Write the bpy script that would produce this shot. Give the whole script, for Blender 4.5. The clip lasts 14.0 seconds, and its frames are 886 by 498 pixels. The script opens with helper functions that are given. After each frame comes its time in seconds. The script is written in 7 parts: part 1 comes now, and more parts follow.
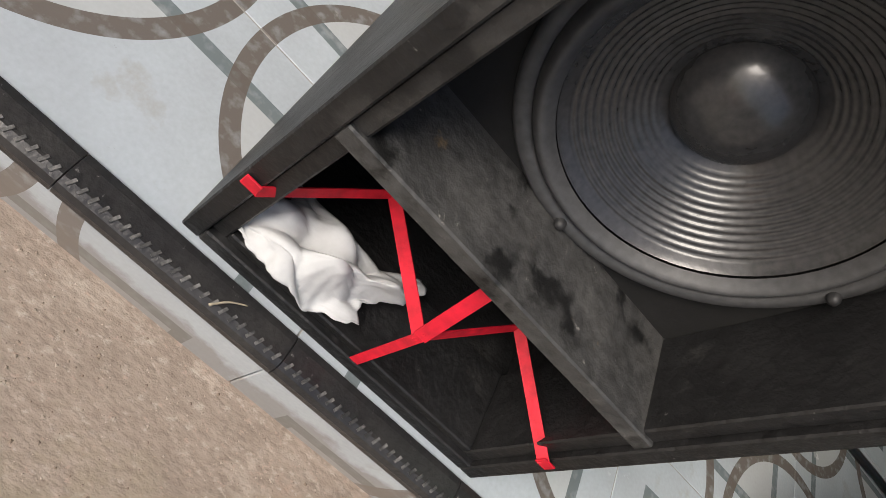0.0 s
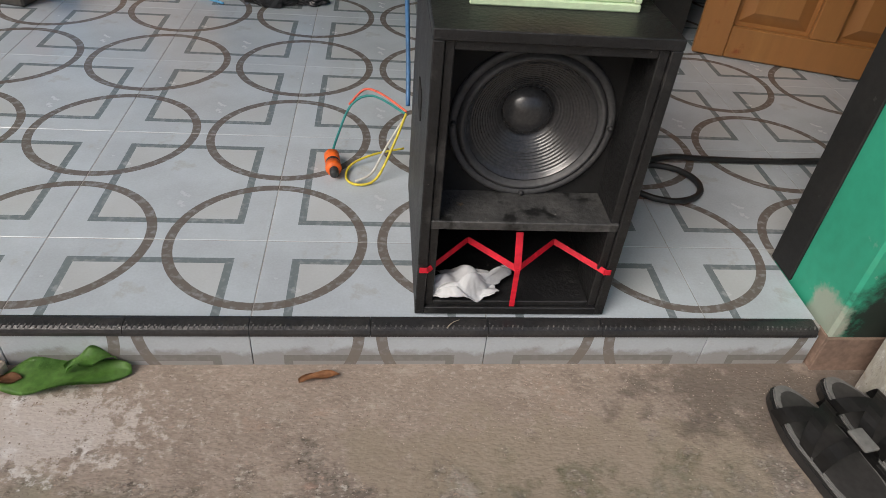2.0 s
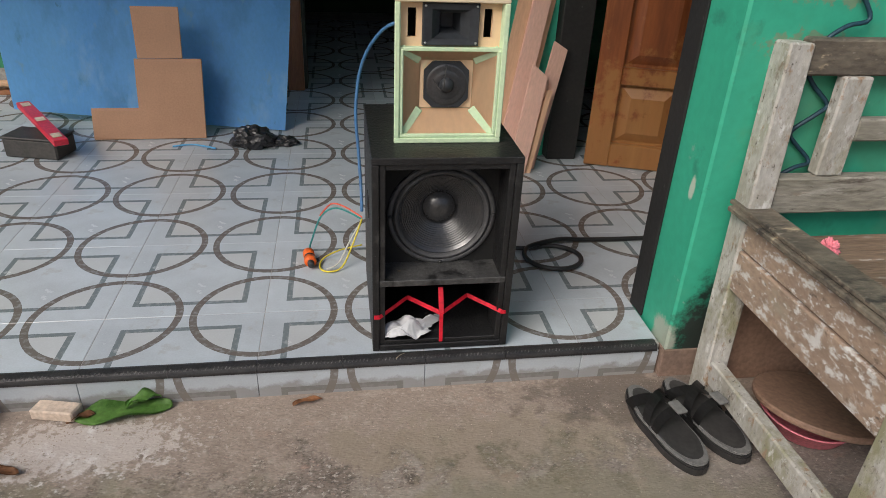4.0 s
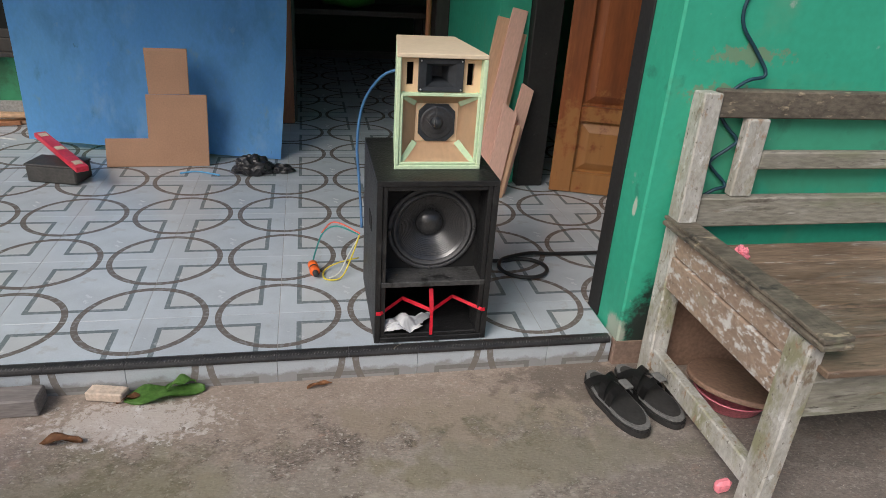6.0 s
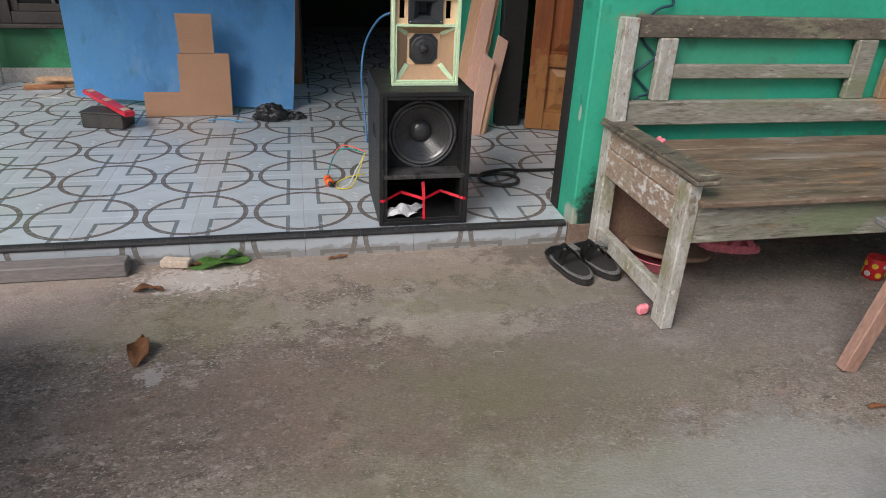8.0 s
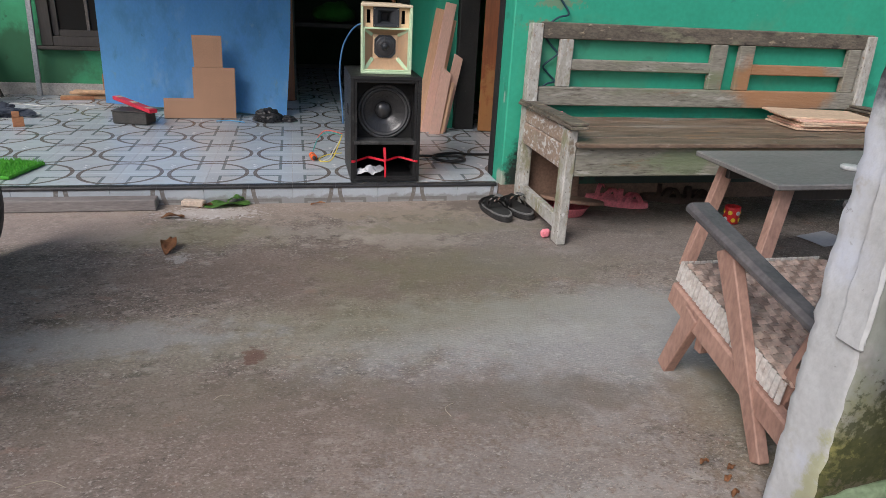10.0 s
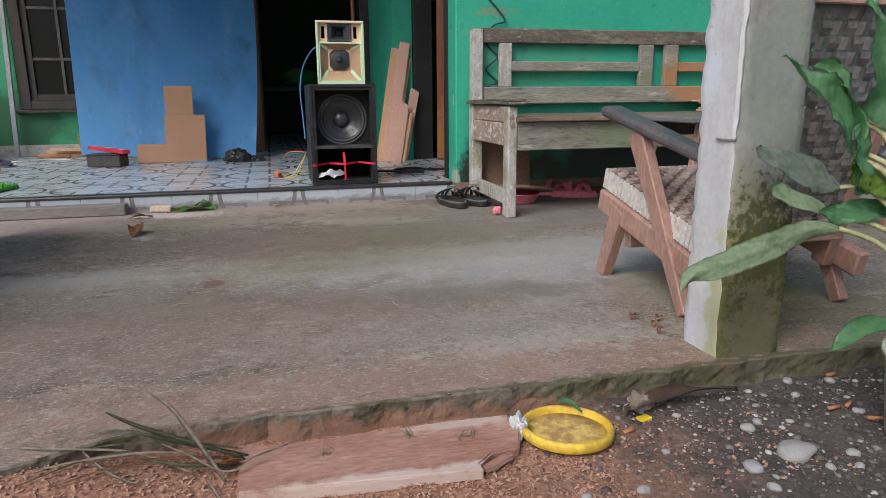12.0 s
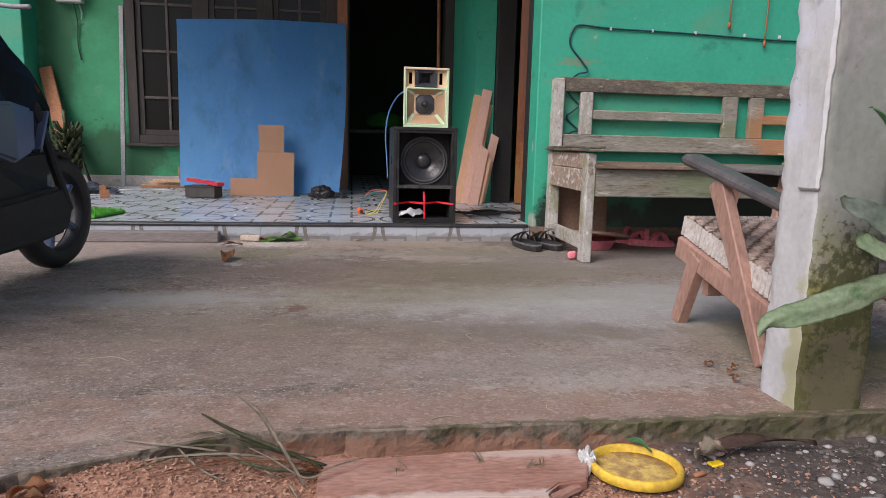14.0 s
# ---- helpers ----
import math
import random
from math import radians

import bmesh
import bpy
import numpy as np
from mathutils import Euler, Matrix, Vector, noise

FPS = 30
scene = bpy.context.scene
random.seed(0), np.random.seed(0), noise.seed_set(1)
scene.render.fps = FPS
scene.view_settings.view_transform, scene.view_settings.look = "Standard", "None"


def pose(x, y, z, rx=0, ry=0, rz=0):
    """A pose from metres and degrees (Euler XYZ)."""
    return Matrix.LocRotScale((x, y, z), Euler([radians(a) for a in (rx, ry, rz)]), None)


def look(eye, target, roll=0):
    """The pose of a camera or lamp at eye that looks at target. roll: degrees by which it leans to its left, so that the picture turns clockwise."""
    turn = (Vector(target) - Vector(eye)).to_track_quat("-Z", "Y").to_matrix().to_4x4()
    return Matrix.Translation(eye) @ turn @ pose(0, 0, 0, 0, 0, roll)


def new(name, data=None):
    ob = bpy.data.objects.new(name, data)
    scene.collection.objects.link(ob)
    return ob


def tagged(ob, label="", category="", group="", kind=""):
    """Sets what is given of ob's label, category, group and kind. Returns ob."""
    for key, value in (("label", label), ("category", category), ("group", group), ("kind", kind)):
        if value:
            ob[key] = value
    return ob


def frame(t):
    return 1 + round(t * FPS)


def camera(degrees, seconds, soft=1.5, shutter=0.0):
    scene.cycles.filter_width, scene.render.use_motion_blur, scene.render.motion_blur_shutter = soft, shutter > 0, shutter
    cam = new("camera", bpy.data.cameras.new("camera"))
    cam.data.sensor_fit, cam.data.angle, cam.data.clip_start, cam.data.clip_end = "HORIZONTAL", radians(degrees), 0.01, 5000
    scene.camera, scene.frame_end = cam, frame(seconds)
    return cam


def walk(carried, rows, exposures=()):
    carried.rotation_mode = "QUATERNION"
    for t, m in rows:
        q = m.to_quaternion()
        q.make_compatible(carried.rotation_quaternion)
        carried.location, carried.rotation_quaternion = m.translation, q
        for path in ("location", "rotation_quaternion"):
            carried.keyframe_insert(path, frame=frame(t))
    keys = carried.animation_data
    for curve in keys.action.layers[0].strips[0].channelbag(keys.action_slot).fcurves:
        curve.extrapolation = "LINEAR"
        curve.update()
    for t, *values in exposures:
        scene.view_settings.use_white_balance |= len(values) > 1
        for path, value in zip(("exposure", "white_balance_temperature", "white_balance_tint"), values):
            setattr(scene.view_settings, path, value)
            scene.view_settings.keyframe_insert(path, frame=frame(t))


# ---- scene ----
cam = camera(67.1, 14.0, soft=0.6)
PATH = [
    (0, (-0.19, -0.241, 0.466), (0.479, 1.033, -0.923), 66.2),
    (0.5, (-0.17, -0.377, 0.686), (0.332, 0.883, -0.784), 38.7),
    (1, (-0.146, -0.642, 0.771), (0.262, 0.817, -0.535), 21.4),
    (1.5, (-0.141, -0.739, 0.806), (0.068, 0.77, -0.49), 3.4),
    (2, (-0.233, -0.811, 0.815), (-0.033, 0.736, -0.437), 5.5),
    (2.5, (-0.287, -0.947, 0.901), (0.125, 0.696, -0.163), 6.4),
    (2.7, (-0.289, -1.019, 0.879), (0.169, 0.634, -0.149), 5.8),
    (4.8, (-0.196, -1.386, 1.096), (-0.019, 0.384, 0.183), 0.4),
    (5, (-0.202, -1.4, 1.104), (-0.027, 0.379, 0.206), -0.1),
    (5.5, (-0.228, -1.481, 1.109), (0.09, 0.301, 0.258), 0.4),
    (6, (-0.337, -1.623, 1.107), (0.049, 0.139, 0.243), 3.9),
    (6.5, (-0.404, -1.758, 1.095), (0.033, -0.049, 0.154), 4.4),
    (7, (-0.396, -1.885, 1.087), (0.021, -0.157, 0.169), 3.4),
    (7.5, (-0.407, -2.082, 1.058), (0.115, -0.375, 0.155), 2.7),
    (7.7, (-0.424, -2.148, 1.055), (-0.003, -0.417, 0.147), 2.0),
    (9.8, (-0.399, -3.056, 0.909), (-0.065, -1.208, 0.22), 2.9),
    (10, (-0.416, -3.132, 0.902), (0.003, -1.317, 0.173), 3.0),
    (10.5, (-0.384, -3.269, 0.845), (0.034, -1.474, 0.068), 3.1),
    (10.8, (-0.371, -3.316, 0.754), (-0.019, -1.501, -0.008), 1.8),
    (11, (-0.307, -3.395, 0.706), (0.11, -1.596, -0.06), -0.1),
    (11.5, (-0.341, -3.422, 0.534), (0.128, -1.581, -0.091), -0.0),
    (12, (-0.356, -3.439, 0.447), (0.121, -1.549, -0.001), -0.4),
    (12.5, (-0.367, -3.475, 0.457), (0.014, -1.542, 0.114), -1.0),
    (12.8, (-0.389, -3.475, 0.437), (-0.021, -1.544, 0.07), 0.5),
    (13, (-0.388, -3.477, 0.441), (-0.109, -1.537, 0.042), 1.7),
    (13.5, (-0.384, -3.499, 0.433), (-0.11, -1.542, 0.119), 1.5),
    (14, (-0.384, -3.498, 0.433), (-0.111, -1.542, 0.116), 1.4),
]
walk(cam, [(t, look(eye, target, roll)) for t, eye, target, roll in PATH],
     exposures=[(0, 0.4, 6800, 10), (0.6, 0.15, 6700, 10), (1.4, 0.0, 6700, 10), (5.0, 0.0, 6500, 10), (7.5, 0.05, 6400, 10), (10.5, 0.03, 6200, 12), (12.0, 0.05, 6150, 11), (13.0, 0.10, 6250, 15), (14.0, 0.14, 6350, 18)])


# ---- light ----
world = bpy.data.worlds.new("world")
scene.world = world
world.use_nodes = True
wn = world.node_tree.nodes
sky = wn.new("ShaderNodeTexSky")
sky.sky_type = "NISHITA"
sky.sun_disc = False
sky.sun_elevation, sky.sun_rotation = radians(43.5), radians(227)
sky.air_density, sky.dust_density, sky.ozone_density = 1.0, 4.0, 1.0
world.node_tree.links.new(sky.outputs[0], wn["Background"].inputs[0])
wn["Background"].inputs[1].default_value = 0.12
sun = new("sun", bpy.data.lights.new("sun", "SUN"))
sun.data.energy, sun.data.angle, sun.data.color = 2.1, radians(32), (1.0, 0.975, 0.95)
sun.matrix_world = look((-5.2, -4.8, 6.5), (0, 0, 0))

# ---- materials ----
MATS = {}


def rgba(c):
    return (*c, 1.0)


def mat(name, base, second=None, scale=4.0, rough=0.6, metal=0.0, bump=0.15, fine=90.0, spots=None, stretch=(1, 1, 1), vary=0.0, grain=0.25, rough2=None, low=0.35, high=0.65, spec=0.5):
    """A mottled surface: two tones by a broad noise, a fine grain, stains (colour, scale, amount) and relief."""
    if name in MATS:
        return MATS[name]
    m = bpy.data.materials.new(name)
    m.use_nodes = True
    t = m.node_tree
    n, ln = t.nodes, t.links.new
    b = n["Principled BSDF"]
    co = n.new("ShaderNodeTexCoord")
    mp = n.new("ShaderNodeMapping")
    mp.inputs["Scale"].default_value = stretch
    ln(co.outputs["Object"], mp.inputs[0])
    n1 = n.new("ShaderNodeTexNoise")
    n1.inputs["Scale"].default_value, n1.inputs["Detail"].default_value, n1.inputs["Roughness"].default_value = scale, 7, 0.62
    ln(mp.outputs[0], n1.inputs["Vector"])
    r1 = n.new("ShaderNodeValToRGB")
    r1.color_ramp.elements[0].position, r1.color_ramp.elements[1].position = low, high
    r1.color_ramp.elements[0].color, r1.color_ramp.elements[1].color = rgba(base), rgba(second or [c * 0.75 for c in base])
    ln(n1.outputs["Fac"], r1.inputs[0])
    col = r1.outputs[0]
    n2 = n.new("ShaderNodeTexNoise")
    n2.inputs["Scale"].default_value, n2.inputs["Detail"].default_value = fine, 4
    ln(mp.outputs[0], n2.inputs["Vector"])
    g = n.new("ShaderNodeMapRange")
    g.inputs["From Min"].default_value, g.inputs["From Max"].default_value = 0.25, 0.75
    g.inputs["To Min"].default_value, g.inputs["To Max"].default_value = 1 - grain, 1 + grain
    ln(n2.outputs["Fac"], g.inputs[0])
    mul = n.new("ShaderNodeVectorMath")
    mul.operation = "SCALE"
    ln(col, mul.inputs[0])
    ln(g.outputs[0], mul.inputs["Scale"])
    col = mul.outputs[0]
    for k, (sc, ss, amount) in enumerate(spots or ()):
        n3 = n.new("ShaderNodeTexNoise")
        n3.noise_dimensions = "4D"
        n3.inputs["W"].default_value = 3.7 * (k + 1)
        n3.inputs["Scale"].default_value, n3.inputs["Detail"].default_value, n3.inputs["Roughness"].default_value = ss, 6, 0.65
        ln(mp.outputs[0], n3.inputs["Vector"])
        r3 = n.new("ShaderNodeMapRange")
        r3.inputs["From Min"].default_value, r3.inputs["From Max"].default_value = 0.70 - amount - (0.03 if ss < 6 else 0), 0.78 - amount + (0.05 if ss < 6 else 0)
        ln(n3.outputs["Fac"], r3.inputs[0])
        mx = n.new("ShaderNodeMixRGB")
        ln(r3.outputs[0], mx.inputs[0])
        ln(col, mx.inputs[1])
        mx.inputs[2].default_value = rgba(sc)
        col = mx.outputs[0]
    if vary:
        oi = n.new("ShaderNodeObjectInfo")
        mr = n.new("ShaderNodeMapRange")
        mr.inputs["To Min"].default_value, mr.inputs["To Max"].default_value = 1 - vary, 1 + vary
        ln(oi.outputs["Random"], mr.inputs[0])
        m2 = n.new("ShaderNodeVectorMath")
        m2.operation = "SCALE"
        ln(col, m2.inputs[0])
        ln(mr.outputs[0], m2.inputs["Scale"])
        col = m2.outputs[0]
    ln(col, b.inputs["Base Color"])
    rr = n.new("ShaderNodeMapRange")
    rr.inputs["To Min"].default_value, rr.inputs["To Max"].default_value = rough, rough2 if rough2 is not None else min(1, rough + 0.15)
    ln(n1.outputs["Fac"], rr.inputs[0])
    ln(rr.outputs[0], b.inputs["Roughness"])
    b.inputs["Metallic"].default_value = metal
    b.inputs["Specular IOR Level"].default_value = spec
    if bump:
        bp = n.new("ShaderNodeBump")
        bp.inputs["Strength"].default_value, bp.inputs["Distance"].default_value = bump, 0.004
        ad = n.new("ShaderNodeMath")
        ln(n1.outputs["Fac"], ad.inputs[0])
        ln(n2.outputs["Fac"], ad.inputs[1])
        ln(ad.outputs[0], bp.inputs["Height"])
        ln(bp.outputs[0], b.inputs["Normal"])
    MATS[name] = m
    return m


def tile_material():
    """Glazed floor tile with its printed pattern: quarter rings round the corners and a square band."""
    m = mat("floor_tile", (0.49, 0.55, 0.60), (0.42, 0.46, 0.50), scale=6, rough=0.16, rough2=0.34, bump=0.03, fine=220, grain=0.05, vary=0.05, spots=[((0.40, 0.41, 0.41), 9, 0.08), ((0.2, 0.18, 0.16), 75, 0.035)])
    t = m.node_tree
    n, ln = t.nodes, t.links.new
    b = n["Principled BSDF"]
    col = b.inputs["Base Color"].links[0].from_socket
    co = n.new("ShaderNodeTexCoord")
    sp = n.new("ShaderNodeSeparateXYZ")
    ln(co.outputs["Object"], sp.inputs[0])

    def op(kind, a, c=None):
        k = n.new("ShaderNodeMath")
        k.operation = kind
        for i, v in enumerate((a, c)):
            if v is None:
                continue
            if isinstance(v, (int, float)):
                k.inputs[i].default_value = v
            else:
                ln(v, k.inputs[i])
        return k.outputs[0]

    u, v = op("ABSOLUTE", sp.outputs[0]), op("ABSOLUTE", sp.outputs[1])
    du, dv = op("SUBTRACT", 0.2, u), op("SUBTRACT", 0.2, v)
    rad = op("SQRT", op("ADD", op("MULTIPLY", du, du), op("MULTIPLY", dv, dv)))
    ring = op("LESS_THAN", op("ABSOLUTE", op("SUBTRACT", rad, 0.181)), 0.0095)
    inside = op("LESS_THAN", rad, 0.172)
    box_d = op("MAXIMUM", u, v)
    band = op("LESS_THAN", op("ABSOLUTE", op("SUBTRACT", box_d, 0.140)), 0.0075)
    corner = op("MULTIPLY", inside, op("LESS_THAN", box_d, 0.140))
    # worn print: the colour of the bands breaks up a little
    wear = n.new("ShaderNodeTexNoise")
    wear.inputs["Scale"].default_value, wear.inputs["Detail"].default_value = 70, 5
    ln(co.outputs["Object"], wear.inputs["Vector"])
    keep = n.new("ShaderNodeMapRange")
    keep.inputs["From Min"].default_value, keep.inputs["From Max"].default_value = 0.25, 0.5
    keep.inputs["To Min"].default_value, keep.inputs["To Max"].default_value = 0.55, 0.95
    ln(wear.outputs["Fac"], keep.inputs[0])
    for mask, c, f in ((corner, (0.50, 0.49, 0.46), 0.35), (band, (0.155, 0.185, 0.195), None), (ring, (0.14, 0.12, 0.105), None)):
        mx = n.new("ShaderNodeMixRGB")
        ln(op("MULTIPLY", mask, keep.outputs[0] if f is None else f), mx.inputs[0])
        ln(col, mx.inputs[1])
        mx.inputs[2].default_value = rgba(c)
        col = mx.outputs[0]
    ln(col, b.inputs["Base Color"])
    return m


GREEN = mat("green_wall_paint", (0.036, 0.385, 0.245), (0.030, 0.33, 0.21), scale=2.2, rough=0.5, bump=0.14, fine=40, grain=0.08, spots=[((0.09, 0.32, 0.20), 3.0, 0.12), ((0.025, 0.24, 0.16), 6, 0.09), ((0.33, 0.42, 0.36), 16, 0.045)])
GREEN_OLD = mat("weathered_green_paint", (0.05, 0.33, 0.16), (0.035, 0.22, 0.10), scale=2.5, rough=0.7, bump=0.2, fine=40, grain=0.1, spots=[((0.12, 0.36, 0.20), 3.5, 0.12), ((0.02, 0.06, 0.03), 7, 0.05)])
# inner walls' green is darkened to paint in the unlit room's dimness
DIM = mat("inner_wall_darkened", (0.025, 0.06, 0.035), (0.02, 0.045, 0.028), scale=3, rough=0.8, bump=0.1)
PLASTER = mat("old_plaster", (0.42, 0.40, 0.36), (0.33, 0.31, 0.28), scale=5, rough=0.85, bump=0.35, fine=50, spots=[((0.2, 0.19, 0.17), 8, 0.08)])
BLACK_PAINT = mat("black_wall_paint", (0.012, 0.012, 0.012), (0.02, 0.019, 0.018), scale=8, rough=0.6, bump=0.25, fine=70, spots=[((0.10, 0.095, 0.09), 26, 0.04)])
PLINTH = mat("brown_plinth", (0.25, 0.17, 0.13), (0.19, 0.13, 0.10), scale=6, rough=0.7, bump=0.25)
CONCRETE = mat("mossy_concrete", (0.258, 0.214, 0.180), (0.150, 0.122, 0.100), scale=4.5, rough=0.50, rough2=0.80, bump=0.5, fine=150, grain=0.50, low=0.36, high=0.64, stretch=(0.75, 1.15, 1),
               spots=[((0.165, 0.150, 0.095), 2.6, 0.110), ((0.30, 0.262, 0.225), 7.0, 0.130), ((0.095, 0.078, 0.063), 12.0, 0.135), ((0.35, 0.31, 0.265), 18.0, 0.120), ((0.29, 0.185, 0.138), 10.0, 0.105), ((0.090, 0.072, 0.056), 34, 0.130), ((0.40, 0.345, 0.295), 45, 0.125), ((0.46, 0.42, 0.37), 110, 0.140), ((0.070, 0.056, 0.045), 90, 0.130), ((0.38, 0.27, 0.22), 150, 0.12)])
MOSS_EDGE = mat("mossy_slab_edge", (0.125, 0.105, 0.080), (0.19, 0.16, 0.125), scale=12, rough=0.9, bump=1.0, fine=80, grain=0.4, spots=[((0.075, 0.070, 0.035), 13, 0.15), ((0.24, 0.14, 0.10), 14, 0.10), ((0.045, 0.040, 0.030), 22, 0.12)])
NOSING = mat("black_glazed_nosing", (0.022, 0.022, 0.024), (0.035, 0.034, 0.034), scale=20, rough=0.25, bump=0.2, fine=160, spots=[((0.30, 0.29, 0.28), 120, 0.05)])
RIDGE = mat("worn_nosing_ridge", (0.03, 0.03, 0.03), (0.13, 0.128, 0.125), scale=90, rough=0.4, bump=0.1, low=0.45, high=0.62)
GROUT = mat("grout", (0.36, 0.35, 0.33), (0.25, 0.24, 0.22), scale=12, rough=0.9, bump=0.2)
TILE = tile_material()
SKIRT = mat("grey_skirting", (0.40, 0.38, 0.35), (0.30, 0.29, 0.27), scale=5, rough=0.6, bump=0.2, spots=[((0.18, 0.17, 0.15), 7, 0.08)])
DARKWOOD = mat("dark_stained_wood", (0.030, 0.026, 0.023), (0.045, 0.038, 0.032), scale=6, stretch=(1, 1, 0.15), rough=0.5, bump=0.2)
DOORWOOD = mat("varnished_teak", (0.30, 0.092, 0.028), (0.16, 0.046, 0.016), scale=5, stretch=(1.6, 1.6, 0.22), rough=0.28, bump=0.12, fine=60, grain=0.15, spots=[((0.42, 0.18, 0.055), 4, 0.09), ((0.09, 0.03, 0.014), 7, 0.06)])
ORANGEWOOD = mat("orange_varnished_wood", (0.35, 0.13, 0.05), (0.24, 0.085, 0.035), scale=8, stretch=(3, 3, 0.3), rough=0.4, bump=0.15)
SUBPAINT = mat("rough_black_paint", (0.009, 0.009, 0.0095), (0.015, 0.015, 0.0155), scale=14, rough=0.36, rough2=0.58, bump=0.5, fine=120, grain=0.4, spots=[((0.036, 0.035, 0.034), 12, 0.11), ((0.36, 0.35, 0.33), 85, 0.034), ((0.006, 0.006, 0.006), 9, 0.09)])
SHELFPAINT = mat("worn_black_paint", (0.040, 0.040, 0.040), (0.070, 0.069, 0.067), scale=16, rough=0.42, bump=0.5, fine=120, grain=0.4, spots=[((0.008, 0.008, 0.008), 20, 0.15), ((0.20, 0.13, 0.06), 18, 0.055), ((0.40, 0.38, 0.35), 95, 0.05)])
# cabinet inside: black deepened beyond the outer paint to hold the recess's shade
INSIDE = mat("shaded_black_inside", (0.0045, 0.0045, 0.0045), (0.008, 0.008, 0.008), scale=10, rough=0.75, bump=0.3)
CONE = mat("black_paper_cone", (0.032, 0.033, 0.035), (0.042, 0.042, 0.044), scale=20, rough=0.20, rough2=0.30, bump=0.05, fine=200, spec=0.8)
RUBBER = mat("black_rubber", (0.024, 0.024, 0.025), (0.034, 0.034, 0.035), scale=14, rough=0.45, bump=0.1, fine=150)
SURROUND = mat("grey_black_foam", (0.055, 0.056, 0.058), (0.068, 0.068, 0.070), scale=14, rough=0.45, bump=0.1, fine=150)
REDTAPE = mat("red_tape", (0.66, 0.010, 0.032), (0.54, 0.007, 0.024), scale=30, rough=0.45, bump=0.2)
TISSUE = mat("white_tissue", (0.56, 0.57, 0.58), (0.50, 0.51, 0.52), scale=30, rough=0.9, bump=0.1, grain=0.06)
PINE = mat("raw_pine_board", (0.68, 0.44, 0.28), (0.60, 0.37, 0.23), scale=4, stretch=(1.5, 1.5, 0.25), rough=0.65, bump=0.06, grain=0.1, spots=[((0.50, 0.26, 0.14), 6, 0.05)])
PUTTY = mat("pale_green_putty", (0.50, 0.68, 0.44), (0.60, 0.70, 0.47), scale=7, rough=0.75, bump=0.15, grain=0.08, spots=[((0.68, 0.52, 0.33), 7, 0.07)])
FLARE = mat("bare_plywood_flare", (0.82, 0.58, 0.36), (0.76, 0.52, 0.31), scale=5, rough=0.65, bump=0.06, grain=0.06, stretch=(1, 1, 0.4), spots=[((0.60, 0.30, 0.16), 9, 0.03), ((0.58, 0.68, 0.45), 6, 0.08)])
CABTOP = mat("sanded_plywood", (0.70, 0.58, 0.42), (0.66, 0.52, 0.36), scale=5, stretch=(0.6, 1, 1), rough=0.7, bump=0.05, grain=0.06, spots=[((0.52, 0.62, 0.40), 6, 0.07)])
HORN = mat("black_plastic", (0.02, 0.023, 0.027), (0.035, 0.04, 0.046), scale=12, rough=0.42, bump=0.1)
STEEL = mat("bright_steel", (0.62, 0.62, 0.62), (0.5, 0.5, 0.5), rough=0.3, metal=1.0, bump=0.05)
MDF = mat("brown_hardboard", (0.42, 0.235, 0.14), (0.36, 0.20, 0.12), scale=3, rough=0.6, bump=0.06, fine=140, grain=0.1, spots=[((0.27, 0.14, 0.085), 9, 0.03)])
PINKPLY = mat("pinkish_plywood", (0.70, 0.45, 0.36), (0.63, 0.39, 0.30), scale=3, stretch=(1.5, 1.5, 0.4), rough=0.6, bump=0.05, grain=0.1, vary=0.08)
BLUE = mat("blue_sheet", (0.135, 0.43, 0.86), (0.18, 0.50, 0.90), scale=1.8, rough=0.5, bump=0.08, fine=60, grain=0.06, stretch=(1.4, 1, 0.8), spots=[((0.11, 0.33, 0.66), 2.6, 0.14), ((0.09, 0.25, 0.50), 4.5, 0.08), ((0.05, 0.13, 0.28), 9, 0.03), ((0.30, 0.58, 0.88), 4, 0.09), ((0.22, 0.46, 0.74), 11, 0.07)])

BENCHWOOD = mat("weathered_grey_wood", (0.195, 0.185, 0.145), (0.275, 0.26, 0.22), scale=12, stretch=(0.3, 1.6, 1.6), rough=0.7, bump=0.6, fine=80, grain=0.28, spots=[((0.175, 0.20, 0.115), 4, 0.13), ((0.085, 0.072, 0.056), 16, 0.125), ((0.38, 0.365, 0.32), 26, 0.115), ((0.23, 0.145, 0.085), 9, 0.09), ((0.06, 0.05, 0.042), 60, 0.09)])
TOPRAILWOOD = mat("dark_weathered_wood", (0.085, 0.072, 0.056), (0.17, 0.145, 0.11), scale=14, stretch=(0.6, 1.2, 1.4), rough=0.6, bump=0.7, fine=80, grain=0.32, spots=[((0.20, 0.195, 0.13), 8, 0.12), ((0.035, 0.03, 0.026), 16, 0.13), ((0.40, 0.33, 0.23), 34, 0.10), ((0.27, 0.24, 0.20), 60, 0.09)])
BENCHPAINT = mat("flaking_white_paint", (0.44, 0.43, 0.40), (0.33, 0.315, 0.27), scale=14, stretch=(1.2, 1.2, 0.7), rough=0.7, bump=0.7, fine=80, grain=0.18, low=0.40, high=0.60, spots=[((0.25, 0.245, 0.155), 6, 0.15), ((0.19, 0.15, 0.11), 20, 0.125), ((0.29, 0.20, 0.13), 30, 0.12), ((0.60, 0.60, 0.58), 26, 0.115), ((0.09, 0.075, 0.06), 70, 0.10)])
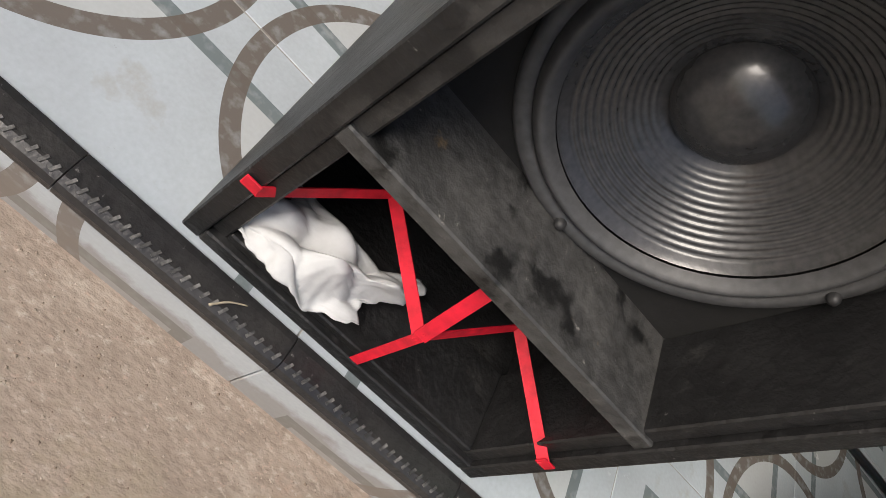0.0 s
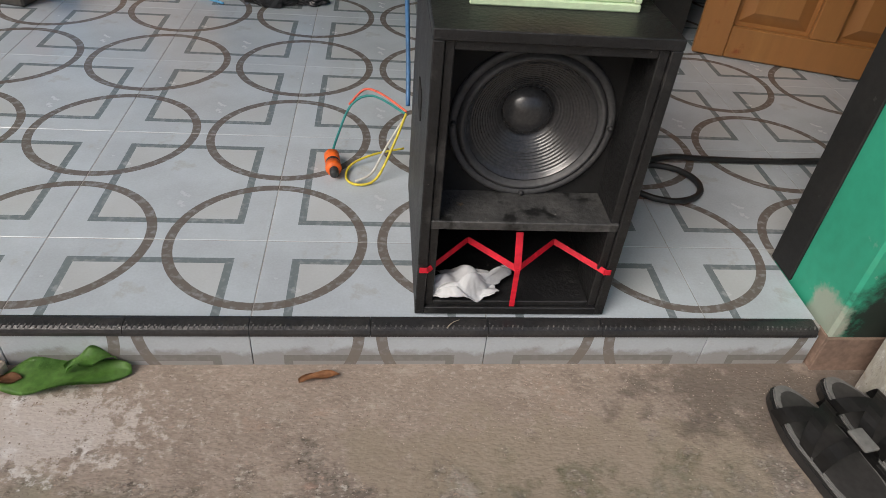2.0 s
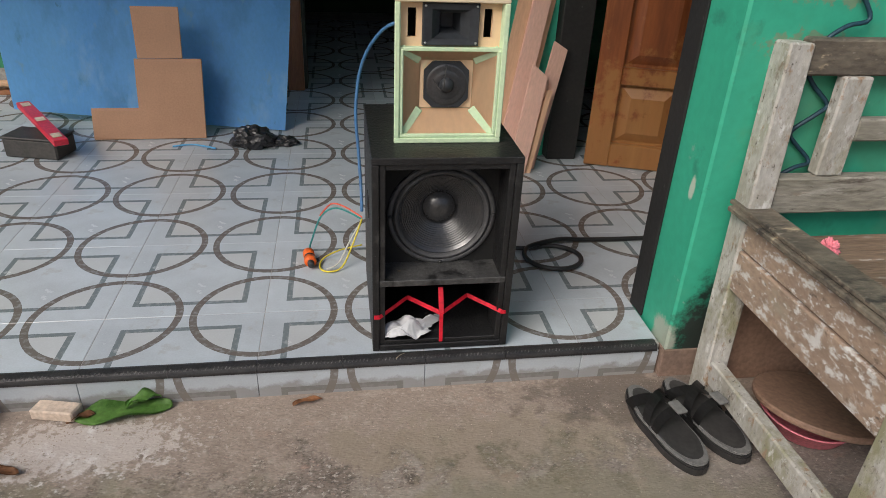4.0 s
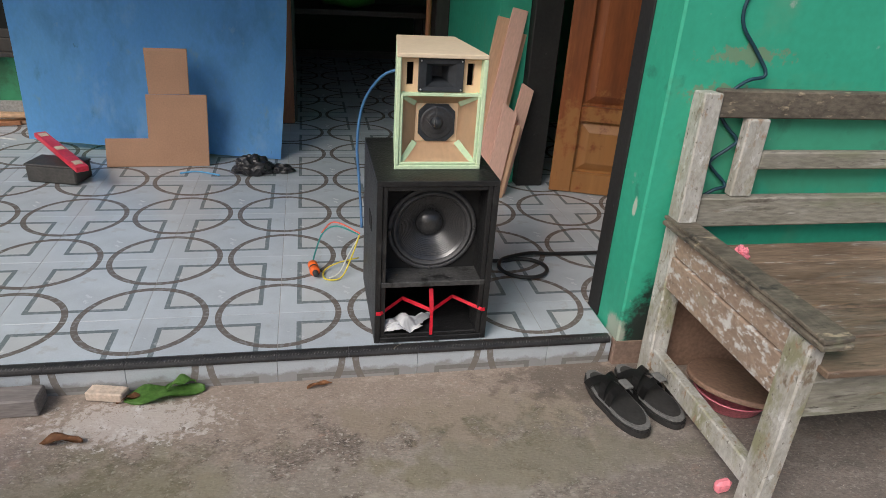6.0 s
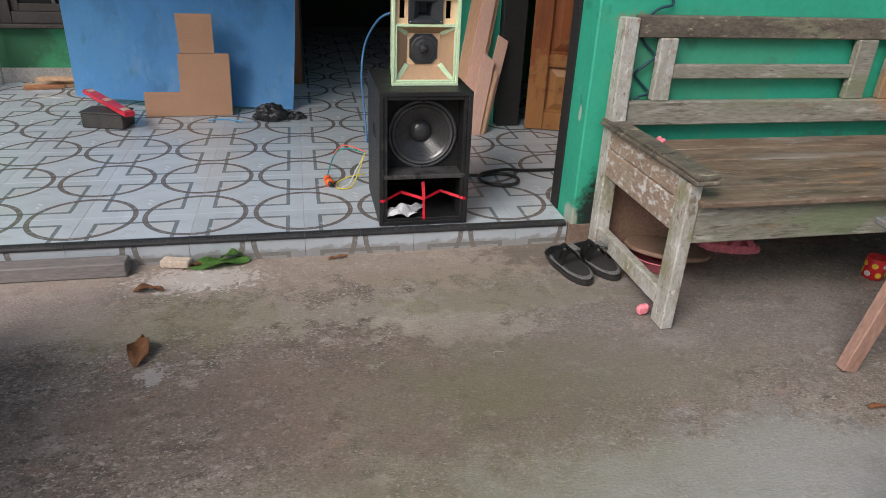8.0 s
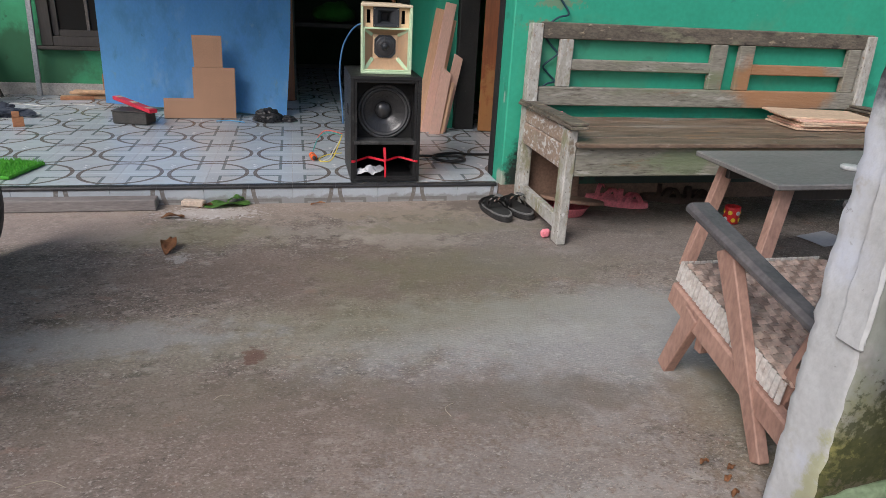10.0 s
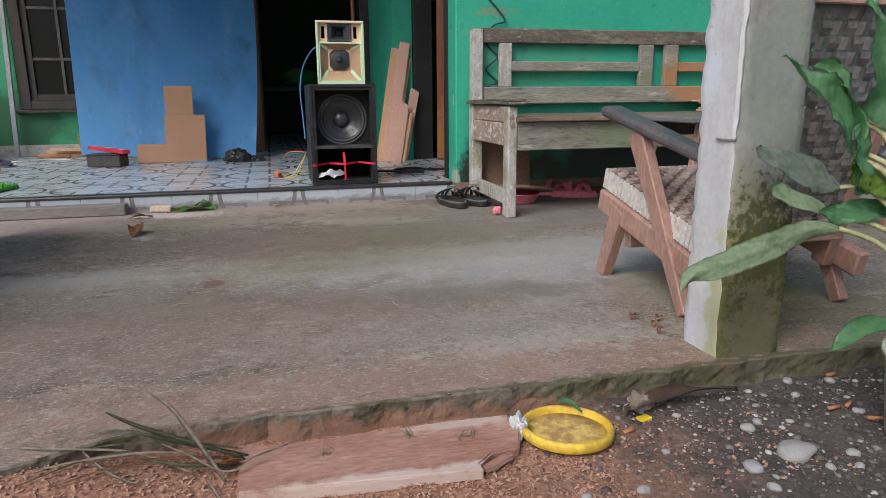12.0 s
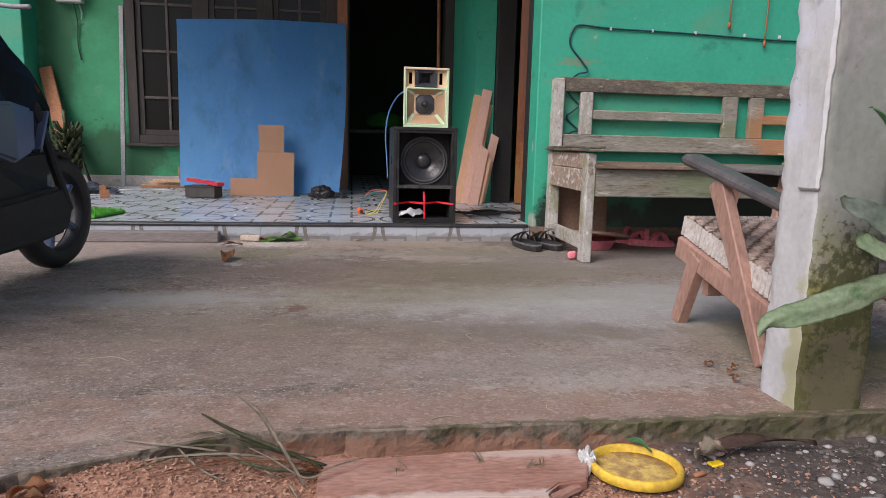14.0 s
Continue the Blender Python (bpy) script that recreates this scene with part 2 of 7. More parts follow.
FLAKED = mat("white_flakes_on_brown_wood", (0.34, 0.25, 0.185), (0.25, 0.185, 0.14), scale=10, stretch=(1, 0.7, 1.2), rough=0.7, bump=0.6, fine=90, grain=0.2, spots=[((0.31, 0.30, 0.23), 5, 0.13), ((0.56, 0.55, 0.53), 30, 0.165), ((0.60, 0.59, 0.57), 60, 0.14), ((0.12, 0.09, 0.07), 45, 0.10)])
SEATWOOD = mat("worn_seat_boards", (0.115, 0.075, 0.050), (0.235, 0.170, 0.120), scale=11, stretch=(0.35, 2.0, 1), rough=0.42, bump=0.5, fine=80, grain=0.3, vary=0.2, low=0.38, high=0.62, spots=[((0.29, 0.275, 0.245), 4, 0.12), ((0.33, 0.18, 0.09), 9, 0.11), ((0.05, 0.038, 0.03), 14, 0.13), ((0.36, 0.34, 0.31), 40, 0.10)])
CHAIRWOOD = mat("pink_brown_hardwood", (0.40, 0.245, 0.19), (0.30, 0.175, 0.135), scale=8, stretch=(1, 1, 0.4), rough=0.55, bump=0.25, grain=0.25, spots=[((0.14, 0.085, 0.065), 7, 0.07), ((0.42, 0.32, 0.27), 9, 0.07)])
ARMWOOD = mat("dark_worn_arm", (0.05, 0.05, 0.055), (0.12, 0.11, 0.11), scale=9, rough=0.4, bump=0.2, spots=[((0.26, 0.14, 0.10), 8, 0.05)])
WEAVE = mat("aged_rattan", (0.55, 0.42, 0.35), (0.64, 0.53, 0.46), scale=25, rough=0.6, bump=0.25, vary=0.15)
WEAVEGREY = mat("grey_rattan", (0.30, 0.28, 0.265), (0.40, 0.38, 0.36), scale=25, rough=0.6, bump=0.25, vary=0.15)
WRAP = mat("pale_rattan_wrap", (0.56, 0.54, 0.51), (0.42, 0.37, 0.33), scale=40, rough=0.6, bump=0.15, spots=[((0.30, 0.22, 0.18), 30, 0.08)])
PALEPLY = mat("pale_plywood", (0.62, 0.46, 0.33), (0.55, 0.39, 0.27), scale=4, stretch=(0.4, 2, 1), rough=0.65, bump=0.08)
PILLAR = mat("peeling_whitewash", (0.51, 0.525, 0.53), (0.45, 0.46, 0.46), scale=5, rough=0.85, bump=0.5, fine=60, grain=0.10, spots=[((0.56, 0.60, 0.68), 4, 0.15), ((0.40, 0.39, 0.36), 7, 0.06), ((0.42, 0.41, 0.39), 16, 0.055), ((0.16, 0.155, 0.14), 34, 0.045)])
# plain grey for every pillar face but the left
PILLARGREY = mat("grey_pillar_faces", (0.30, 0.298, 0.285), (0.235, 0.235, 0.22), scale=5, rough=0.9, bump=0.6, fine=60, grain=0.16, spots=[((0.36, 0.355, 0.335), 8, 0.09), ((0.20, 0.215, 0.185), 5, 0.10), ((0.13, 0.125, 0.11), 30, 0.06)])



def ragged_patch(m, centre, radii, colour, amount=1.0, rough_edge=0.5, scale=8.0, soft=0.0):
    """A colour patch with a shape of its own: an ellipsoid with a ragged edge, in the material's own space."""
    t = m.node_tree
    n, ln = t.nodes, t.links.new
    b = n["Principled BSDF"]
    col = b.inputs["Base Color"].links[0].from_socket
    co = n.new("ShaderNodeTexCoord")
    mp = n.new("ShaderNodeMapping")
    mp.vector_type = "TEXTURE"
    mp.inputs["Location"].default_value, mp.inputs["Scale"].default_value = centre, radii
    ln(co.outputs["Object"], mp.inputs[0])
    le = n.new("ShaderNodeVectorMath")
    le.operation = "LENGTH"
    ln(mp.outputs[0], le.inputs[0])
    nz = n.new("ShaderNodeTexNoise")
    nz.inputs["Scale"].default_value, nz.inputs["Detail"].default_value, nz.inputs["Roughness"].default_value = scale, 8, 0.65
    ln(co.outputs["Object"], nz.inputs["Vector"])
    ad = n.new("ShaderNodeMath")
    ad.operation = "MULTIPLY_ADD"
    ad.inputs[1].default_value = 2.4 * rough_edge
    ln(nz.outputs["Fac"], ad.inputs[0])
    ln(le.outputs["Value"], ad.inputs[2])
    mr = n.new("ShaderNodeMapRange")
    mr.inputs["From Min"].default_value, mr.inputs["From Max"].default_value = 0.75 - 0.5 * soft + 1.2 * rough_edge, 1.15 + soft + 1.2 * rough_edge
    mr.inputs["To Min"].default_value, mr.inputs["To Max"].default_value = amount, 0
    ln(ad.outputs[0], mr.inputs[0])
    mx = n.new("ShaderNodeMixRGB")
    ln(mr.outputs[0], mx.inputs[0])
    ln(col, mx.inputs[1])
    mx.inputs[2].default_value = rgba(colour)
    ln(mx.outputs[0], b.inputs["Base Color"])


# moss and mould grown on the walls, the pillar and the slab, with other colour patches
ragged_patch(PILLARGREY, (0.59, -2.32, 0.45), (0.10, 0.06, 0.22), (0.24, 0.275, 0.235), 0.5, 1.6, 13)
ragged_patch(PILLARGREY, (0.585, -2.30, -0.16), (0.60, 0.40, 0.41), (0.205, 0.195, 0.060), 0.95, 0.28, 15)
ragged_patch(PILLARGREY, (0.585, -2.30, -0.16), (0.60, 0.40, 0.33), (0.062, 0.066, 0.020), 0.85, 0.95, 34)
ragged_patch(PILLARGREY, (0.60, -2.31, 0.12), (0.07, 0.05, 0.15), (0.042, 0.048, 0.014), 0.8, 1.9, 42)
ragged_patch(PILLARGREY, (0.60, -2.31, -0.06), (0.08, 0.05, 0.13), (0.16, 0.135, 0.09), 0.55, 2.0, 50)
ragged_patch(PILLAR, (0.512, -2.300, -0.04), (0.03, 0.040, 0.21), (0.36, 0.36, 0.16), 0.7, 1.0, 22)
ragged_patch(PILLAR, (0.510, -2.24, 0.95), (0.2, 0.2, 0.22), (0.03, 0.03, 0.035), 0.9, 0.5, 18)
ragged_patch(PILLARGREY, (0.560, -2.30, 0.98), (0.06, 0.1, 0.22), (0.03, 0.03, 0.035), 0.8, 0.7, 18)
ragged_patch(GREEN, (0.705, -0.03, 0.0), (0.115, 0.05, 0.22), (0.010, 0.014, 0.011), 0.97, 0.6, 24)
ragged_patch(GREEN, (0.578, 0.0, 0.0), (0.03, 0.06, 0.06), (0.40, 0.40, 0.34), 0.8, 0.8, 22)
ragged_patch(GREEN, (0.578, 0.02, 0.42), (0.02, 0.012, 0.03), (0.55, 0.58, 0.5), 0.8, 0.5, 30)
# broad dark grey band low on the wall behind the bench
ragged_patch(GREEN, (2.26, -0.03, 0.03), (1.5, 0.06, 0.30), (0.045, 0.045, 0.042), 0.93, 0.35, 7)
ragged_patch(GREEN, (1.0, -0.03, 0.62), (0.4, 0.04, 0.18), (0.10, 0.30, 0.17), 0.35, 0.9, 9)
ragged_patch(GREEN, (0.78, -0.03, 0.86), (0.10, 0.04, 0.02), (0.28, 0.20, 0.12), 0.5, 2.4, 34)
ragged_patch(GREEN, (0.72, -0.03, 0.76), (0.08, 0.04, 0.02), (0.26, 0.17, 0.10), 0.5, 2.4, 38)
ragged_patch(BENCHWOOD, (2.02, -0.09, 0.60), (0.32, 0.1, 0.16), (0.36, 0.17, 0.07), 0.8, 0.6, 7)
ragged_patch(BENCHWOOD, (1.15, -0.68, 0.36), (0.14, 0.1, 0.06), (0.17, 0.24, 0.12), 0.45, 0.8, 12)
ragged_patch(BENCHWOOD, (1.55, -0.68, 0.38), (0.20, 0.1, 0.08), (0.34, 0.20, 0.10), 0.5, 0.8, 10)
ragged_patch(DOORWOOD, (0.37, 0.01, 0.08), (0.6, 0.2, 0.34), (0.36, 0.18, 0.06), 0.65, 1.4, 12)
ragged_patch(GREEN_OLD, (-2.4, 2.5, 0.25), (0.5, 0.06, 0.25), (0.02, 0.07, 0.03), 0.75, 0.7, 7)
ragged_patch(GREEN_OLD, (-2.75, 2.5, 1.2), (0.16, 0.06, 0.5), (0.025, 0.10, 0.045), 0.7, 0.7, 6)
ragged_patch(CONCRETE, (0.1, -1.33, -0.09), (1.5, 0.15, 0.2), (0.29, 0.275, 0.205), 0.45, 1.6, 9, soft=0.4)
# pale bluish patches painting the sky's sheen into the slab's right middle
ragged_patch(CONCRETE, (0.50, -1.50, -0.09), (0.60, 0.30, 0.2), (0.41, 0.415, 0.42), 0.55, 1.1, 8, soft=0.4)
ragged_patch(CONCRETE, (0.62, -1.20, -0.09), (0.45, 0.10, 0.2), (0.36, 0.36, 0.355), 0.5, 1.6, 10, soft=0.4)
ragged_patch(CONCRETE, (0.05, -1.17, -0.09), (0.5, 0.16, 0.2), (0.205, 0.19, 0.115), 0.45, 1.2, 8, soft=0.4)
ragged_patch(CONCRETE, (0.90, -1.95, -0.09), (0.30, 0.26, 0.2), (0.22, 0.20, 0.10), 0.6, 1.0, 7, soft=0.4)
ragged_patch(CONCRETE, (-1.0, -1.28, -0.09), (0.35, 0.08, 0.2), (0.35, 0.35, 0.34), 0.6, 1.7, 14, soft=0.4)
ragged_patch(CONCRETE, (-0.10, -0.42, -0.09), (0.62, 0.09, 0.2), (0.35, 0.31, 0.26), 0.55, 2.2, 13)
ragged_patch(CONCRETE, (0.02, -0.55, -0.09), (0.24, 0.10, 0.2), (0.38, 0.335, 0.275), 0.6, 2.4, 16)
ragged_patch(CONCRETE, (0.22, -0.40, -0.09), (0.40, 0.09, 0.2), (0.17, 0.158, 0.08), 0.5, 1.3, 10)
ragged_patch(CONCRETE, (0.12, -0.22, -0.09), (0.34, 0.09, 0.2), (0.15, 0.138, 0.075), 0.65, 1.6, 14)
ragged_patch(CONCRETE, (-0.25, -0.85, -0.09), (0.75, 0.24, 0.2), (0.165, 0.122, 0.095), 0.6, 1.5, 7, soft=0.3)
ragged_patch(CONCRETE, (-0.25, -1.85, -0.09), (0.85, 0.24, 0.2), (0.235, 0.175, 0.138), 0.5, 1.4, 7, soft=0.3)
ragged_patch(CONCRETE, (0.10, -1.72, -0.09), (0.40, 0.10, 0.2), (0.15, 0.125, 0.098), 0.55, 1.7, 11, soft=0.2)
ragged_patch(CONCRETE, (-0.75, -1.62, -0.09), (0.40, 0.12, 0.2), (0.17, 0.142, 0.105), 0.5, 1.6, 9, soft=0.3)
ragged_patch(CONCRETE, (0.25, -0.85, -0.09), (0.5, 0.16, 0.2), (0.17, 0.165, 0.090), 0.5, 1.2, 9, soft=0.4)
ragged_patch(CONCRETE, (-0.85, -0.42, -0.09), (0.30, 0.13, 0.2), (0.24, 0.22, 0.125), 0.5, 1.3, 9, soft=0.4)
ragged_patch(CONCRETE, (0.9, -0.55, -0.09), (0.7, 0.4, 0.2), (0.22, 0.20, 0.185), 0.5, 0.8, 6, soft=0.4)
ragged_patch(CONCRETE, (-0.15, -2.26, -0.09), (0.9, 0.12, 0.2), (0.33, 0.205, 0.15), 0.5, 1.6, 14, soft=0.4)
ragged_patch(CONCRETE, (0.12, -2.02, -0.09), (0.34, 0.12, 0.2), (0.40, 0.385, 0.37), 0.22, 2.6, 60, soft=0.4)
ragged_patch(CONCRETE, (0.25, -2.12, -0.09), (0.30, 0.06, 0.2), (0.38, 0.35, 0.32), 0.4, 2.2, 30)
ragged_patch(CONCRETE, (-0.80, -0.15, -0.09), (0.20, 0.08, 0.2), (0.72, 0.70, 0.68), 0.85, 1.8, 45)
ragged_patch(CONCRETE, (-0.86, -0.68, -0.09), (0.035, 0.045, 0.2), (0.50, 0.48, 0.46), 0.5, 2.2, 50)
ragged_patch(CONCRETE, (-0.1, -0.07, -0.09), (1.4, 0.20, 0.2), (0.38, 0.305, 0.25), 0.55, 1.5, 14)
# darker brown patch on the slab at the step's foot by the wall
ragged_patch(CONCRETE, (0.50, -0.10, -0.09), (0.30, 0.10, 0.2), (0.075, 0.06, 0.05), 0.6, 1.2, 16)
ragged_patch(CONCRETE, (-0.55, -1.42, -0.09), (0.035, 0.045, 0.2), (0.13, 0.065, 0.045), 0.8, 1.2, 40)
ragged_patch(CONCRETE, (-1.7, -0.3, -0.09), (0.8, 0.25, 0.2), (0.38, 0.31, 0.28), 0.5, 0.6, 5)
# moss growing along the slab's broken lip
ragged_patch(CONCRETE, (0.60, -2.335, -0.10), (0.80, 0.024, 0.2), (0.075, 0.075, 0.032), 0.8, 1.3, 26)
ragged_patch(CONCRETE, (-0.2, -2.335, -0.10), (0.45, 0.018, 0.2), (0.10, 0.085, 0.05), 0.7, 1.8, 30)
ragged_patch(MOSS_EDGE, (0.75, -2.34, -0.11), (0.75, 0.08, 0.05), (0.070, 0.072, 0.026), 0.55, 1.0, 24)
ragged_patch(MOSS_EDGE, (-0.25, -2.34, -0.15), (0.5, 0.08, 0.035), (0.27, 0.14, 0.09), 0.7, 1.4, 26)

# ---- mesh helpers ----
def part(name, bm, material, parent=None, label="", smooth=False):
    me = bpy.data.meshes.new(name)
    bm.normal_update()
    bm.to_mesh(me)
    bm.free()
    me.materials.append(material)
    if smooth:
        me.polygons.foreach_set("use_smooth", [True] * len(me.polygons))
    ob = new(name, me)
    if parent is not None:
        ob.parent = parent
    return tagged(ob, label) if label else ob


def thing(name, m, label, category, group="", kind=""):
    ob = new(name)
    ob.empty_display_size = 0.05
    ob.matrix_world = m
    return tagged(ob, label, category, group, kind)


def add(bm, other):
    me = bpy.data.meshes.new("t")
    other.to_mesh(me)
    other.free()
    bm.from_mesh(me)
    bpy.data.meshes.remove(me)
    return bm


def box(x0, x1, y0, y1, z0, z1, bevel=0.002, m=None, seg=1):
    bm = bmesh.new()
    bmesh.ops.create_cube(bm, size=1)
    bmesh.ops.scale(bm, verts=bm.verts, vec=(x1 - x0, y1 - y0, z1 - z0))
    bmesh.ops.translate(bm, verts=bm.verts, vec=((x0 + x1) / 2, (y0 + y1) / 2, (z0 + z1) / 2))
    if bevel:
        bmesh.ops.bevel(bm, geom=list(bm.edges), offset=bevel, segments=seg, affect="EDGES", profile=0.6)
    if m is not None:
        bmesh.ops.transform(bm, matrix=m, verts=bm.verts)
    return bm


def boxes(*specs, bevel=0.002):
    bm = bmesh.new()
    for s in specs:
        add(bm, box(*s, bevel=bevel))
    return bm


def beam(p, q, w, h, bevel=0.003, up=(0, 0, 1), w2=None, h2=None):
    """A timber from p to q, w wide and h high (h along up)."""
    p, q = Vector(p), Vector(q)
    d = (q - p)
    length = d.length
    z = d.normalized()
    x = z.cross(Vector(up))
    if x.length < 1e-4:
        x = Vector((1, 0, 0))
    x.normalize()
    y = x.cross(z) * -1
    y = z.cross(x)
    m = Matrix((x, y, z)).transposed().to_4x4()
    m.translation = p
    bm = box(-w / 2, w / 2, -h / 2, h / 2, 0, length, bevel=0)
    if w2 or h2:
        for v in bm.verts:
            if v.co.z > length / 2:
                v.co.x *= (w2 or w) / w
                v.co.y *= (h2 or h) / h
    if bevel:
        bmesh.ops.bevel(bm, geom=list(bm.edges), offset=bevel, segments=1, affect="EDGES")
    bmesh.ops.transform(bm, matrix=m, verts=bm.verts)
    return bm


def tube(points, r, seg=8, smooth_steps=4, taper=None):
    """A round cable or stem through the points, smoothed."""
    pts = [Vector(p) for p in points]
    if smooth_steps > 1 and len(pts) > 2:
        out = []
        for i in range(len(pts) - 1):
            p0, p1, p2, p3 = pts[max(i - 1, 0)], pts[i], pts[i + 1], pts[min(i + 2, len(pts) - 1)]
            for k in range(smooth_steps):
                t = k / smooth_steps
                out.append(0.5 * ((2 * p1) + (p2 - p0) * t + (2 * p0 - 5 * p1 + 4 * p2 - p3) * t * t + (3 * p1 - p0 - 3 * p2 + p3) * t ** 3))
        out.append(pts[-1])
        pts = out
    bm = bmesh.new()
    rings = []
    side = None
    for i, p in enumerate(pts):
        d = (pts[min(i + 1, len(pts) - 1)] - pts[max(i - 1, 0)]).normalized()
        if side is None:
            side = d.orthogonal().normalized()
        side = (side - d * side.dot(d))
        side = side.normalized() if side.length > 1e-6 else d.orthogonal().normalized()
        other = d.cross(side)
        rr = r if taper is None else r + (taper - r) * i / (len(pts) - 1)
        rings.append([bm.verts.new(p + rr * (math.cos(a) * side + math.sin(a) * other)) for a in (2 * math.pi * k / seg for k in range(seg))])
    for a, b in zip(rings, rings[1:]):
        for k in range(seg):
            bm.faces.new((a[k], a[(k + 1) % seg], b[(k + 1) % seg], b[k]))
    bm.faces.new(rings[0][::-1])
    bm.faces.new(rings[-1])
    return bm


def lathe(profile, seg=48, axis="Z", m=None):
    """Turned round: profile rows (radius, height)."""
    bm = bmesh.new()
    rings = []
    for r, z in profile:
        if r < 1e-5:
            rings.append([bm.verts.new((0, 0, z))])
        else:
            rings.append([bm.verts.new((r * math.cos(2 * math.pi * k / seg), r * math.sin(2 * math.pi * k / seg), z)) for k in range(seg)])
    for a, b in zip(rings, rings[1:]):
        for k in range(seg):
            l = (k + 1) % seg
            if len(a) == 1 and len(b) > 1:
                bm.faces.new((a[0], b[l], b[k]))
            elif len(b) == 1 and len(a) > 1:
                bm.faces.new((a[k], a[l], b[0]))
            elif len(a) > 1:
                bm.faces.new((a[k], a[l], b[l], b[k]))
    bmesh.ops.recalc_face_normals(bm, faces=bm.faces)
    if m is not None:
        bmesh.ops.transform(bm, matrix=m, verts=bm.verts)
    return bm


def prism(poly, depth, bevel=0.0, m=None):
    """A flat outline (x, z) given a thickness along y."""
    bm = bmesh.new()
    f = bm.faces.new([bm.verts.new((x, 0, z)) for x, z in poly])
    r = bmesh.ops.extrude_face_region(bm, geom=[f])
    bmesh.ops.translate(bm, verts=[v for v in r["geom"] if isinstance(v, bmesh.types.BMVert)], vec=(0, depth, 0))
    bmesh.ops.recalc_face_normals(bm, faces=bm.faces)
    if bevel:
        bmesh.ops.bevel(bm, geom=list(bm.edges), offset=bevel, segments=2, affect="EDGES")
    if m is not None:
        bmesh.ops.transform(bm, matrix=m, verts=bm.verts)
    return bm


def wobble(bm, amount, freq, cuts=0, seed=0.0):
    if cuts:
        bmesh.ops.subdivide_edges(bm, edges=list(bm.edges), cuts=cuts, use_grid_fill=True)
    for v in bm.verts:
        v.co += amount * noise.noise_vector(v.co * freq + Vector((seed, seed * 2, 0)))
    return bm


ID = Matrix.Identity(4)
SLAB = -0.088

# ---- ground, slab, terrace ----
def ground_material():
    m = mat("soil", (0.085, 0.07, 0.06), (0.05, 0.043, 0.038), scale=9, rough=0.9, bump=1.0, fine=90, grain=0.45, spots=[((0.25, 0.24, 0.22), 60, 0.0), ((0.03, 0.026, 0.022), 18, 0.06)])
    t = m.node_tree
    n, ln = t.nodes, t.links.new
    b = n["Principled BSDF"]
    col = b.inputs["Base Color"].links[0].from_socket
    co = n.new("ShaderNodeTexCoord")
    sp = n.new("ShaderNodeSeparateXYZ")
    ln(co.outputs["Object"], sp.inputs[0])
    nz = n.new("ShaderNodeTexNoise")
    nz.inputs["Scale"].default_value, nz.inputs["Detail"].default_value = 9, 6
    ln(co.outputs["Object"], nz.inputs["Vector"])
    ad = n.new("ShaderNodeMath")
    ad.operation = "MULTIPLY_ADD"
    ad.inputs[1].default_value = 0.5
    ln(nz.outputs["Fac"], ad.inputs[0])
    ln(sp.outputs[0], ad.inputs[2])
    mr = n.new("ShaderNodeMapRange")
    mr.inputs["From Min"].default_value, mr.inputs["From Max"].default_value = 0.26, 0.62
    mr.inputs["To Min"].default_value, mr.inputs["To Max"].default_value = 1, 0
    ln(ad.outputs[0], mr.inputs[0])
    fr = n.new("ShaderNodeTexNoise")
    fr.inputs["Scale"].default_value, fr.inputs["Detail"].default_value = 120, 4
    ln(co.outputs["Object"], fr.inputs["Vector"])
    cr = n.new("ShaderNodeValToRGB")
    cr.color_ramp.elements[0].position, cr.color_ramp.elements[1].position = 0.35, 0.7
    cr.color_ramp.elements[0].color, cr.color_ramp.elements[1].color = (0.20, 0.09, 0.055, 1), (0.44, 0.25, 0.16, 1)
    ln(fr.outputs["Fac"], cr.inputs[0])
    mx = n.new("ShaderNodeMixRGB")
    ln(mr.outputs[0], mx.inputs[0])
    ln(col, mx.inputs[1])
    ln(cr.outputs[0], mx.inputs[2])
    ln(mx.outputs[0], b.inputs["Base Color"])
    return m


def ground_z(x, y):
    """Height of the soil: small bumps, and a sawdust drift banked against the slab."""
    if not (abs(x) < 3 and -5 < y < -1.5):
        return -0.150
    drift = 0.042 * math.exp(-((x + 0.78) / 0.24) ** 2 - ((y + 2.42) / 0.13) ** 2)
    return -0.150 + drift + 0.012 * noise.noise((x * 6, y * 6, 0)) + 0.006 * noise.noise((x * 21, y * 21, 3))


SOIL = ground_material()
bm = bmesh.new()
xs = [-400, -60, -12, -4] + [-2 + 0.025 * k for k in range(161)] + [4, 12, 60, 400]
ys = [-400, -60, -12, -6] + [-4.4 + 0.025 * k for k in range(100)] + [0, 12, 60, 400]
grid = [[bm.verts.new((x, y, ground_z(x, y))) for x in xs] for y in ys]
for j in range(len(ys) - 1):
    for i in range(len(xs) - 1):
        bm.faces.new((grid[j][i], grid[j][i + 1], grid[j + 1][i + 1], grid[j + 1][i]))
tagged(part("ground", bm, SOIL, smooth=True), "dark gravelly soil with reddish sawdust scattered over it", "ground", kind="structure")

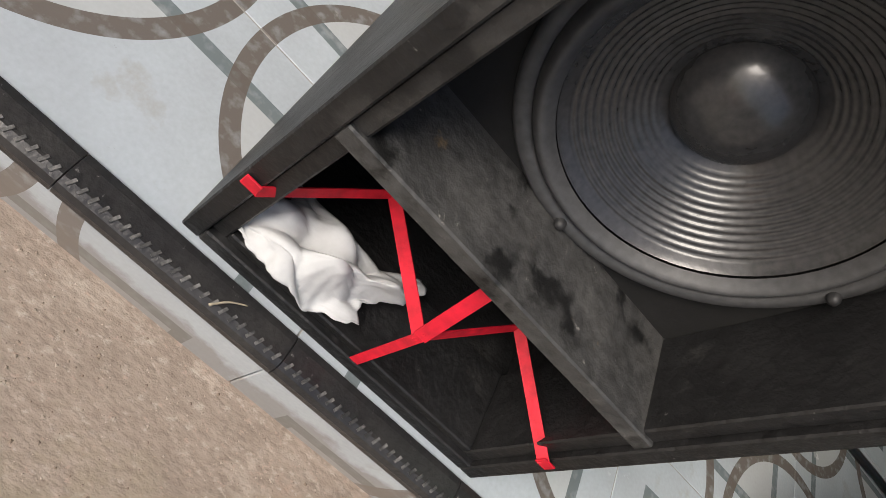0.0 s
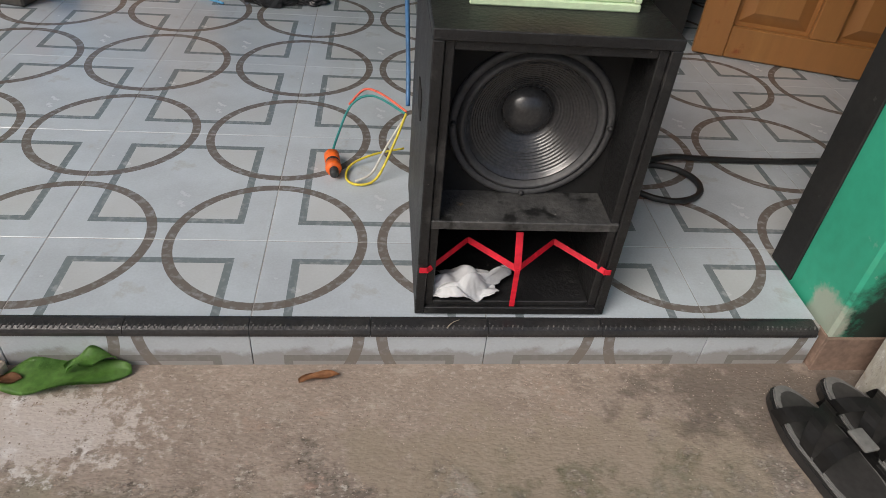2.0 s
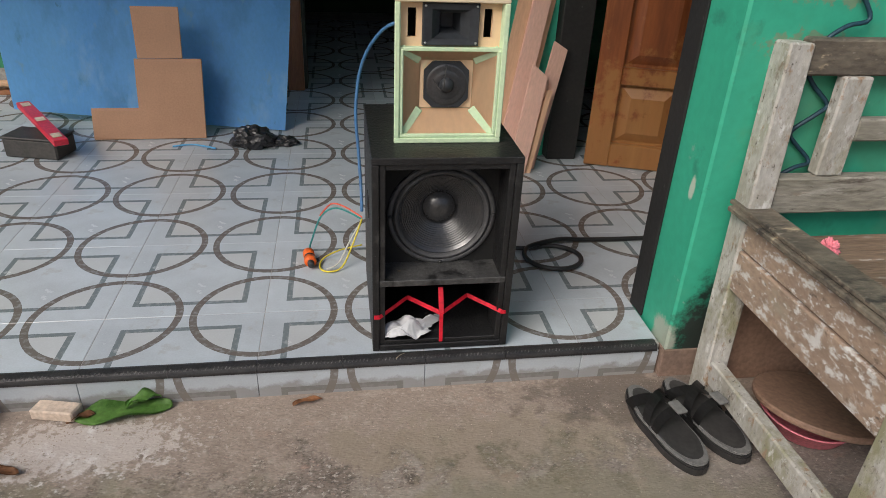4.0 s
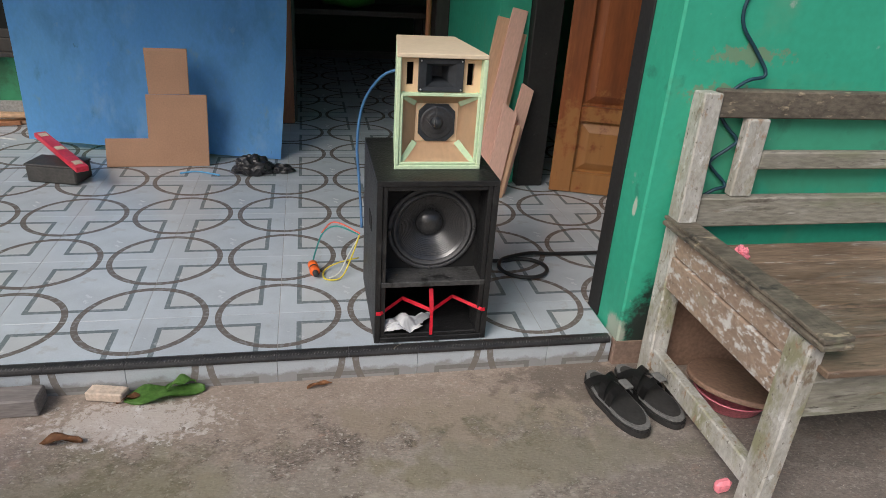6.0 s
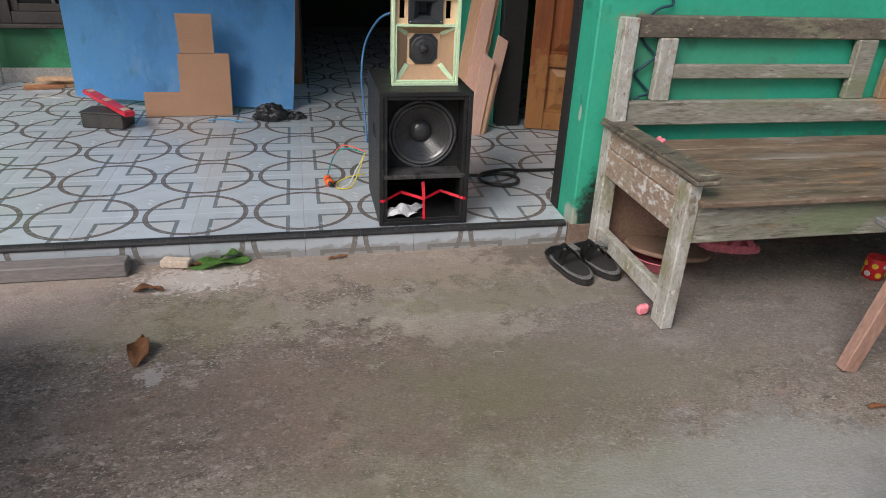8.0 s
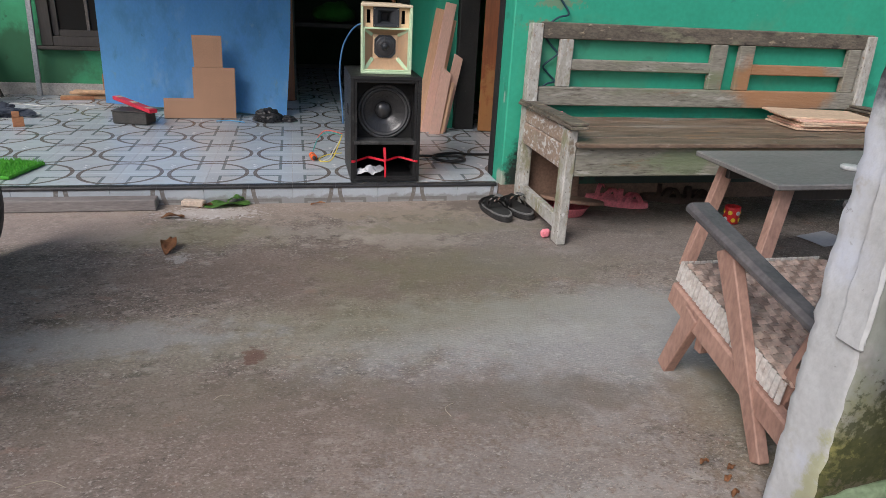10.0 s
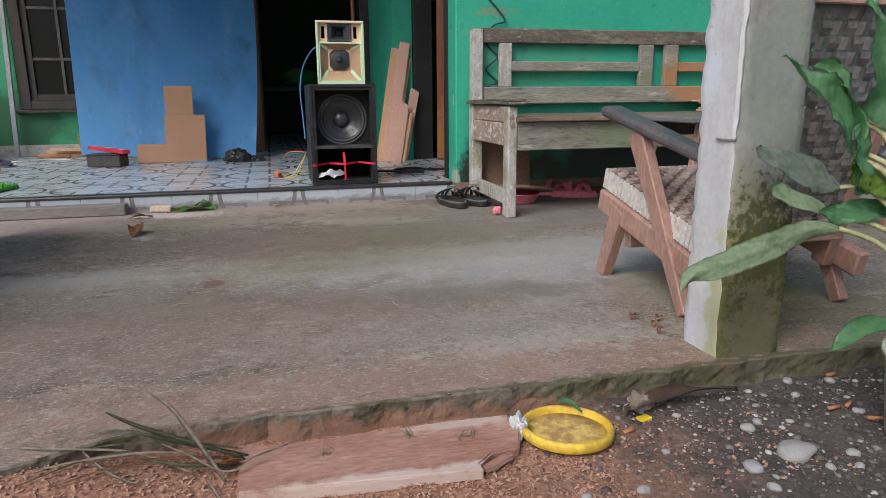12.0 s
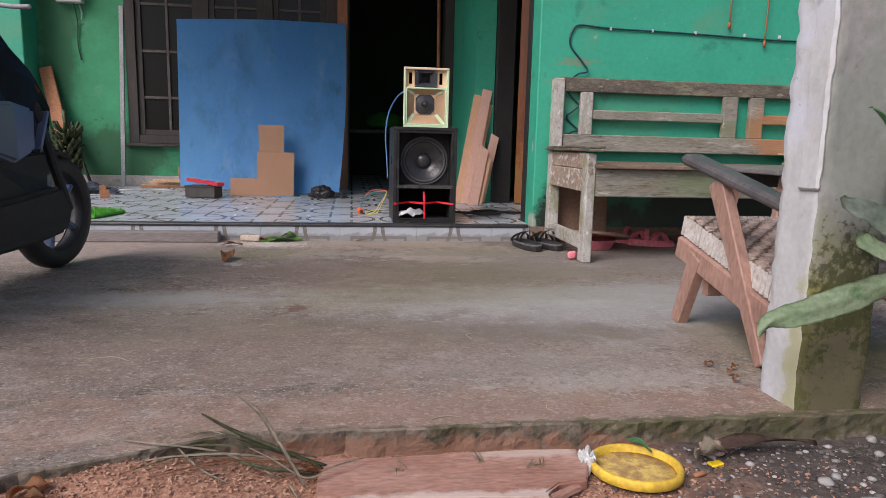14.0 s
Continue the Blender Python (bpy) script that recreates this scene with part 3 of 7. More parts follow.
# yard slab with a broken mossy front edge
def slab_edge():
    pts = []
    for k in range(0, 241):
        x = 3.6 - k * (3.6 + 0.9) / 240
        pts.append((x, -2.325 + 0.010 * noise.noise((x * 3, 0, 1)) + 0.009 * noise.noise((x * 14, 0, 4)) + 0.006 * noise.noise((x * 45, 0, 2)) - (0.12 if x < -0.6 else 0) * (-0.6 - x) / 0.3))
    for k in range(1, 25):
        y = -2.42 - k * 0.06
        pts.append((-0.93 - 0.10 * (k / 6 if k < 6 else 1) + 0.012 * noise.noise((0, y * 14, 7)), y))
    pts += [(-1.1, -6.0), (-5.5, -6.0), (-5.5, 0.0), (3.6, 0.0)]
    return pts


bm = bmesh.new()
edge = slab_edge()
top = [bm.verts.new((x, y, SLAB - 0.006 * (-y) / 2.3)) for x, y in edge]
rows = [top]
for z, out in ((-0.098, 0.004), (-0.112, 0.002), (-0.126, 0.0), (-0.142, -0.001), (-0.22, 0.0)):
    rows.append([bm.verts.new((x + 0.004 * noise.noise((x * 50, y * 50, z * 60)), y - out + 0.003 * noise.noise((x * 22, y * 22, z * 30)) + 0.004 * noise.noise((x * 60, y * 60, z * 110)), z)) for x, y in edge])
f_top = bm.faces.new(top[::-1])
for a, b in zip(rows, rows[1:]):
    for k in range(len(edge)):
        l = (k + 1) % len(edge)
        f = bm.faces.new((a[k], a[l], b[l], b[k]))
        f.material_index = 1
bmesh.ops.recalc_face_normals(bm, faces=bm.faces)
bmesh.ops.triangulate(bm, faces=[f_top])
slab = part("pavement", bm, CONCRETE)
slab.data.materials.append(MOSS_EDGE)
tagged(slab, "worn concrete yard slab with moss stains and a broken mossy edge", "pavement", kind="structure")

# terrace body; its tiles are laid further down
TX0, TX1, TY1 = -3.24, 1.96, 5.0
tagged(part("floor", boxes((TX0, 0.57, -0.012, TY1, -0.2, -0.0008), (0.57, TX1, 0.2, TY1, -0.2, -0.0008), bevel=0), GROUT), "raised terrace floor of patterned grey tiles with circles", "floor", kind="structure")
floor = bpy.data.objects["floor"]

# ---- walls ----
WH = 2.55
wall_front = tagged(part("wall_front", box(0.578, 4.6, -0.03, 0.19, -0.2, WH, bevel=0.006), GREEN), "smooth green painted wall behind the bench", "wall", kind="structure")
part("plinth", boxes((0.573, 4.6, -0.037, -0.031, -0.2, -0.005), (0.573, 0.5775, -0.0305, 0.0, -0.2, -0.005), bevel=0.001), PLINTH, wall_front, "brown painted plinth")
part("jamb_strip", box(0.571, 0.577, 0.115, 0.19, 0, WH, bevel=0.001), BLACK_PAINT, wall_front, "black painted edge")
wall_room = tagged(part("wall_room", boxes((0.50, 0.64, 1.36, 1.5, -0.1, WH), (0.50, 0.64, 1.5, 2.5, -0.1, WH), (1.62, 4.6, 1.36, 1.5, -0.1, WH), (0.64, 1.62, 1.36, 1.5, 2.08, WH), bevel=0.0), GREEN), "green painted inner wall beside the wooden door", "wall", kind="structure")
part("door_post", box(0.645, 0.775, 1.31, 1.5, -0.0, 2.08, bevel=0.004), BLACK_PAINT, wall_room, "black painted door post")
part("door_post", box(1.54, 1.62, 1.33, 1.5, -0.0, 2.08, bevel=0.004), BLACK_PAINT, wall_room, "black painted door post")
wall_back = tagged(part("wall_back", boxes((-2.9, -2.22, 2.5, 2.65, -0.1, WH), (-2.22, -0.52, 2.5, 2.65, -0.1, 0.36), (-2.22, -0.52, 2.5, 2.65, 1.95, WH), (-0.52, 0.5, 2.5, 2.65, 2.1, WH), (0.5, 4.6, 2.5, 2.65, -0.1, WH), bevel=0), GREEN_OLD), "weathered green painted back wall with mould stains", "wall", kind="structure")
part("skirting", boxes((-2.9, -2.22, 2.485, 2.499, 0, 0.088), (-2.22, -0.52, 2.485, 2.499, 0, 0.088), bevel=0.002), SKIRT, wall_back, "grey tiled skirting")
wall_left = tagged(part("wall_left", box(-3.08, -2.9, 2.25, 2.65, -0.1, WH, bevel=0.006), GREEN), "green painted corner column of the terrace", "wall", kind="structure")
tagged(part("wall_inside", boxes((-3.0, 4.6, 5.0, 5.12, -0.1, WH), (-3.0, -2.9, 2.65, 5.0, -0.1, WH), (4.5, 4.6, 1.5, 5.0, -0.1, WH), bevel=0), DIM), "green walls of the room behind, darkened in colour for its dimness", "wall", kind="structure")
CEIL = mat("ceiling_board", (0.45, 0.43, 0.40), (0.36, 0.34, 0.31), rough=0.9, bump=0.1)
# out of view; the front overhang is sized to shade the green wall
tagged(part("ceiling", box(-3.1, 5.0, -0.45, 5.3, WH, WH + 0.06, bevel=0), CEIL), "unseen plain roof over the room, its overhang added to shade the wall", "ceiling", kind="structure")


# ---- back wall: window, doorway, inner room ----
GLASS = bpy.data.materials.new("dusty_glass")
GLASS.use_nodes = True
gb = GLASS.node_tree.nodes["Principled BSDF"]
gb.inputs["Base Color"].default_value, gb.inputs["Roughness"].default_value = (0.012, 0.013, 0.013, 1), 0.2
gb.inputs["Specular IOR Level"].default_value = 0.2


def window():
    w = tagged(part("window_1", boxes((-2.22, -2.14, 2.47, 2.6, 0.36, 1.95), (-0.60, -0.52, 2.47, 2.6, 0.36, 1.95), (-2.14, -0.60, 2.47, 2.6, 0.36, 0.43), (-2.14, -0.60, 2.47, 2.6, 1.88, 1.95), (-1.645, -1.555, 2.475, 2.6, 0.43, 1.88), (-1.125, -1.035, 2.475, 2.6, 0.43, 1.88), bevel=0.004), DARKWOOD), "dark stained wooden window with small panes", "window", kind="structure")
    part("sill", box(-2.26, -0.5, 2.44, 2.5, 0.335, 0.36, bevel=0.004), DARKWOOD, w)
    for x0, x1 in ((-2.14, -1.645), (-1.555, -1.125), (-1.035, -0.60)):
        part("sash", boxes((x0, x0 + 0.045, 2.49, 2.53, 0.43, 1.88), (x1 - 0.045, x1, 2.49, 2.53, 0.43, 1.88), (x0 + 0.045, x1 - 0.045, 2.49, 2.53, 0.43, 0.475), (x0 + 0.045, x1 - 0.045, 2.49, 2.53, 1.835, 1.88), bevel=0.003), DARKWOOD, w)
        xm = (x0 + x1) / 2
        part("glazing_bar", box(xm - 0.011, xm + 0.011, 2.492, 2.527, 0.475, 1.835, bevel=0.002), BARWOOD, w, "grey worn glazing bar")
        for z in (0.74, 1.115, 1.49):
            part("glazing_bar", boxes((x0 + 0.045, xm - 0.011, 2.492, 2.527, z - 0.011, z + 0.011), (xm + 0.011, x1 - 0.045, 2.492, 2.527, z - 0.011, z + 0.011), bevel=0.002), BARWOOD, w, "grey worn glazing bar")
        zs = (0.475, 0.74, 1.115, 1.49, 1.835)
        for za, zb in zip(zs, zs[1:]):
            for xa, xb in ((x0 + 0.045, xm), (xm, x1 - 0.045)):
                part("pane", box(xa, xb, 2.508, 2.513, za, zb, bevel=0), GLASS, w, "dark dusty pane")
    return w


BARWOOD = mat("worn_bar_wood", (0.10, 0.088, 0.078), (0.07, 0.062, 0.055), scale=10, rough=0.6)
window()
tagged(part("door_frame", boxes((-0.52, -0.40, 2.44, 2.62, 0, 2.1), (0.42, 0.5, 2.46, 2.62, 0, 2.1), (-0.40, 0.42, 2.46, 2.62, 2.02, 2.1), bevel=0.004), DARKWOOD), "dark wooden frame of the open doorway", "door frame", kind="structure")
tagged(part("trim", box(-0.50, -0.415, 2.40, 2.438, 0, 2.0, bevel=0.004), ORANGEWOOD), "orange varnished wooden board beside the doorway", "board", kind="structure")

# low table and cloth in the dim room
t_in = thing("low_table", pose(0.0, 3.7, 0), "dark wooden low table in the dim room", "table")
part("tabletop", box(-0.7, 0.6, -0.25, 0.25, 0.50, 0.54, bevel=0.004), DARKWOOD, t_in)
for x in (-0.64, 0.54):
    for y in (-0.2, 0.2):
        part("leg", box(x - 0.03, x + 0.03, y - 0.03, y + 0.03, 0, 0.50, bevel=0.003), DARKWOOD, t_in)
GREENCLOTH = mat("green_cloth", (0.03, 0.18, 0.02), (0.02, 0.12, 0.012), scale=12, rough=0.9)
bm = lathe([(0.0, 0.0), (0.15, 0.01), (0.20, 0.05), (0.17, 0.12), (0.08, 0.18), (0.0, 0.2)], seg=20)
wobble(bm, 0.05, 6, seed=2)
tagged(part("green_cloth", bm, GREENCLOTH, smooth=True), "crumpled green cloth on the low table", "cloth").matrix_world = pose(-0.02, 3.65, 0.545)
pole = thing("wooden_pole", pose(0.36, 2.36, 0), "slim orange wooden pole standing in the doorway", "pole")
part("shaft", tube([(0, 0, 0), (0.0, 0.03, 1.0), (-0.01, 0.07, 2.0)], 0.016, seg=8), ORANGEWOOD, pole, smooth=True)

# ---- the varnished door, a little open ----
def frustum(x0, x1, z0, z1, y0, y1, inset):
    """A raised field: from the outline at y0 it slopes in by inset to a flat face at y1."""
    bm = bmesh.new()
    a = [bm.verts.new((x, y0, z)) for x, z in ((x0, z0), (x1, z0), (x1, z1), (x0, z1))]
    b = [bm.verts.new((x, y1, z)) for x, z in ((x0 + inset, z0 + inset), (x1 - inset, z0 + inset), (x1 - inset, z1 - inset), (x0 + inset, z1 - inset))]
    bm.faces.new(b)
    for k in range(4):
        bm.faces.new((a[k], a[(k + 1) % 4], b[(k + 1) % 4], b[k]))
    bmesh.ops.recalc_face_normals(bm, faces=bm.faces)
    if sum(f.normal.y for f in bm.faces) > 0:
        bmesh.ops.reverse_faces(bm, faces=bm.faces)
    return bm



door = thing("door_1", pose(0.79, 1.245, 0.004, 0, 0, -20), "varnished brown panel door standing slightly open", "door", kind="structure")
DW, DH = 0.74, 2.03
part("stile", box(0, 0.10, 0, 0.038, 0, DH, bevel=0.004), DOORWOOD, door)
part("stile", box(DW - 0.10, DW, 0, 0.038, 0, DH, bevel=0.004), DOORWOOD, door)
part("muntin", box(0.33, 0.41, 0.001, 0.037, 0.10, DH - 0.12, bevel=0.004), DOORWOOD, door)
for z0, z1 in ((0, 0.10), (0.345, 0.415), (1.30, 1.40), (DH - 0.12, DH)):
    part("rail", box(0.10, DW - 0.10, 0.002, 0.036, z0, z1, bevel=0.004), DOORWOOD, door)
for x0, x1 in ((0.10, 0.33), (0.41, 0.64)):
    for z0, z1 in ((0.10, 0.345), (0.415, 1.30), (1.40, DH - 0.12)):
        bm = box(x0, x1, 0.026, 0.034, z0, z1, bevel=0)
        add(bm, frustum(x0 + 0.012, x1 - 0.012, z0 + 0.012, z1 - 0.012, 0.0262, 0.006, 0.038))
        part("panel", bm, DOORWOOD, door)

# ---- plywood offcuts leaning beside the door ----
def leaning_board(x0, x1, z1, y_foot, tilt, lean, label, thick=0.018, top_cut=0.0, m=PINKPLY):
    w = x1 - x0
    poly = [(0, 0), (w, 0), (w, z1 - top_cut), (0, z1)]
    ob = part("plywood_offcut", prism(poly, thick, bevel=0.001), m)
    ob.matrix_world = pose(x0, y_foot, 0.002, -lean, tilt, 0)
    return tagged(ob, label, "board", "plywood offcuts")


leaning_board(0.345, 0.405, 0.80, 1.235, 11.0, 9, "tall pinkish plywood offcut leaning on the wall", m=PINE)
leaning_board(0.395, 0.465, 0.84, 1.215, 11.2, 9, "tall pinkish plywood offcut leaning on the wall")
leaning_board(0.462, 0.490, 0.73, 1.245, 11.5, 9, "narrow plywood strip leaning on the wall", m=PINE)
leaning_board(0.435, 0.505, 0.44, 1.140, 11.5, 11, "short pinkish plywood offcut leaning on the wall", top_cut=0.035)
leaning_board(0.500, 0.560, 0.52, 1.20, 13.0, 9, "medium plywood offcut leaning on the wall", top_cut=0.02)
leaning_board(0.512, 0.534, 0.34, 1.155, 13.0, 11, "thin plywood strip leaning on the wall", m=PINE)

# ---- blue sheet, hardboard pieces ----
bm = bmesh.new()
NX, NZ = 24, 20
rows = []
for j in range(NZ + 1):
    v = j / NZ
    row = []
    for i in range(NX + 1):
        u = i / NX
        x0, y0 = -1.69, 1.90
        x1, y1 = -0.478, 1.70
        xt0, yt0 = -1.645, 1.78
        xt1, yt1 = -0.430, 2.28
        bow = 0.05 * math.sin(math.pi * u) * (0.3 + v)
        edge_in = 0.012 * math.sin(v * 6)
        x = (x0 + (x1 - x0) * u) * (1 - v) + (xt0 + (xt1 - xt0) * u) * v + 0.035 * math.sin(math.pi * v) * (u - 0.3)
        y = (y0 + (y1 - y0) * u) * (1 - v) + (yt0 + (yt1 - yt0) * u) * v - bow * 0.6 + 0.05 * math.sin(math.pi * v)
        z = 0.006 + 0.04 * (1 - u) * (1 - v) + (1.262 + 0.100 * u + 0.008 * math.sin(math.pi * u)) * v
        row.append(bm.verts.new((x, y, z)))
    rows.append(row)
for j in range(NZ):
    for i in range(NX):
        bm.faces.new((rows[j][i], rows[j][i + 1], rows[j + 1][i + 1], rows[j + 1][i]))
bmesh.ops.solidify(bm, geom=bm.faces[:], thickness=-0.008)
bmesh.ops.recalc_face_normals(bm, faces=bm.faces)
tagged(part("blue_sheet", bm, BLUE, smooth=False), "large stained blue foam board leaning against the window", "board")

lean = pose(-1.267, 1.595, 0.003, -16, 0, 2)
ob = part("hardboard_piece", prism([(0, 0), (0.457, 0), (0.462, 0.335), (0.19, 0.335), (0.19, 0.132), (0.0, 0.132)], 0.012, bevel=0.001), MDF)
ob.matrix_world = lean
tagged(ob, "stepped brown hardboard piece leaning on the blue board", "board", "hardboard pieces")
ob = part("hardboard_piece", prism([(0.205, 0.336), (0.385, 0.336), (0.385, 0.545), (0.195, 0.545)], 0.012, bevel=0.001), MDF)
ob.matrix_world = lean
tagged(ob, "square brown hardboard piece standing on the larger one", "board", "hardboard pieces")

# ---- subwoofer cabinet ----
sub = thing("subwoofer_box", pose(0.0, 0.012, 0.004), "black painted wooden subwoofer cabinet standing at the step's edge", "speaker")
X0, X1, D, H, T = -0.165, 0.168, 0.40, 0.485, 0.016
part("side_panel", box(X0, X0 + T, 0, D, 0, H, bevel=0.0015), SUBPAINT, sub)
part("side_panel", box(X1 - T, X1, 0, D, 0, H, bevel=0.0015), SUBPAINT, sub)
part("top_panel", box(X0, X1, 0.0, D, H, H + T, bevel=0.0015), SUBPAINT, sub)
part("bottom_panel", box(X0 + T, X1 - T, 0, D, 0, T, bevel=0.0015), SUBPAINT, sub)
part("back_panel", box(X0 + T, X1 - T, D - T, D, T, H, bevel=0), INSIDE, sub)
XI0, XI1 = X0 + T, X1 - T
# inner lining strips behind the front edge
part("inner_frame", boxes((XI0, XI0 + 0.014, 0.006, 0.09, T, H), (XI1 - 0.014, XI1, 0.006, 0.09, T, H), (XI0 + 0.014, XI1 - 0.014, 0.006, 0.09, H - 0.014, H), (XI0 + 0.014, XI1 - 0.014, 0.006, 0.09, T, T + 0.010), bevel=0.0015), SUBPAINT, sub)
# baffle with its round hole
bm = bmesh.new()
cx, cz, rh, SEG = 0.004, 0.325, 0.113, 48
bx0, bx1, bz0, bz1 = XI0, XI1, 0.195, H
inner = [(cx + rh * math.cos(2 * math.pi * k / SEG), cz + rh * math.sin(2 * math.pi * k / SEG)) for k in range(SEG)]


def to_border(k):
    a = 2 * math.pi * k / SEG
    dx, dz = math.cos(a), math.sin(a)
    s = min(((bx1 - cx) / dx if dx > 1e-6 else 9), ((bx0 - cx) / dx if dx < -1e-6 else 9), ((bz1 - cz) / dz if dz > 1e-6 else 9), ((bz0 - cz) / dz if dz < -1e-6 else 9))
    return cx + s * dx, cz + s * dz


va = [bm.verts.new((x, 0.09, z)) for x, z in inner]
vb = [bm.verts.new((*to_border(k)[:1], 0.09, to_border(k)[1])) for k in range(SEG)]
vc = [bm.verts.new((x, 0.106, z)) for x, z in inner]
for k in range(SEG):
    l = (k + 1) % SEG
    bm.faces.new((va[k], va[l], vb[l], vb[k]))
    bm.faces.new((va[l], va[k], vc[k], vc[l]))
part("baffle", bm, INSIDE, sub, "dark baffle board")
part("shelf", box(XI0, XI1, 0.002, 0.30, 0.182, 0.198, bevel=0.0015), SHELFPAINT, sub, "scuffed black shelf above the port")
# driver, turned about its axis; +z of the lathe points out of the cabinet
FACE = Matrix.Translation((cx, 0.09, cz)) @ Matrix.Rotation(radians(90), 4, "X") @ Matrix.Diagonal((1.045, 1.045, 1.15, 1))
driver = part("driver", lathe([(0.124, 0.0), (0.1245, 0.004), (0.121, 0.007), (0.113, 0.007), (0.1125, 0.003)], seg=64, m=FACE), SURROUND, sub, "black woofer with ribbed paper cone", smooth=True)
sur = [(0.1125, 0.003)] + [(0.1125 - 0.0145 * (k / 8), 0.004 + 0.0075 * math.sin(math.pi * k / 8)) for k in range(1, 9)]
part("surround", lathe(sur, seg=64, m=FACE), SURROUND, driver, "rounded rubber surround", smooth=True)
cone = []
for k in range(0, 61):
    r = 0.098 - (0.098 - 0.036) * k / 60
    z = 0.002 - 0.040 * (k / 60) ** 0.9
    if 6 < k < 50:
        z += 0.0007 * math.sin(k * 2 * math.pi / 4.0) * (1 if k < 34 else 0.5)
    cone.append((r, z))
part("cone", lathe(cone, seg=72, m=FACE), CONE, driver, "black ribbed cone", smooth=True)
part("dust_cap", lathe([(0.0, -0.015)] + [(0.0405 * math.sin(a), -0.038 + 0.024 * math.cos(a)) for a in (0.2, 0.4, 0.6, 0.8, 1.0, 1.2, 1.4, 1.57)] + [(0.037, -0.039)], seg=48, m=FACE), CONE, driver, "domed dust cap", smooth=True)
for k in range(4):
    a = radians(0 + 90 * k)
    bm = lathe([(0.0, 0.0125), (0.0025, 0.012), (0.004, 0.010), (0.0045, 0.007)], seg=10, m=FACE @ Matrix.Translation((0.118 * math.cos(a), 0.118 * math.sin(a), 0)))
    part("screw", bm, RUBBER, driver, "dark screw", smooth=True)
# handle slot on the left flank: a flat near-black plate paints its shaded hollow
part("handle_cup", box(X0 - 0.002, X0 + 0.001, 0.13, 0.20, 0.30, 0.345, bevel=0.0008), INSIDE, sub, "flat near-black plate painting the handle slot's shade")


def tape(points, w=0.011):
    bm = bmesh.new()
    for a, b in zip(points, points[1:]):
        add(bm, beam(a, b, 0.0014, w, bevel=0, up=(0, 0, 1)))
    return bm


red = thing("red_tape", pose(0, 0, 0), "strips of red tape strung zigzag across the port", "tape")
P = {"el": (-0.150, 0.009, 0.105), "pl": (-0.075, 0.090, 0.108), "c": (0.0, 0.012, 0.108), "pr": (0.076, 0.086, 0.110), "er": (0.150, 0.009, 0.106), "t": (-0.001, 0.035, 0.168), "b": (0.001, 0.010, 0.026)}
for a, b, w in (("el", "pl", 0.009), ("pl", "c", 0.011), ("c", "pr", 0.010), ("pr", "er", 0.010), ("t", "c", 0.012), ("c", "b", 0.009)):
    pa, pb = Vector(P[a]), Vector(P[b])
    d = (pb - pa).normalized()
    nrm = Vector((0, -1, 0.25)) - d * Vector((0, -1, 0.25)).dot(d)
    part("strip", beam(pa, pb, w, 0.0012, bevel=0, up=nrm), REDTAPE, red)
for x in (-0.155, 0.153):
    part("stuck_end", box(x - 0.007, x + 0.006, 0.0085, 0.0105, 0.100, 0.111, bevel=0.0005), REDTAPE, red)

# crumpled tissue in the port
bm = bmesh.new()
bmesh.ops.create_grid(bm, x_segments=70, y_segments=44, size=0.5)
for v in bm.verts:
    u, w = v.co.x, v.co.y
    crease = abs(math.sin(4.6 * u - 3.2 * w + 0.5)) * 0.020 + abs(math.sin(7.5 * u + 5.5 * w + 1.4)) * 0.011 + abs(math.sin(2.5 * u + 9.0 * w)) * 0.008
    hump = (1 - (2 * u) ** 2) * (1 - (1.7 * w) ** 2)
    rag = 1 + 0.16 * noise.noise((u * 6, w * 6, 2)) + 0.05 * noise.noise((u * 19, w * 19, 5))
    v.co = Vector((-0.072 + (u * 0.128 + 0.020 * math.sin(5 * w)) * rag, 0.052 + (w * 0.072 - 0.014 * math.cos(4 * u)) * rag, 0.028 + 0.016 * hump + crease * (0.45 + 0.75 * max(0, hump)) + 0.030 * max(0, u - 0.15)))
    v.co.z = max(v.co.z, 0.0335)
bmesh.ops.solidify(bm, geom=bm.faces[:], thickness=0.001)
tagged(part("tissue", bm, TISSUE, smooth=True), "crumpled white tissue lying in the cabinet's port", "tissue")

# ---- two-way top cabinet ----
topc = thing("top_speaker", pose(0.010, 0.104, 0.505), "unpainted wooden speaker cabinet with pale green putty standing on the subwoofer", "speaker")
W, HT, DT = 0.242, 0.312, 0.31


def frustum_box(xa, xb, ya, xc, xd, yb, z0, z1, bevel=0.002):
    bm = bmesh.new()
    v = [bm.verts.new(p) for p in ((xa, ya, z0), (xb, ya, z0), (xd, yb, z0), (xc, yb, z0), (xa, ya, z1), (xb, ya, z1), (xd, yb, z1), (xc, yb, z1))]
    for f in ((3, 2, 1, 0), (4, 5, 6, 7), (0, 1, 5, 4), (1, 2, 6, 5), (2, 3, 7, 6), (3, 0, 4, 7)):
        bm.faces.new([v[i] for i in f])
    if bevel:
        bmesh.ops.bevel(bm, geom=list(bm.edges), offset=bevel, segments=1, affect="EDGES")
    return bm


h, tb = W / 2, 0.012
part("top_panel", frustum_box(-h, h, 0, -0.085, 0.092, DT, HT - tb, HT), CABTOP, topc, "sanded plywood top")
part("bottom_panel", frustum_box(-h, h, 0, -0.085, 0.092, DT, 0, tb), PUTTY, topc)
part("side_panel", frustum_box(-h, -h + tb, 0, -0.085, -0.085 + tb, DT, tb, HT - tb), PUTTY, topc)
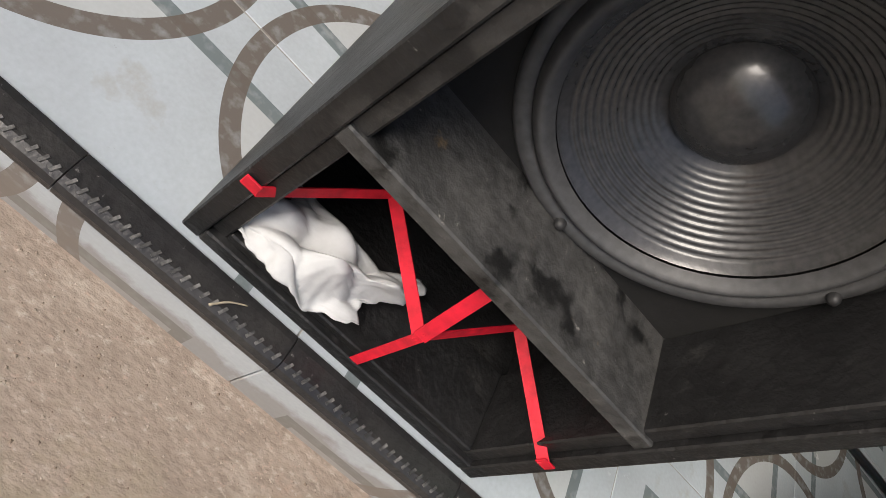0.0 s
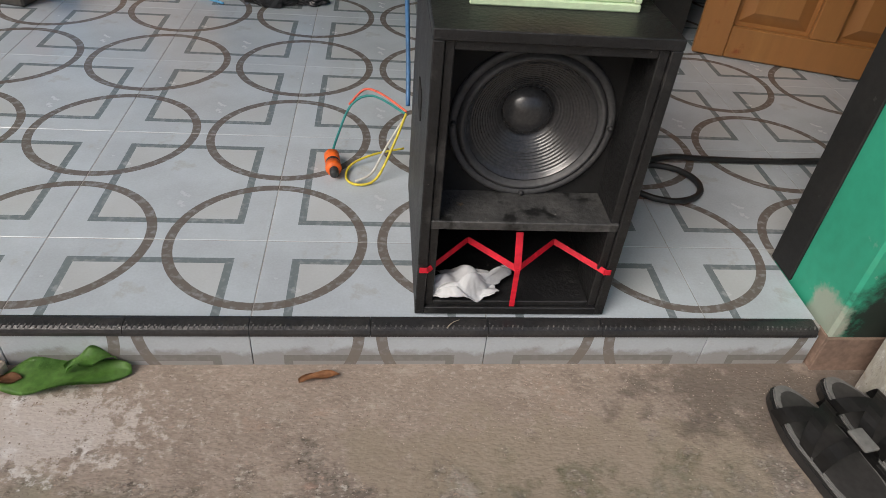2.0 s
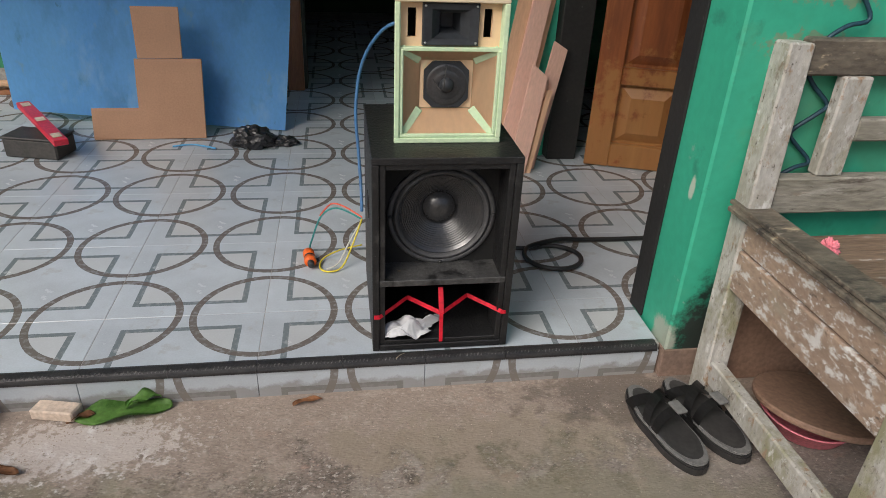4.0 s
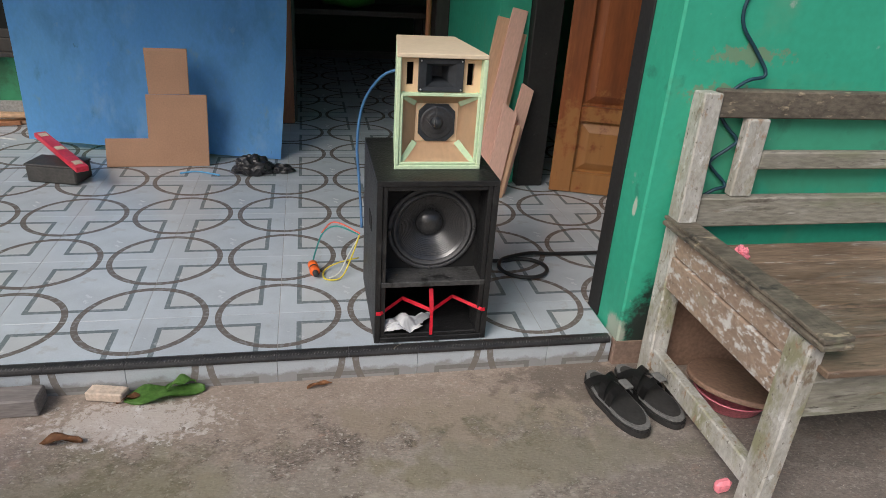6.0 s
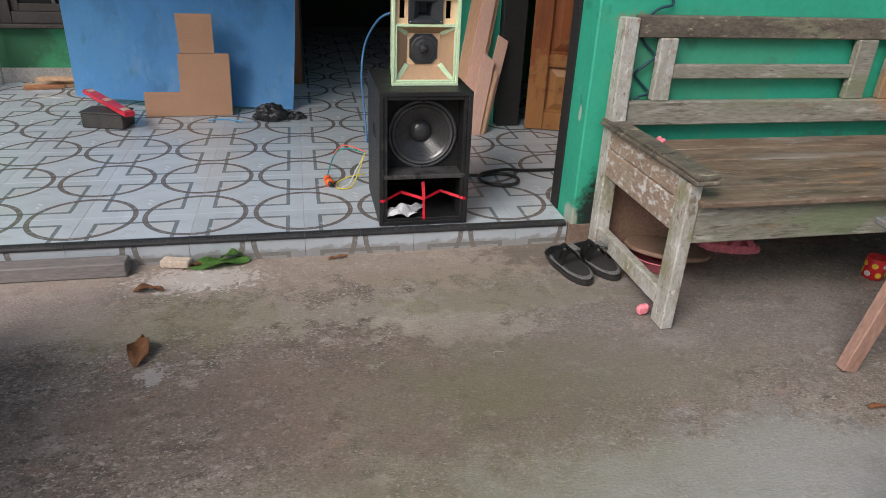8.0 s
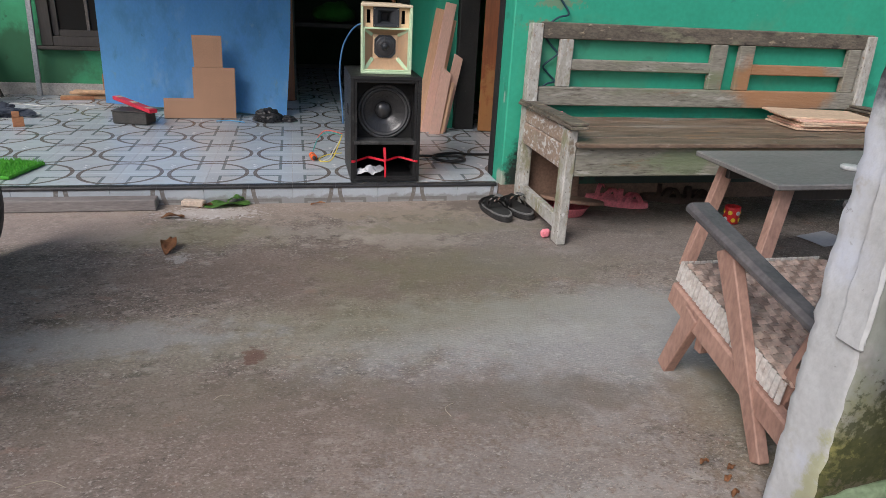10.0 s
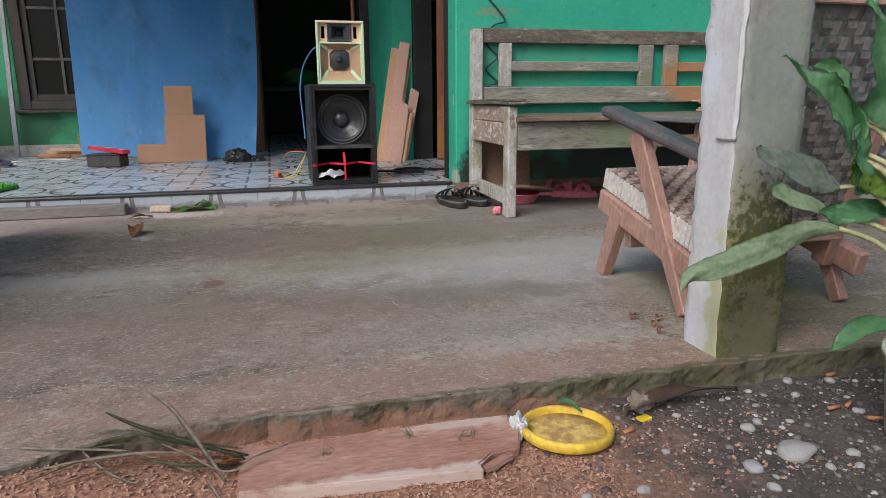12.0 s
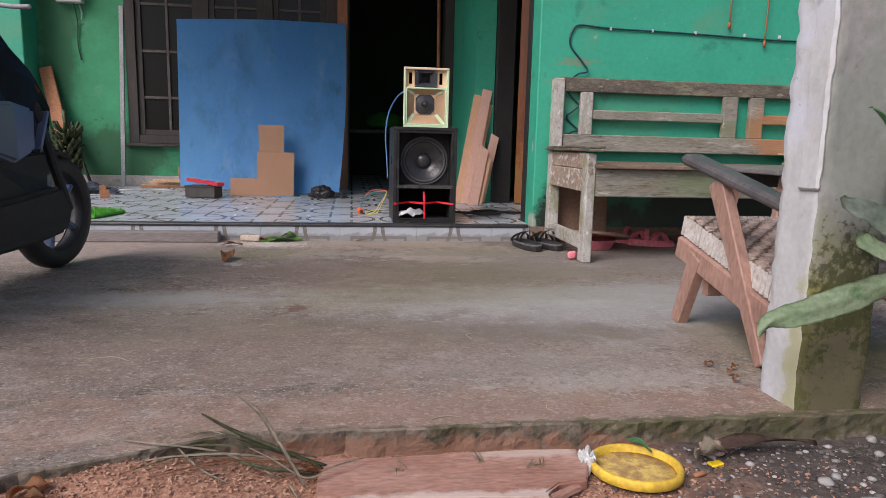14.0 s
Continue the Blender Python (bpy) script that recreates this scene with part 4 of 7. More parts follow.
part("side_panel", frustum_box(h - tb, h, 0, 0.092 - tb, 0.092, DT, tb, HT - tb), PUTTY, topc)
part("back_panel", box(-0.08, 0.085, DT - 0.012, DT - 0.001, tb, HT - tb, bevel=0), CABTOP, topc)
hi = h - tb
zs_ = 0.205
# horn baffle, recessed, with two slots
yb_ = 0.022
za_, zb_ = zs_ + 0.004, HT - tb
strips = [(-hi, -0.092, za_, zb_), (-0.074, -0.045, za_, zb_ - 0.006), (0.041, 0.070, za_, zb_), (0.088, hi, za_, zb_), (-0.045, 0.041, za_, za_ + 0.008), (-0.074, 0.041, zb_ - 0.006, zb_)]
for xa, xb in ((-0.092, -0.074), (0.070, 0.088)):
    strips += [(xa, xb, za_, za_ + 0.018), (xa, xb, zb_ - 0.014, zb_)]
for xa, xb, z0, z1 in strips:
    part("baffle_strip", box(xa, xb, yb_, yb_ + 0.012, z0, z1, bevel=0), FLARE, topc)
# near-black board added behind the slots to paint the cabinet's unlit depth
part("inner_board", box(-0.105, 0.10, 0.09, 0.10, zs_ + 0.004, HT - tb, bevel=0), INSIDE, topc, "near-black board painting the unlit inside behind the slots")
# tweeter horn: plate and a flared rectangular mouth
plate = part("horn", bmesh.new(), HORN, topc, "black plastic horn tweeter")
bm = bmesh.new()
hx0, hx1, hz0, hz1 = -0.062, 0.058, 0.212, 0.298
mx, mz = (hx0 + hx1) / 2, (hz0 + hz1) / 2
loops = []
for sx, sz, y in ((0.060, 0.043, 0.022), (0.060, 0.043, 0.012), (0.058, 0.041, 0.010), (0.040, 0.030, 0.012), (0.022, 0.021, 0.030), (0.016, 0.017, 0.060), (0.013, 0.015, 0.075)):
    loops.append([bm.verts.new((mx + a * sx, y, mz + b * sz)) for a, b in ((-1, -1), (1, -1), (1, 1), (-1, 1))])
for a, b in zip(loops, loops[1:]):
    for k in range(4):
        bm.faces.new((a[k], a[(k + 1) % 4], b[(k + 1) % 4], b[k]))
bm.faces.new(loops[-1])
bmesh.ops.recalc_face_normals(bm, faces=bm.faces)
bmesh.ops.reverse_faces(bm, faces=bm.faces)
bm.to_mesh(plate.data)
bm.free()
for sx in (-1, 1):
    for sz in (-1, 1):
        part("screw", lathe([(0.0, 0.003), (0.002, 0.0025), (0.0028, 0.0)], seg=8, m=Matrix.Translation((mx + sx * 0.054, 0.0098, mz + sz * 0.037)) @ Matrix.Rotation(radians(90), 4, "X")), STEEL, plate, "brass-coloured screw", smooth=True)
# flared wooden horn round the mid driver
ft = [(-hi, tb), (hi, tb), (hi, zs_), (-hi, zs_)]
tx0, tx1, tz0, tz1, yth = -0.062, 0.056, 0.070, 0.176, 0.040
th = [(tx0, tz0), (tx1, tz0), (tx1, tz1), (tx0, tz1)]
for k, nm in enumerate(("lower_flare", "right_flare", "upper_flare", "left_flare")):
    l = (k + 1) % 4
    bm = bmesh.new()
    a, b, c, d = ft[k], ft[l], th[l], th[k]
    yf = 0.010
    bm.faces.new([bm.verts.new(p) for p in ((a[0], yf, a[1]), (b[0], yf, b[1]), (c[0], yth, c[1]), (d[0], yth, d[1]))])
    bmesh.ops.solidify(bm, geom=bm.faces[:], thickness=0.008)
    part(nm, bm, FLARE, topc, "raw pine flare board")
part("throat_board", box(tx0, tx1, yth + 0.002, yth + 0.010, tz0, tz1, bevel=0), FLARE, topc, "pine board round the midrange driver")
part("putty_fillet", boxes((-hi, hi, 0.003, 0.012, tb, tb + 0.008), (-hi, -hi + 0.008, 0.003, 0.012, tb + 0.008, zs_), (hi - 0.008, hi, 0.003, 0.012, tb + 0.008, zs_), bevel=0.002), PUTTY, topc, "pale green putty fillet")
for a, b in zip(ft, th):
    part("putty_seam", beam((a[0] * 0.97, 0.012, a[1]), (b[0], yth - 0.002, b[1]), 0.019, 0.006, bevel=0.002, up=(0, -1, 0)), PUTTY, topc, "pale green putty seam")
part("divider", box(-hi, hi, 0.006, 0.04, zs_ - 0.004, zs_ + 0.004, bevel=0.001), PUTTY, topc, "puttied divider edge")
# octagonal mid driver
bm = bmesh.new()
ox, oz, ow, oh, oc_ = (tx0 + tx1) / 2, (tz0 + tz1) / 2, 0.050, 0.051, 0.020
poly = [(ox + a, oz + b) for a, b in ((-ow, -oh + oc_), (-ow + oc_, -oh), (ow - oc_, -oh), (ow, -oh + oc_), (ow, oh - oc_), (ow - oc_, oh), (-ow + oc_, oh), (-ow, oh - oc_))]
mid_driver = part("mid_driver", prism(poly, 0.012, bevel=0.001, m=Matrix.Translation((0, yth - 0.006, 0))), HORN, topc, "black octagonal midrange driver")
FM = Matrix.Translation((ox, yth - 0.0065, oz)) @ Matrix.Rotation(radians(90), 4, "X")
part("cone", lathe([(0.046, 0.0005), (0.040, 0.0035), (0.034, 0.001), (0.030, 0.004), (0.017, 0.0025)], seg=40, m=FM), CONE, mid_driver, smooth=True)
part("phase_plug", lathe([(0.017, 0.002), (0.015, 0.010), (0.010, 0.016), (0.0, 0.019)], seg=28, m=FM), HORN, mid_driver, "rounded centre plug", smooth=True)
part("lead_wire", tube([(ox - 0.03, yth - 0.009, oz + 0.012), (ox - 0.012, yth - 0.03, oz - 0.006), (ox - 0.006, yth - 0.026, oz + 0.03), (ox - 0.002, yth - 0.01, oz + 0.045)], 0.0012, seg=6), RUBBER, mid_driver, smooth=True)

# ---- bench ----
bench = thing("wooden_bench", pose(0.016, 0.012, SLAB), "long weathered wooden bench with a slatted back against the green wall", "bench")
B0 = -SLAB


def bb(x0, x1, y0, y1, z0, z1, bevel=0.004):
    return box(x0, x1, y0, y1, z0 + B0, z1 + B0, bevel=bevel)


for x0 in (0.605, 2.42):
    part("leg", bb(x0 + 0.020, x0 + 0.061, -0.677, -0.607, SLAB, 0.398), BENCHPAINT, bench, "flaking white front leg")
    part("back_post", beam((x0 + 0.040, -0.122, 0.0), (x0 + 0.060, -0.065, 0.77 + B0), 0.055, 0.06, bevel=0.004, up=(0, 1, 0)), BENCHPAINT, bench, "flaking white back post")
    arm = part("arm", wobble(beam((x0 + 0.042, -0.075, 0.408 + B0), (x0 + 0.051, -0.709, 0.414 + B0), 0.080, 0.013, bevel=0.003, w2=0.074), 0.004, 9, cuts=3), TOPRAILWOOD, bench, "split weathered arm rest")
    part("split_layer", wobble(beam((x0 + 0.046, -0.060, 0.421 + B0), (x0 + 0.056, -0.706, 0.4265 + B0), 0.068, 0.010, bevel=0.002, w2=0.070), 0.005, 11, cuts=3, seed=3), TOPRAILWOOD, arm, "loose upper layer of the arm")
    part("side_apron", bb(x0 + 0.024, x0 + 0.050, -0.607, -0.125, 0.226, 0.326), FLAKED, bench, "brown side apron with white paint flakes")
    part("arm_board", bb(x0 + 0.029, x0 + 0.050, -0.607, -0.120, 0.328, 0.400), FLAKED, bench, "bare board under the arm")
    part("stretcher", bb(x0 + 0.022, x0 + 0.054, -0.607, -0.135, -0.033, 0.030), BENCHPAINT, bench, "low side stretcher")
part("front_apron", bb(0.666, 2.44, -0.672, -0.644, 0.208, 0.332), BENCHWOOD, bench, "mossy front apron")
part("back_apron", bb(0.69, 2.45, -0.13, -0.10, 0.25, 0.332), BENCHWOOD, bench)
yb0, yb1 = -0.105, -0.07
for k in range(5):
    y0 = -0.706 + k * 0.119
    part("seat_board", bb(0.657, 2.46, y0, y0 + 0.116, 0.334, 0.352 + 0.001 * (k % 2), bevel=0.003), SEATWOOD, bench)
part("top_rail", bb(0.69, 2.50, yb0 + 0.02, yb1 + 0.02, 0.705, 0.778), TOPRAILWOOD, bench, "dark weathered top rail")
part("lower_rail", bb(0.69, 2.45, yb0 + 0.002, yb1 + 0.002, 0.402, 0.488), BENCHWOOD, bench)
for x0, x1 in ((0.783, 0.848), (1.578, 1.658), (1.73, 1.81), (2.36, 2.43)):
    part("stile", bb(x0, x1, yb0 + 0.010, yb1 + 0.008, 0.488, 0.705), BENCHPAINT if x0 < 1 else BENCHWOOD, bench)
for x0, x1 in ((0.848, 1.578), (1.81, 2.36)):
    part("middle_rail", bb(x0, x1, yb0 + 0.012, yb1 + 0.004, 0.566, 0.616), BENCHWOOD, bench)

# ---- woven armchair ----
chair = thing("armchair", pose(0.59, -1.62, SLAB), "low pink-brown wooden armchair with a woven rattan seat and back", "chair")
CZ = -SLAB


def strand_panel(p, du, dv, nu, nv, mat_a, parent, name, thick=0.004, gap=0.86):
    """A woven panel: flat strands over and under one another, each a part."""
    p, du, dv = Vector(p), Vector(du), Vector(dv)
    nrm = du.cross(dv).normalized()
    for along, across, n_across, n_along, sign in ((dv, du, nu, nv, 1), (du, dv, nv, nu, -1)):
        for i in range(n_across):
            c = p + across * ((i + 0.5) / n_across)
            w = across / n_across * gap * 0.5
            bm = bmesh.new()
            prev = None
            for j in range(n_along * 2 + 1):
                off = nrm * (sign * thick * (1 if ((j // 2 + i) % 2 == 0) else -1) if j % 2 else 0)
                q = c + along * (j / (n_along * 2)) + off
                cur = (bm.verts.new(q - w), bm.verts.new(q + w))
                if prev:
                    bm.faces.new((prev[0], prev[1], cur[1], cur[0]))
                prev = cur
            bmesh.ops.solidify(bm, geom=bm.faces[:], thickness=0.0025)
            part(name, bm, mat_a, parent)


for x, s in ((0.0, 1), (0.50, -1)):
    xx = x + s * 0.02
    part("front_leg", beam((xx, -0.010, 0.0), (xx, -0.100, 0.215), 0.034, 0.045, up=(0, 1, 0), w2=0.034, h2=0.060), CHAIRWOOD, chair)
    part("arm_post", beam((xx, -0.44, 0.0), (xx - s * 0.012, -0.19, 0.435), 0.030, 0.036, up=(0, 1, 0), w2=0.030, h2=0.066), CHAIRWOOD, chair, "slanted post carrying the arm")
    part("side_rail", beam((xx + s * 0.006, 0.022, 0.226), (xx + s * 0.006, -0.50, 0.112), 0.036, 0.066, bevel=0.006, up=(0, 0, 1)), CHAIRWOOD, chair)
    part("arm", wobble(beam((xx - s * 0.008, -0.02, 0.492), (xx - s * 0.008, -0.53, 0.385), 0.07, 0.03, bevel=0.010, w2=0.05), 0.004, 7), ARMWOOD, chair, "dark worn arm rest")
    part("back_post", beam((xx + s * 0.036, -0.40, 0.10), (xx + s * 0.036, -0.60, 0.74), 0.034, 0.045, up=(0, 1, 0)), CHAIRWOOD, chair)
part("front_rail", box(0.04, 0.46, -0.03, 0.012, 0.20, 0.26, bevel=0.008), CHAIRWOOD, chair)
part("stretcher", box(0.04, 0.46, -0.12, -0.09, 0.10, 0.145, bevel=0.004), CHAIRWOOD, chair)
part("back_rail", beam((0.04, -0.60, 0.735), (0.46, -0.60, 0.735), 0.035, 0.045), CHAIRWOOD, chair)
part("back_rail", beam((0.04, -0.43, 0.19), (0.46, -0.43, 0.19), 0.035, 0.045), CHAIRWOOD, chair)
strand_panel((0.03, 0.0, 0.315), (0.44, 0, 0), (0, -0.46, -0.10), 16, 18, WEAVE, chair, "seat_strand")
# strands wrapped over the seat's edge
bm = bmesh.new()
for k in range(26):
    y = 0.012 - k * 0.018
    z = 0.312 - k * 0.0039
    add(bm, beam((0.022, y + 0.002 * math.sin(5 * k), z - 0.052), (0.030, y, z + 0.004), 0.0165, 0.005, bevel=0.001, up=(1, 0, 0)))
for k in range(24):
    x = 0.036 + k * 0.0183
    add(bm, beam((x, 0.019, 0.255), (x, 0.012, 0.318), 0.016, 0.004, bevel=0.001, up=(0, 1, 0)))
part("seat_edge", bm, WRAP, chair, "pale wrapped edge of the woven seat")
strand_panel((0.03, -0.455, 0.26), (0.44, 0, 0), (0, -0.145, 0.455), 14, 15, WEAVEGREY, chair, "backrest_strand")

# ---- concrete pillar at the slab's edge ----
def rough_post(x0, x1, y0, y1, z0, z1, amount, seed=0.0):
    """An upright post with a fine skin, its arrises chipped and its faces slightly uneven."""
    bm = box(x0, x1, y0, y1, z0, z1, bevel=0.005)
    for axis, cuts in ((2, 150), (0, 7), (1, 7)):
        bmesh.ops.subdivide_edges(bm, edges=[e for e in bm.edges if abs(e.verts[0].co[axis] - e.verts[1].co[axis]) > 0.6 * (x1 - x0, y1 - y0, z1 - z0)[axis]], cuts=cuts, use_grid_fill=True)
    for v in bm.verts:
        near = min(abs(v.co.x - x0), abs(v.co.x - x1)) < 0.006 and min(abs(v.co.y - y0), abs(v.co.y - y1)) < 0.006
        k = 0.0030 + (0.0035 if near else 0)
        v.co += amount * (0.0022 * noise.noise_vector(v.co * 5 + Vector((seed, 0, 0))) + k * noise.noise_vector(v.co * 30 + Vector((0, seed, 0))))
    bm.normal_update()
    return bm


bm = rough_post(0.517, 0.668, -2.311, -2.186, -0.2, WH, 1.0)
# left face takes the white material, all other faces the grey one
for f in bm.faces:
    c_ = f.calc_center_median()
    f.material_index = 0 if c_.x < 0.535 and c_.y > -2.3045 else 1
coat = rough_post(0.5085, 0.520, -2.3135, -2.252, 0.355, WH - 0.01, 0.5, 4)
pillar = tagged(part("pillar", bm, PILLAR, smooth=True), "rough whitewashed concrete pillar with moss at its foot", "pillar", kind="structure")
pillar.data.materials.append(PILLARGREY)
part("plaster_coat", coat, PILLAR, pillar, "cracked second coat of whitewashed plaster")


# ---- clutter on the terrace ----
BLACKPLASTIC = mat("grey_black_case", (0.03, 0.03, 0.028), (0.06, 0.055, 0.05), scale=12, rough=0.5, bump=0.2, spots=[((0.2, 0.17, 0.14), 20, 0.03)])
REDMETAL = mat("red_painted_metal", (0.62, 0.03, 0.06), (0.5, 0.02, 0.045), scale=8, rough=0.35, bump=0.05)
case = thing("battery_case", pose(-1.42, 1.44, 0.002, 0, 0, -14), "worn black battery case on the tiles", "battery")
part("body", box(-0.11, 0.11, -0.065, 0.065, 0, 0.075, bevel=0.006), BLACKPLASTIC, case)
part("lid", box(-0.113, 0.113, -0.068, 0.068, 0.0755, 0.084, bevel=0.003), BLACKPLASTIC, case)
lev = thing("spirit_level", look((-1.43, 1.52, 0.106), (-1.10, 1.00, 0.106)), "red spirit level lying across the black case", "spirit level")
part("body", box(-0.026, 0.026, -0.012, 0.012, -0.30, 0.30, bevel=0.003), REDMETAL, lev)
CREAM = mat("cream_plastic", (0.68, 0.60, 0.42), rough=0.4, bump=0)
for z in (-0.24, 0.0, 0.24):
    part("vial_window", box(-0.017, 0.017, 0.0125, 0.0145, z - 0.026, z + 0.026, bevel=0.0006), CREAM, lev, "cream vial holder")

BAG = mat("black_plastic_bag", (0.012, 0.012, 0.013), (0.03, 0.03, 0.033), scale=18, rough=0.25, bump=0.3)


def crumple(name, loc, size, seed, material, label, category, rot=0, rough=0.35, freq=9):
    bm = bmesh.new()
    bmesh.ops.create_icosphere(bm, subdivisions=4, radius=1)
    for v in bm.verts:
        d = v.co.normalized()
        k = 1 + rough * noise.noise(d * 2.2 + Vector((seed, 0, 0))) + rough * 0.6 * abs(noise.noise(d * 5 + Vector((0, seed, 0)))) - rough * 0.3 * abs(noise.noise(d * freq + Vector((seed, seed, 0))))
        v.co = Vector((d.x * size[0], d.y * size[1], d.z * size[2])) * k
    low = min(v.co.z for v in bm.verts)
    for v in bm.verts:
        v.co.z = max(v.co.z, low * 0.45)
    low = min(v.co.z for v in bm.verts)
    for v in bm.verts:
        v.co.z -= low
    ob = part(name, bm, material)
    ob.matrix_world = pose(*loc, 0, 0, rot)
    return tagged(ob, label, category)


crumple("plastic_bag", (-0.60, 1.50, 0.002), (0.085, 0.05, 0.055), 3.0, BAG, "crumpled glossy black plastic bag on the tiles", "bag")
crumple("plastic_bag", (-0.47, 1.52, 0.002), (0.055, 0.03, 0.025), 5.0, BAG, "flat torn end of black plastic bag", "bag")
NET = mat("dark_blue_net", (0.02, 0.03, 0.05), (0.05, 0.06, 0.08), scale=40, rough=0.8, bump=0.8)
crumple("net_heap", (-2.28, 1.62, 0.002), (0.19, 0.08, 0.045), 8.0, NET, "heap of dark net on the tiles", "net", rough=0.6)
BLUETAPE = mat("light_blue_strip", (0.12, 0.42, 0.72), rough=0.5, bump=0)
part_ = part("plastic_strip", tube([(-0.93, 1.50, 0.005), (-0.86, 1.52, 0.006), (-0.80, 1.50, 0.005), (-0.75, 1.47, 0.005)], 0.004, seg=6), BLUETAPE, smooth=True)
tagged(part_, "thin light blue plastic strip on the tiles", "strip")

# green turf mat
TURF = mat("artificial_turf", (0.05, 0.28, 0.02), (0.10, 0.40, 0.03), scale=30, rough=0.8, bump=0.6, fine=200)
bm = box(-0.26, 0.26, -0.14, 0.14, 0, 0.016, bevel=0.004)
rng = random.Random(4)
for _ in range(2600):
    x, y = rng.uniform(-0.26, 0.26), rng.uniform(-0.14, 0.14)
    a, l = rng.uniform(0, 6.28), rng.uniform(0.012, 0.026)
    dx, dy = math.cos(a) * 0.002, math.sin(a) * 0.002
    bm.faces.new([bm.verts.new(p) for p in ((x - dx, y - dy, 0.014), (x + dx, y + dy, 0.014), (x + rng.uniform(-0.01, 0.01), y + rng.uniform(-0.01, 0.01), 0.014 + l))])
ob = part("turf_mat", bm, TURF)
ob.matrix_world = pose(-1.90, 0.30, 0.002, 0, 0, -14)
tagged(ob, "piece of bright green artificial turf on the tiles", "turf mat")

REDWOOD = mat("orange_brown_timber", (0.42, 0.19, 0.09), (0.33, 0.14, 0.065), scale=9, stretch=(0.4, 1, 1), rough=0.6, bump=0.2, vary=0.15)
PALEWOOD = mat("pale_timber", (0.58, 0.38, 0.23), (0.5, 0.30, 0.17), scale=9, stretch=(0.4, 1, 1), rough=0.65, bump=0.2, vary=0.12)
blk = thing("wood_block", pose(-2.04, 1.30, 0.002, 0, 0, 20), "small upright orange wood blocks on the tiles", "wood block")
part("block", box(-0.03, 0.03, -0.02, 0.02, 0, 0.055, bevel=0.002), REDWOOD, blk)
part("block", box(-0.028, 0.012, -0.018, 0.018, 0.0552, 0.088, bevel=0.002), REDWOOD, blk)
for k, (x, y, l, r, z, m) in enumerate(((-1.93, 2.33, 0.34, 4, 0.0, PALEWOOD), (-1.90, 2.36, 0.30, -8, 0.024, PALEWOOD), (-1.98, 2.29, 0.22, 14, 0.0, REDWOOD), (-1.87, 2.30, 0.26, -3, 0.046, PALEWOOD))):
    ob = part("timber_offcut", box(-l / 2, l / 2, -0.02, 0.02, 0, 0.022, bevel=0.002), m)
    ob.matrix_world = pose(x, y, 0.002 + z, 0, 0, r)
    tagged(ob, "short timber offcut in a small pile by the wall", "timber", "timber offcuts")
ob = part("wood_block", box(-0.035, 0.035, -0.03, 0.03, 0, 0.17, bevel=0.003), REDWOOD)
ob.matrix_world = pose(-1.79, 2.42, 0.002, 0, 0, 10)
tagged(ob, "upright orange wood block by the wall", "wood block")
ob = part("leaning_plank", beam((-2.60, 2.28, 0.03), (-2.84, 2.46, 0.95), 0.10, 0.025, up=(0, -1, 0)), REDWOOD)
tagged(ob, "brown plank leaning against the green wall", "plank")
ob = part("leaning_stick", beam((-2.48, 2.30, 0.012), (-2.78, 2.46, 0.80), 0.02, 0.02), DARKWOOD)
tagged(ob, "thin dark stick leaning against the green wall", "stick")
GREYMETAL = mat("dull_grey_metal", (0.36, 0.37, 0.38), (0.28, 0.29, 0.30), scale=6, rough=0.5, metal=0.3, bump=0.1)
ob = part("metal_profile", beam((-2.27, 2.42, 0.0), (-2.24, 2.48, 1.46), 0.035, 0.02, up=(0, 1, 0)), GREYMETAL)
tagged(ob, "straight grey metal profile standing against the wall", "profile")

# banana bunch
BANANA = mat("green_banana", (0.022, 0.034, 0.012), (0.055, 0.075, 0.022), scale=12, rough=0.45, bump=0.1, vary=0.25, spots=[((0.02, 0.02, 0.012), 9, 0.08)])
bunch = thing("banana_bunch", pose(-2.57, 2.10, 0.004), "bunch of dark green bananas leaning by the wall", "bananas")
part("stalk", tube([(0, 0, 0.02), (0.0, 0.02, 0.3), (-0.03, 0.05, 0.60)], 0.018, seg=8), BANANA, bunch, smooth=True)
rng = random.Random(9)
base = tube([(0, 0, 0), (0.03, 0, 0.004), (0.06, 0, 0.02), (0.082, 0, 0.048), (0.088, 0, 0.062)], 0.016, seg=7, smooth_steps=2, taper=0.010)
bme = bpy.data.meshes.new("banana")
base.to_mesh(bme)
base.free()
bme.materials.append(BANANA)
bme.polygons.foreach_set("use_smooth", [True] * len(bme.polygons))
for j in range(8):
    for k in range(11):
        ob = new("banana", bme)
        ob.parent = bunch
        a = 360 * k / 11 + 17 * j
        ob.matrix_local = pose(0.015 * math.cos(radians(a)), 0.015 * math.sin(radians(a)), 0.10 + 0.048 * j, rng.uniform(-8, 8), rng.uniform(-14, 14), a) @ Matrix.Scale(rng.uniform(0.95, 1.2), 4)

# electricity meter with hanging leads
METER = mat("pale_meter_case", (0.55, 0.56, 0.55), rough=0.4, bump=0.05)
meter = thing("meter_box", pose(-2.62, 2.498, 1.46), "pale electricity meter on the green wall with hanging leads", "meter")
part("case", box(-0.10, 0.10, -0.07, 0, 0, 0.24, bevel=0.008), METER, meter)
part("lead", tube([(0.02, -0.02, 0.0), (0.04, -0.015, -0.15), (0.03, -0.01, -0.30), (0.05, -0.012, -0.44)], 0.005, seg=6), RUBBER, meter, "black hanging lead", smooth=True)
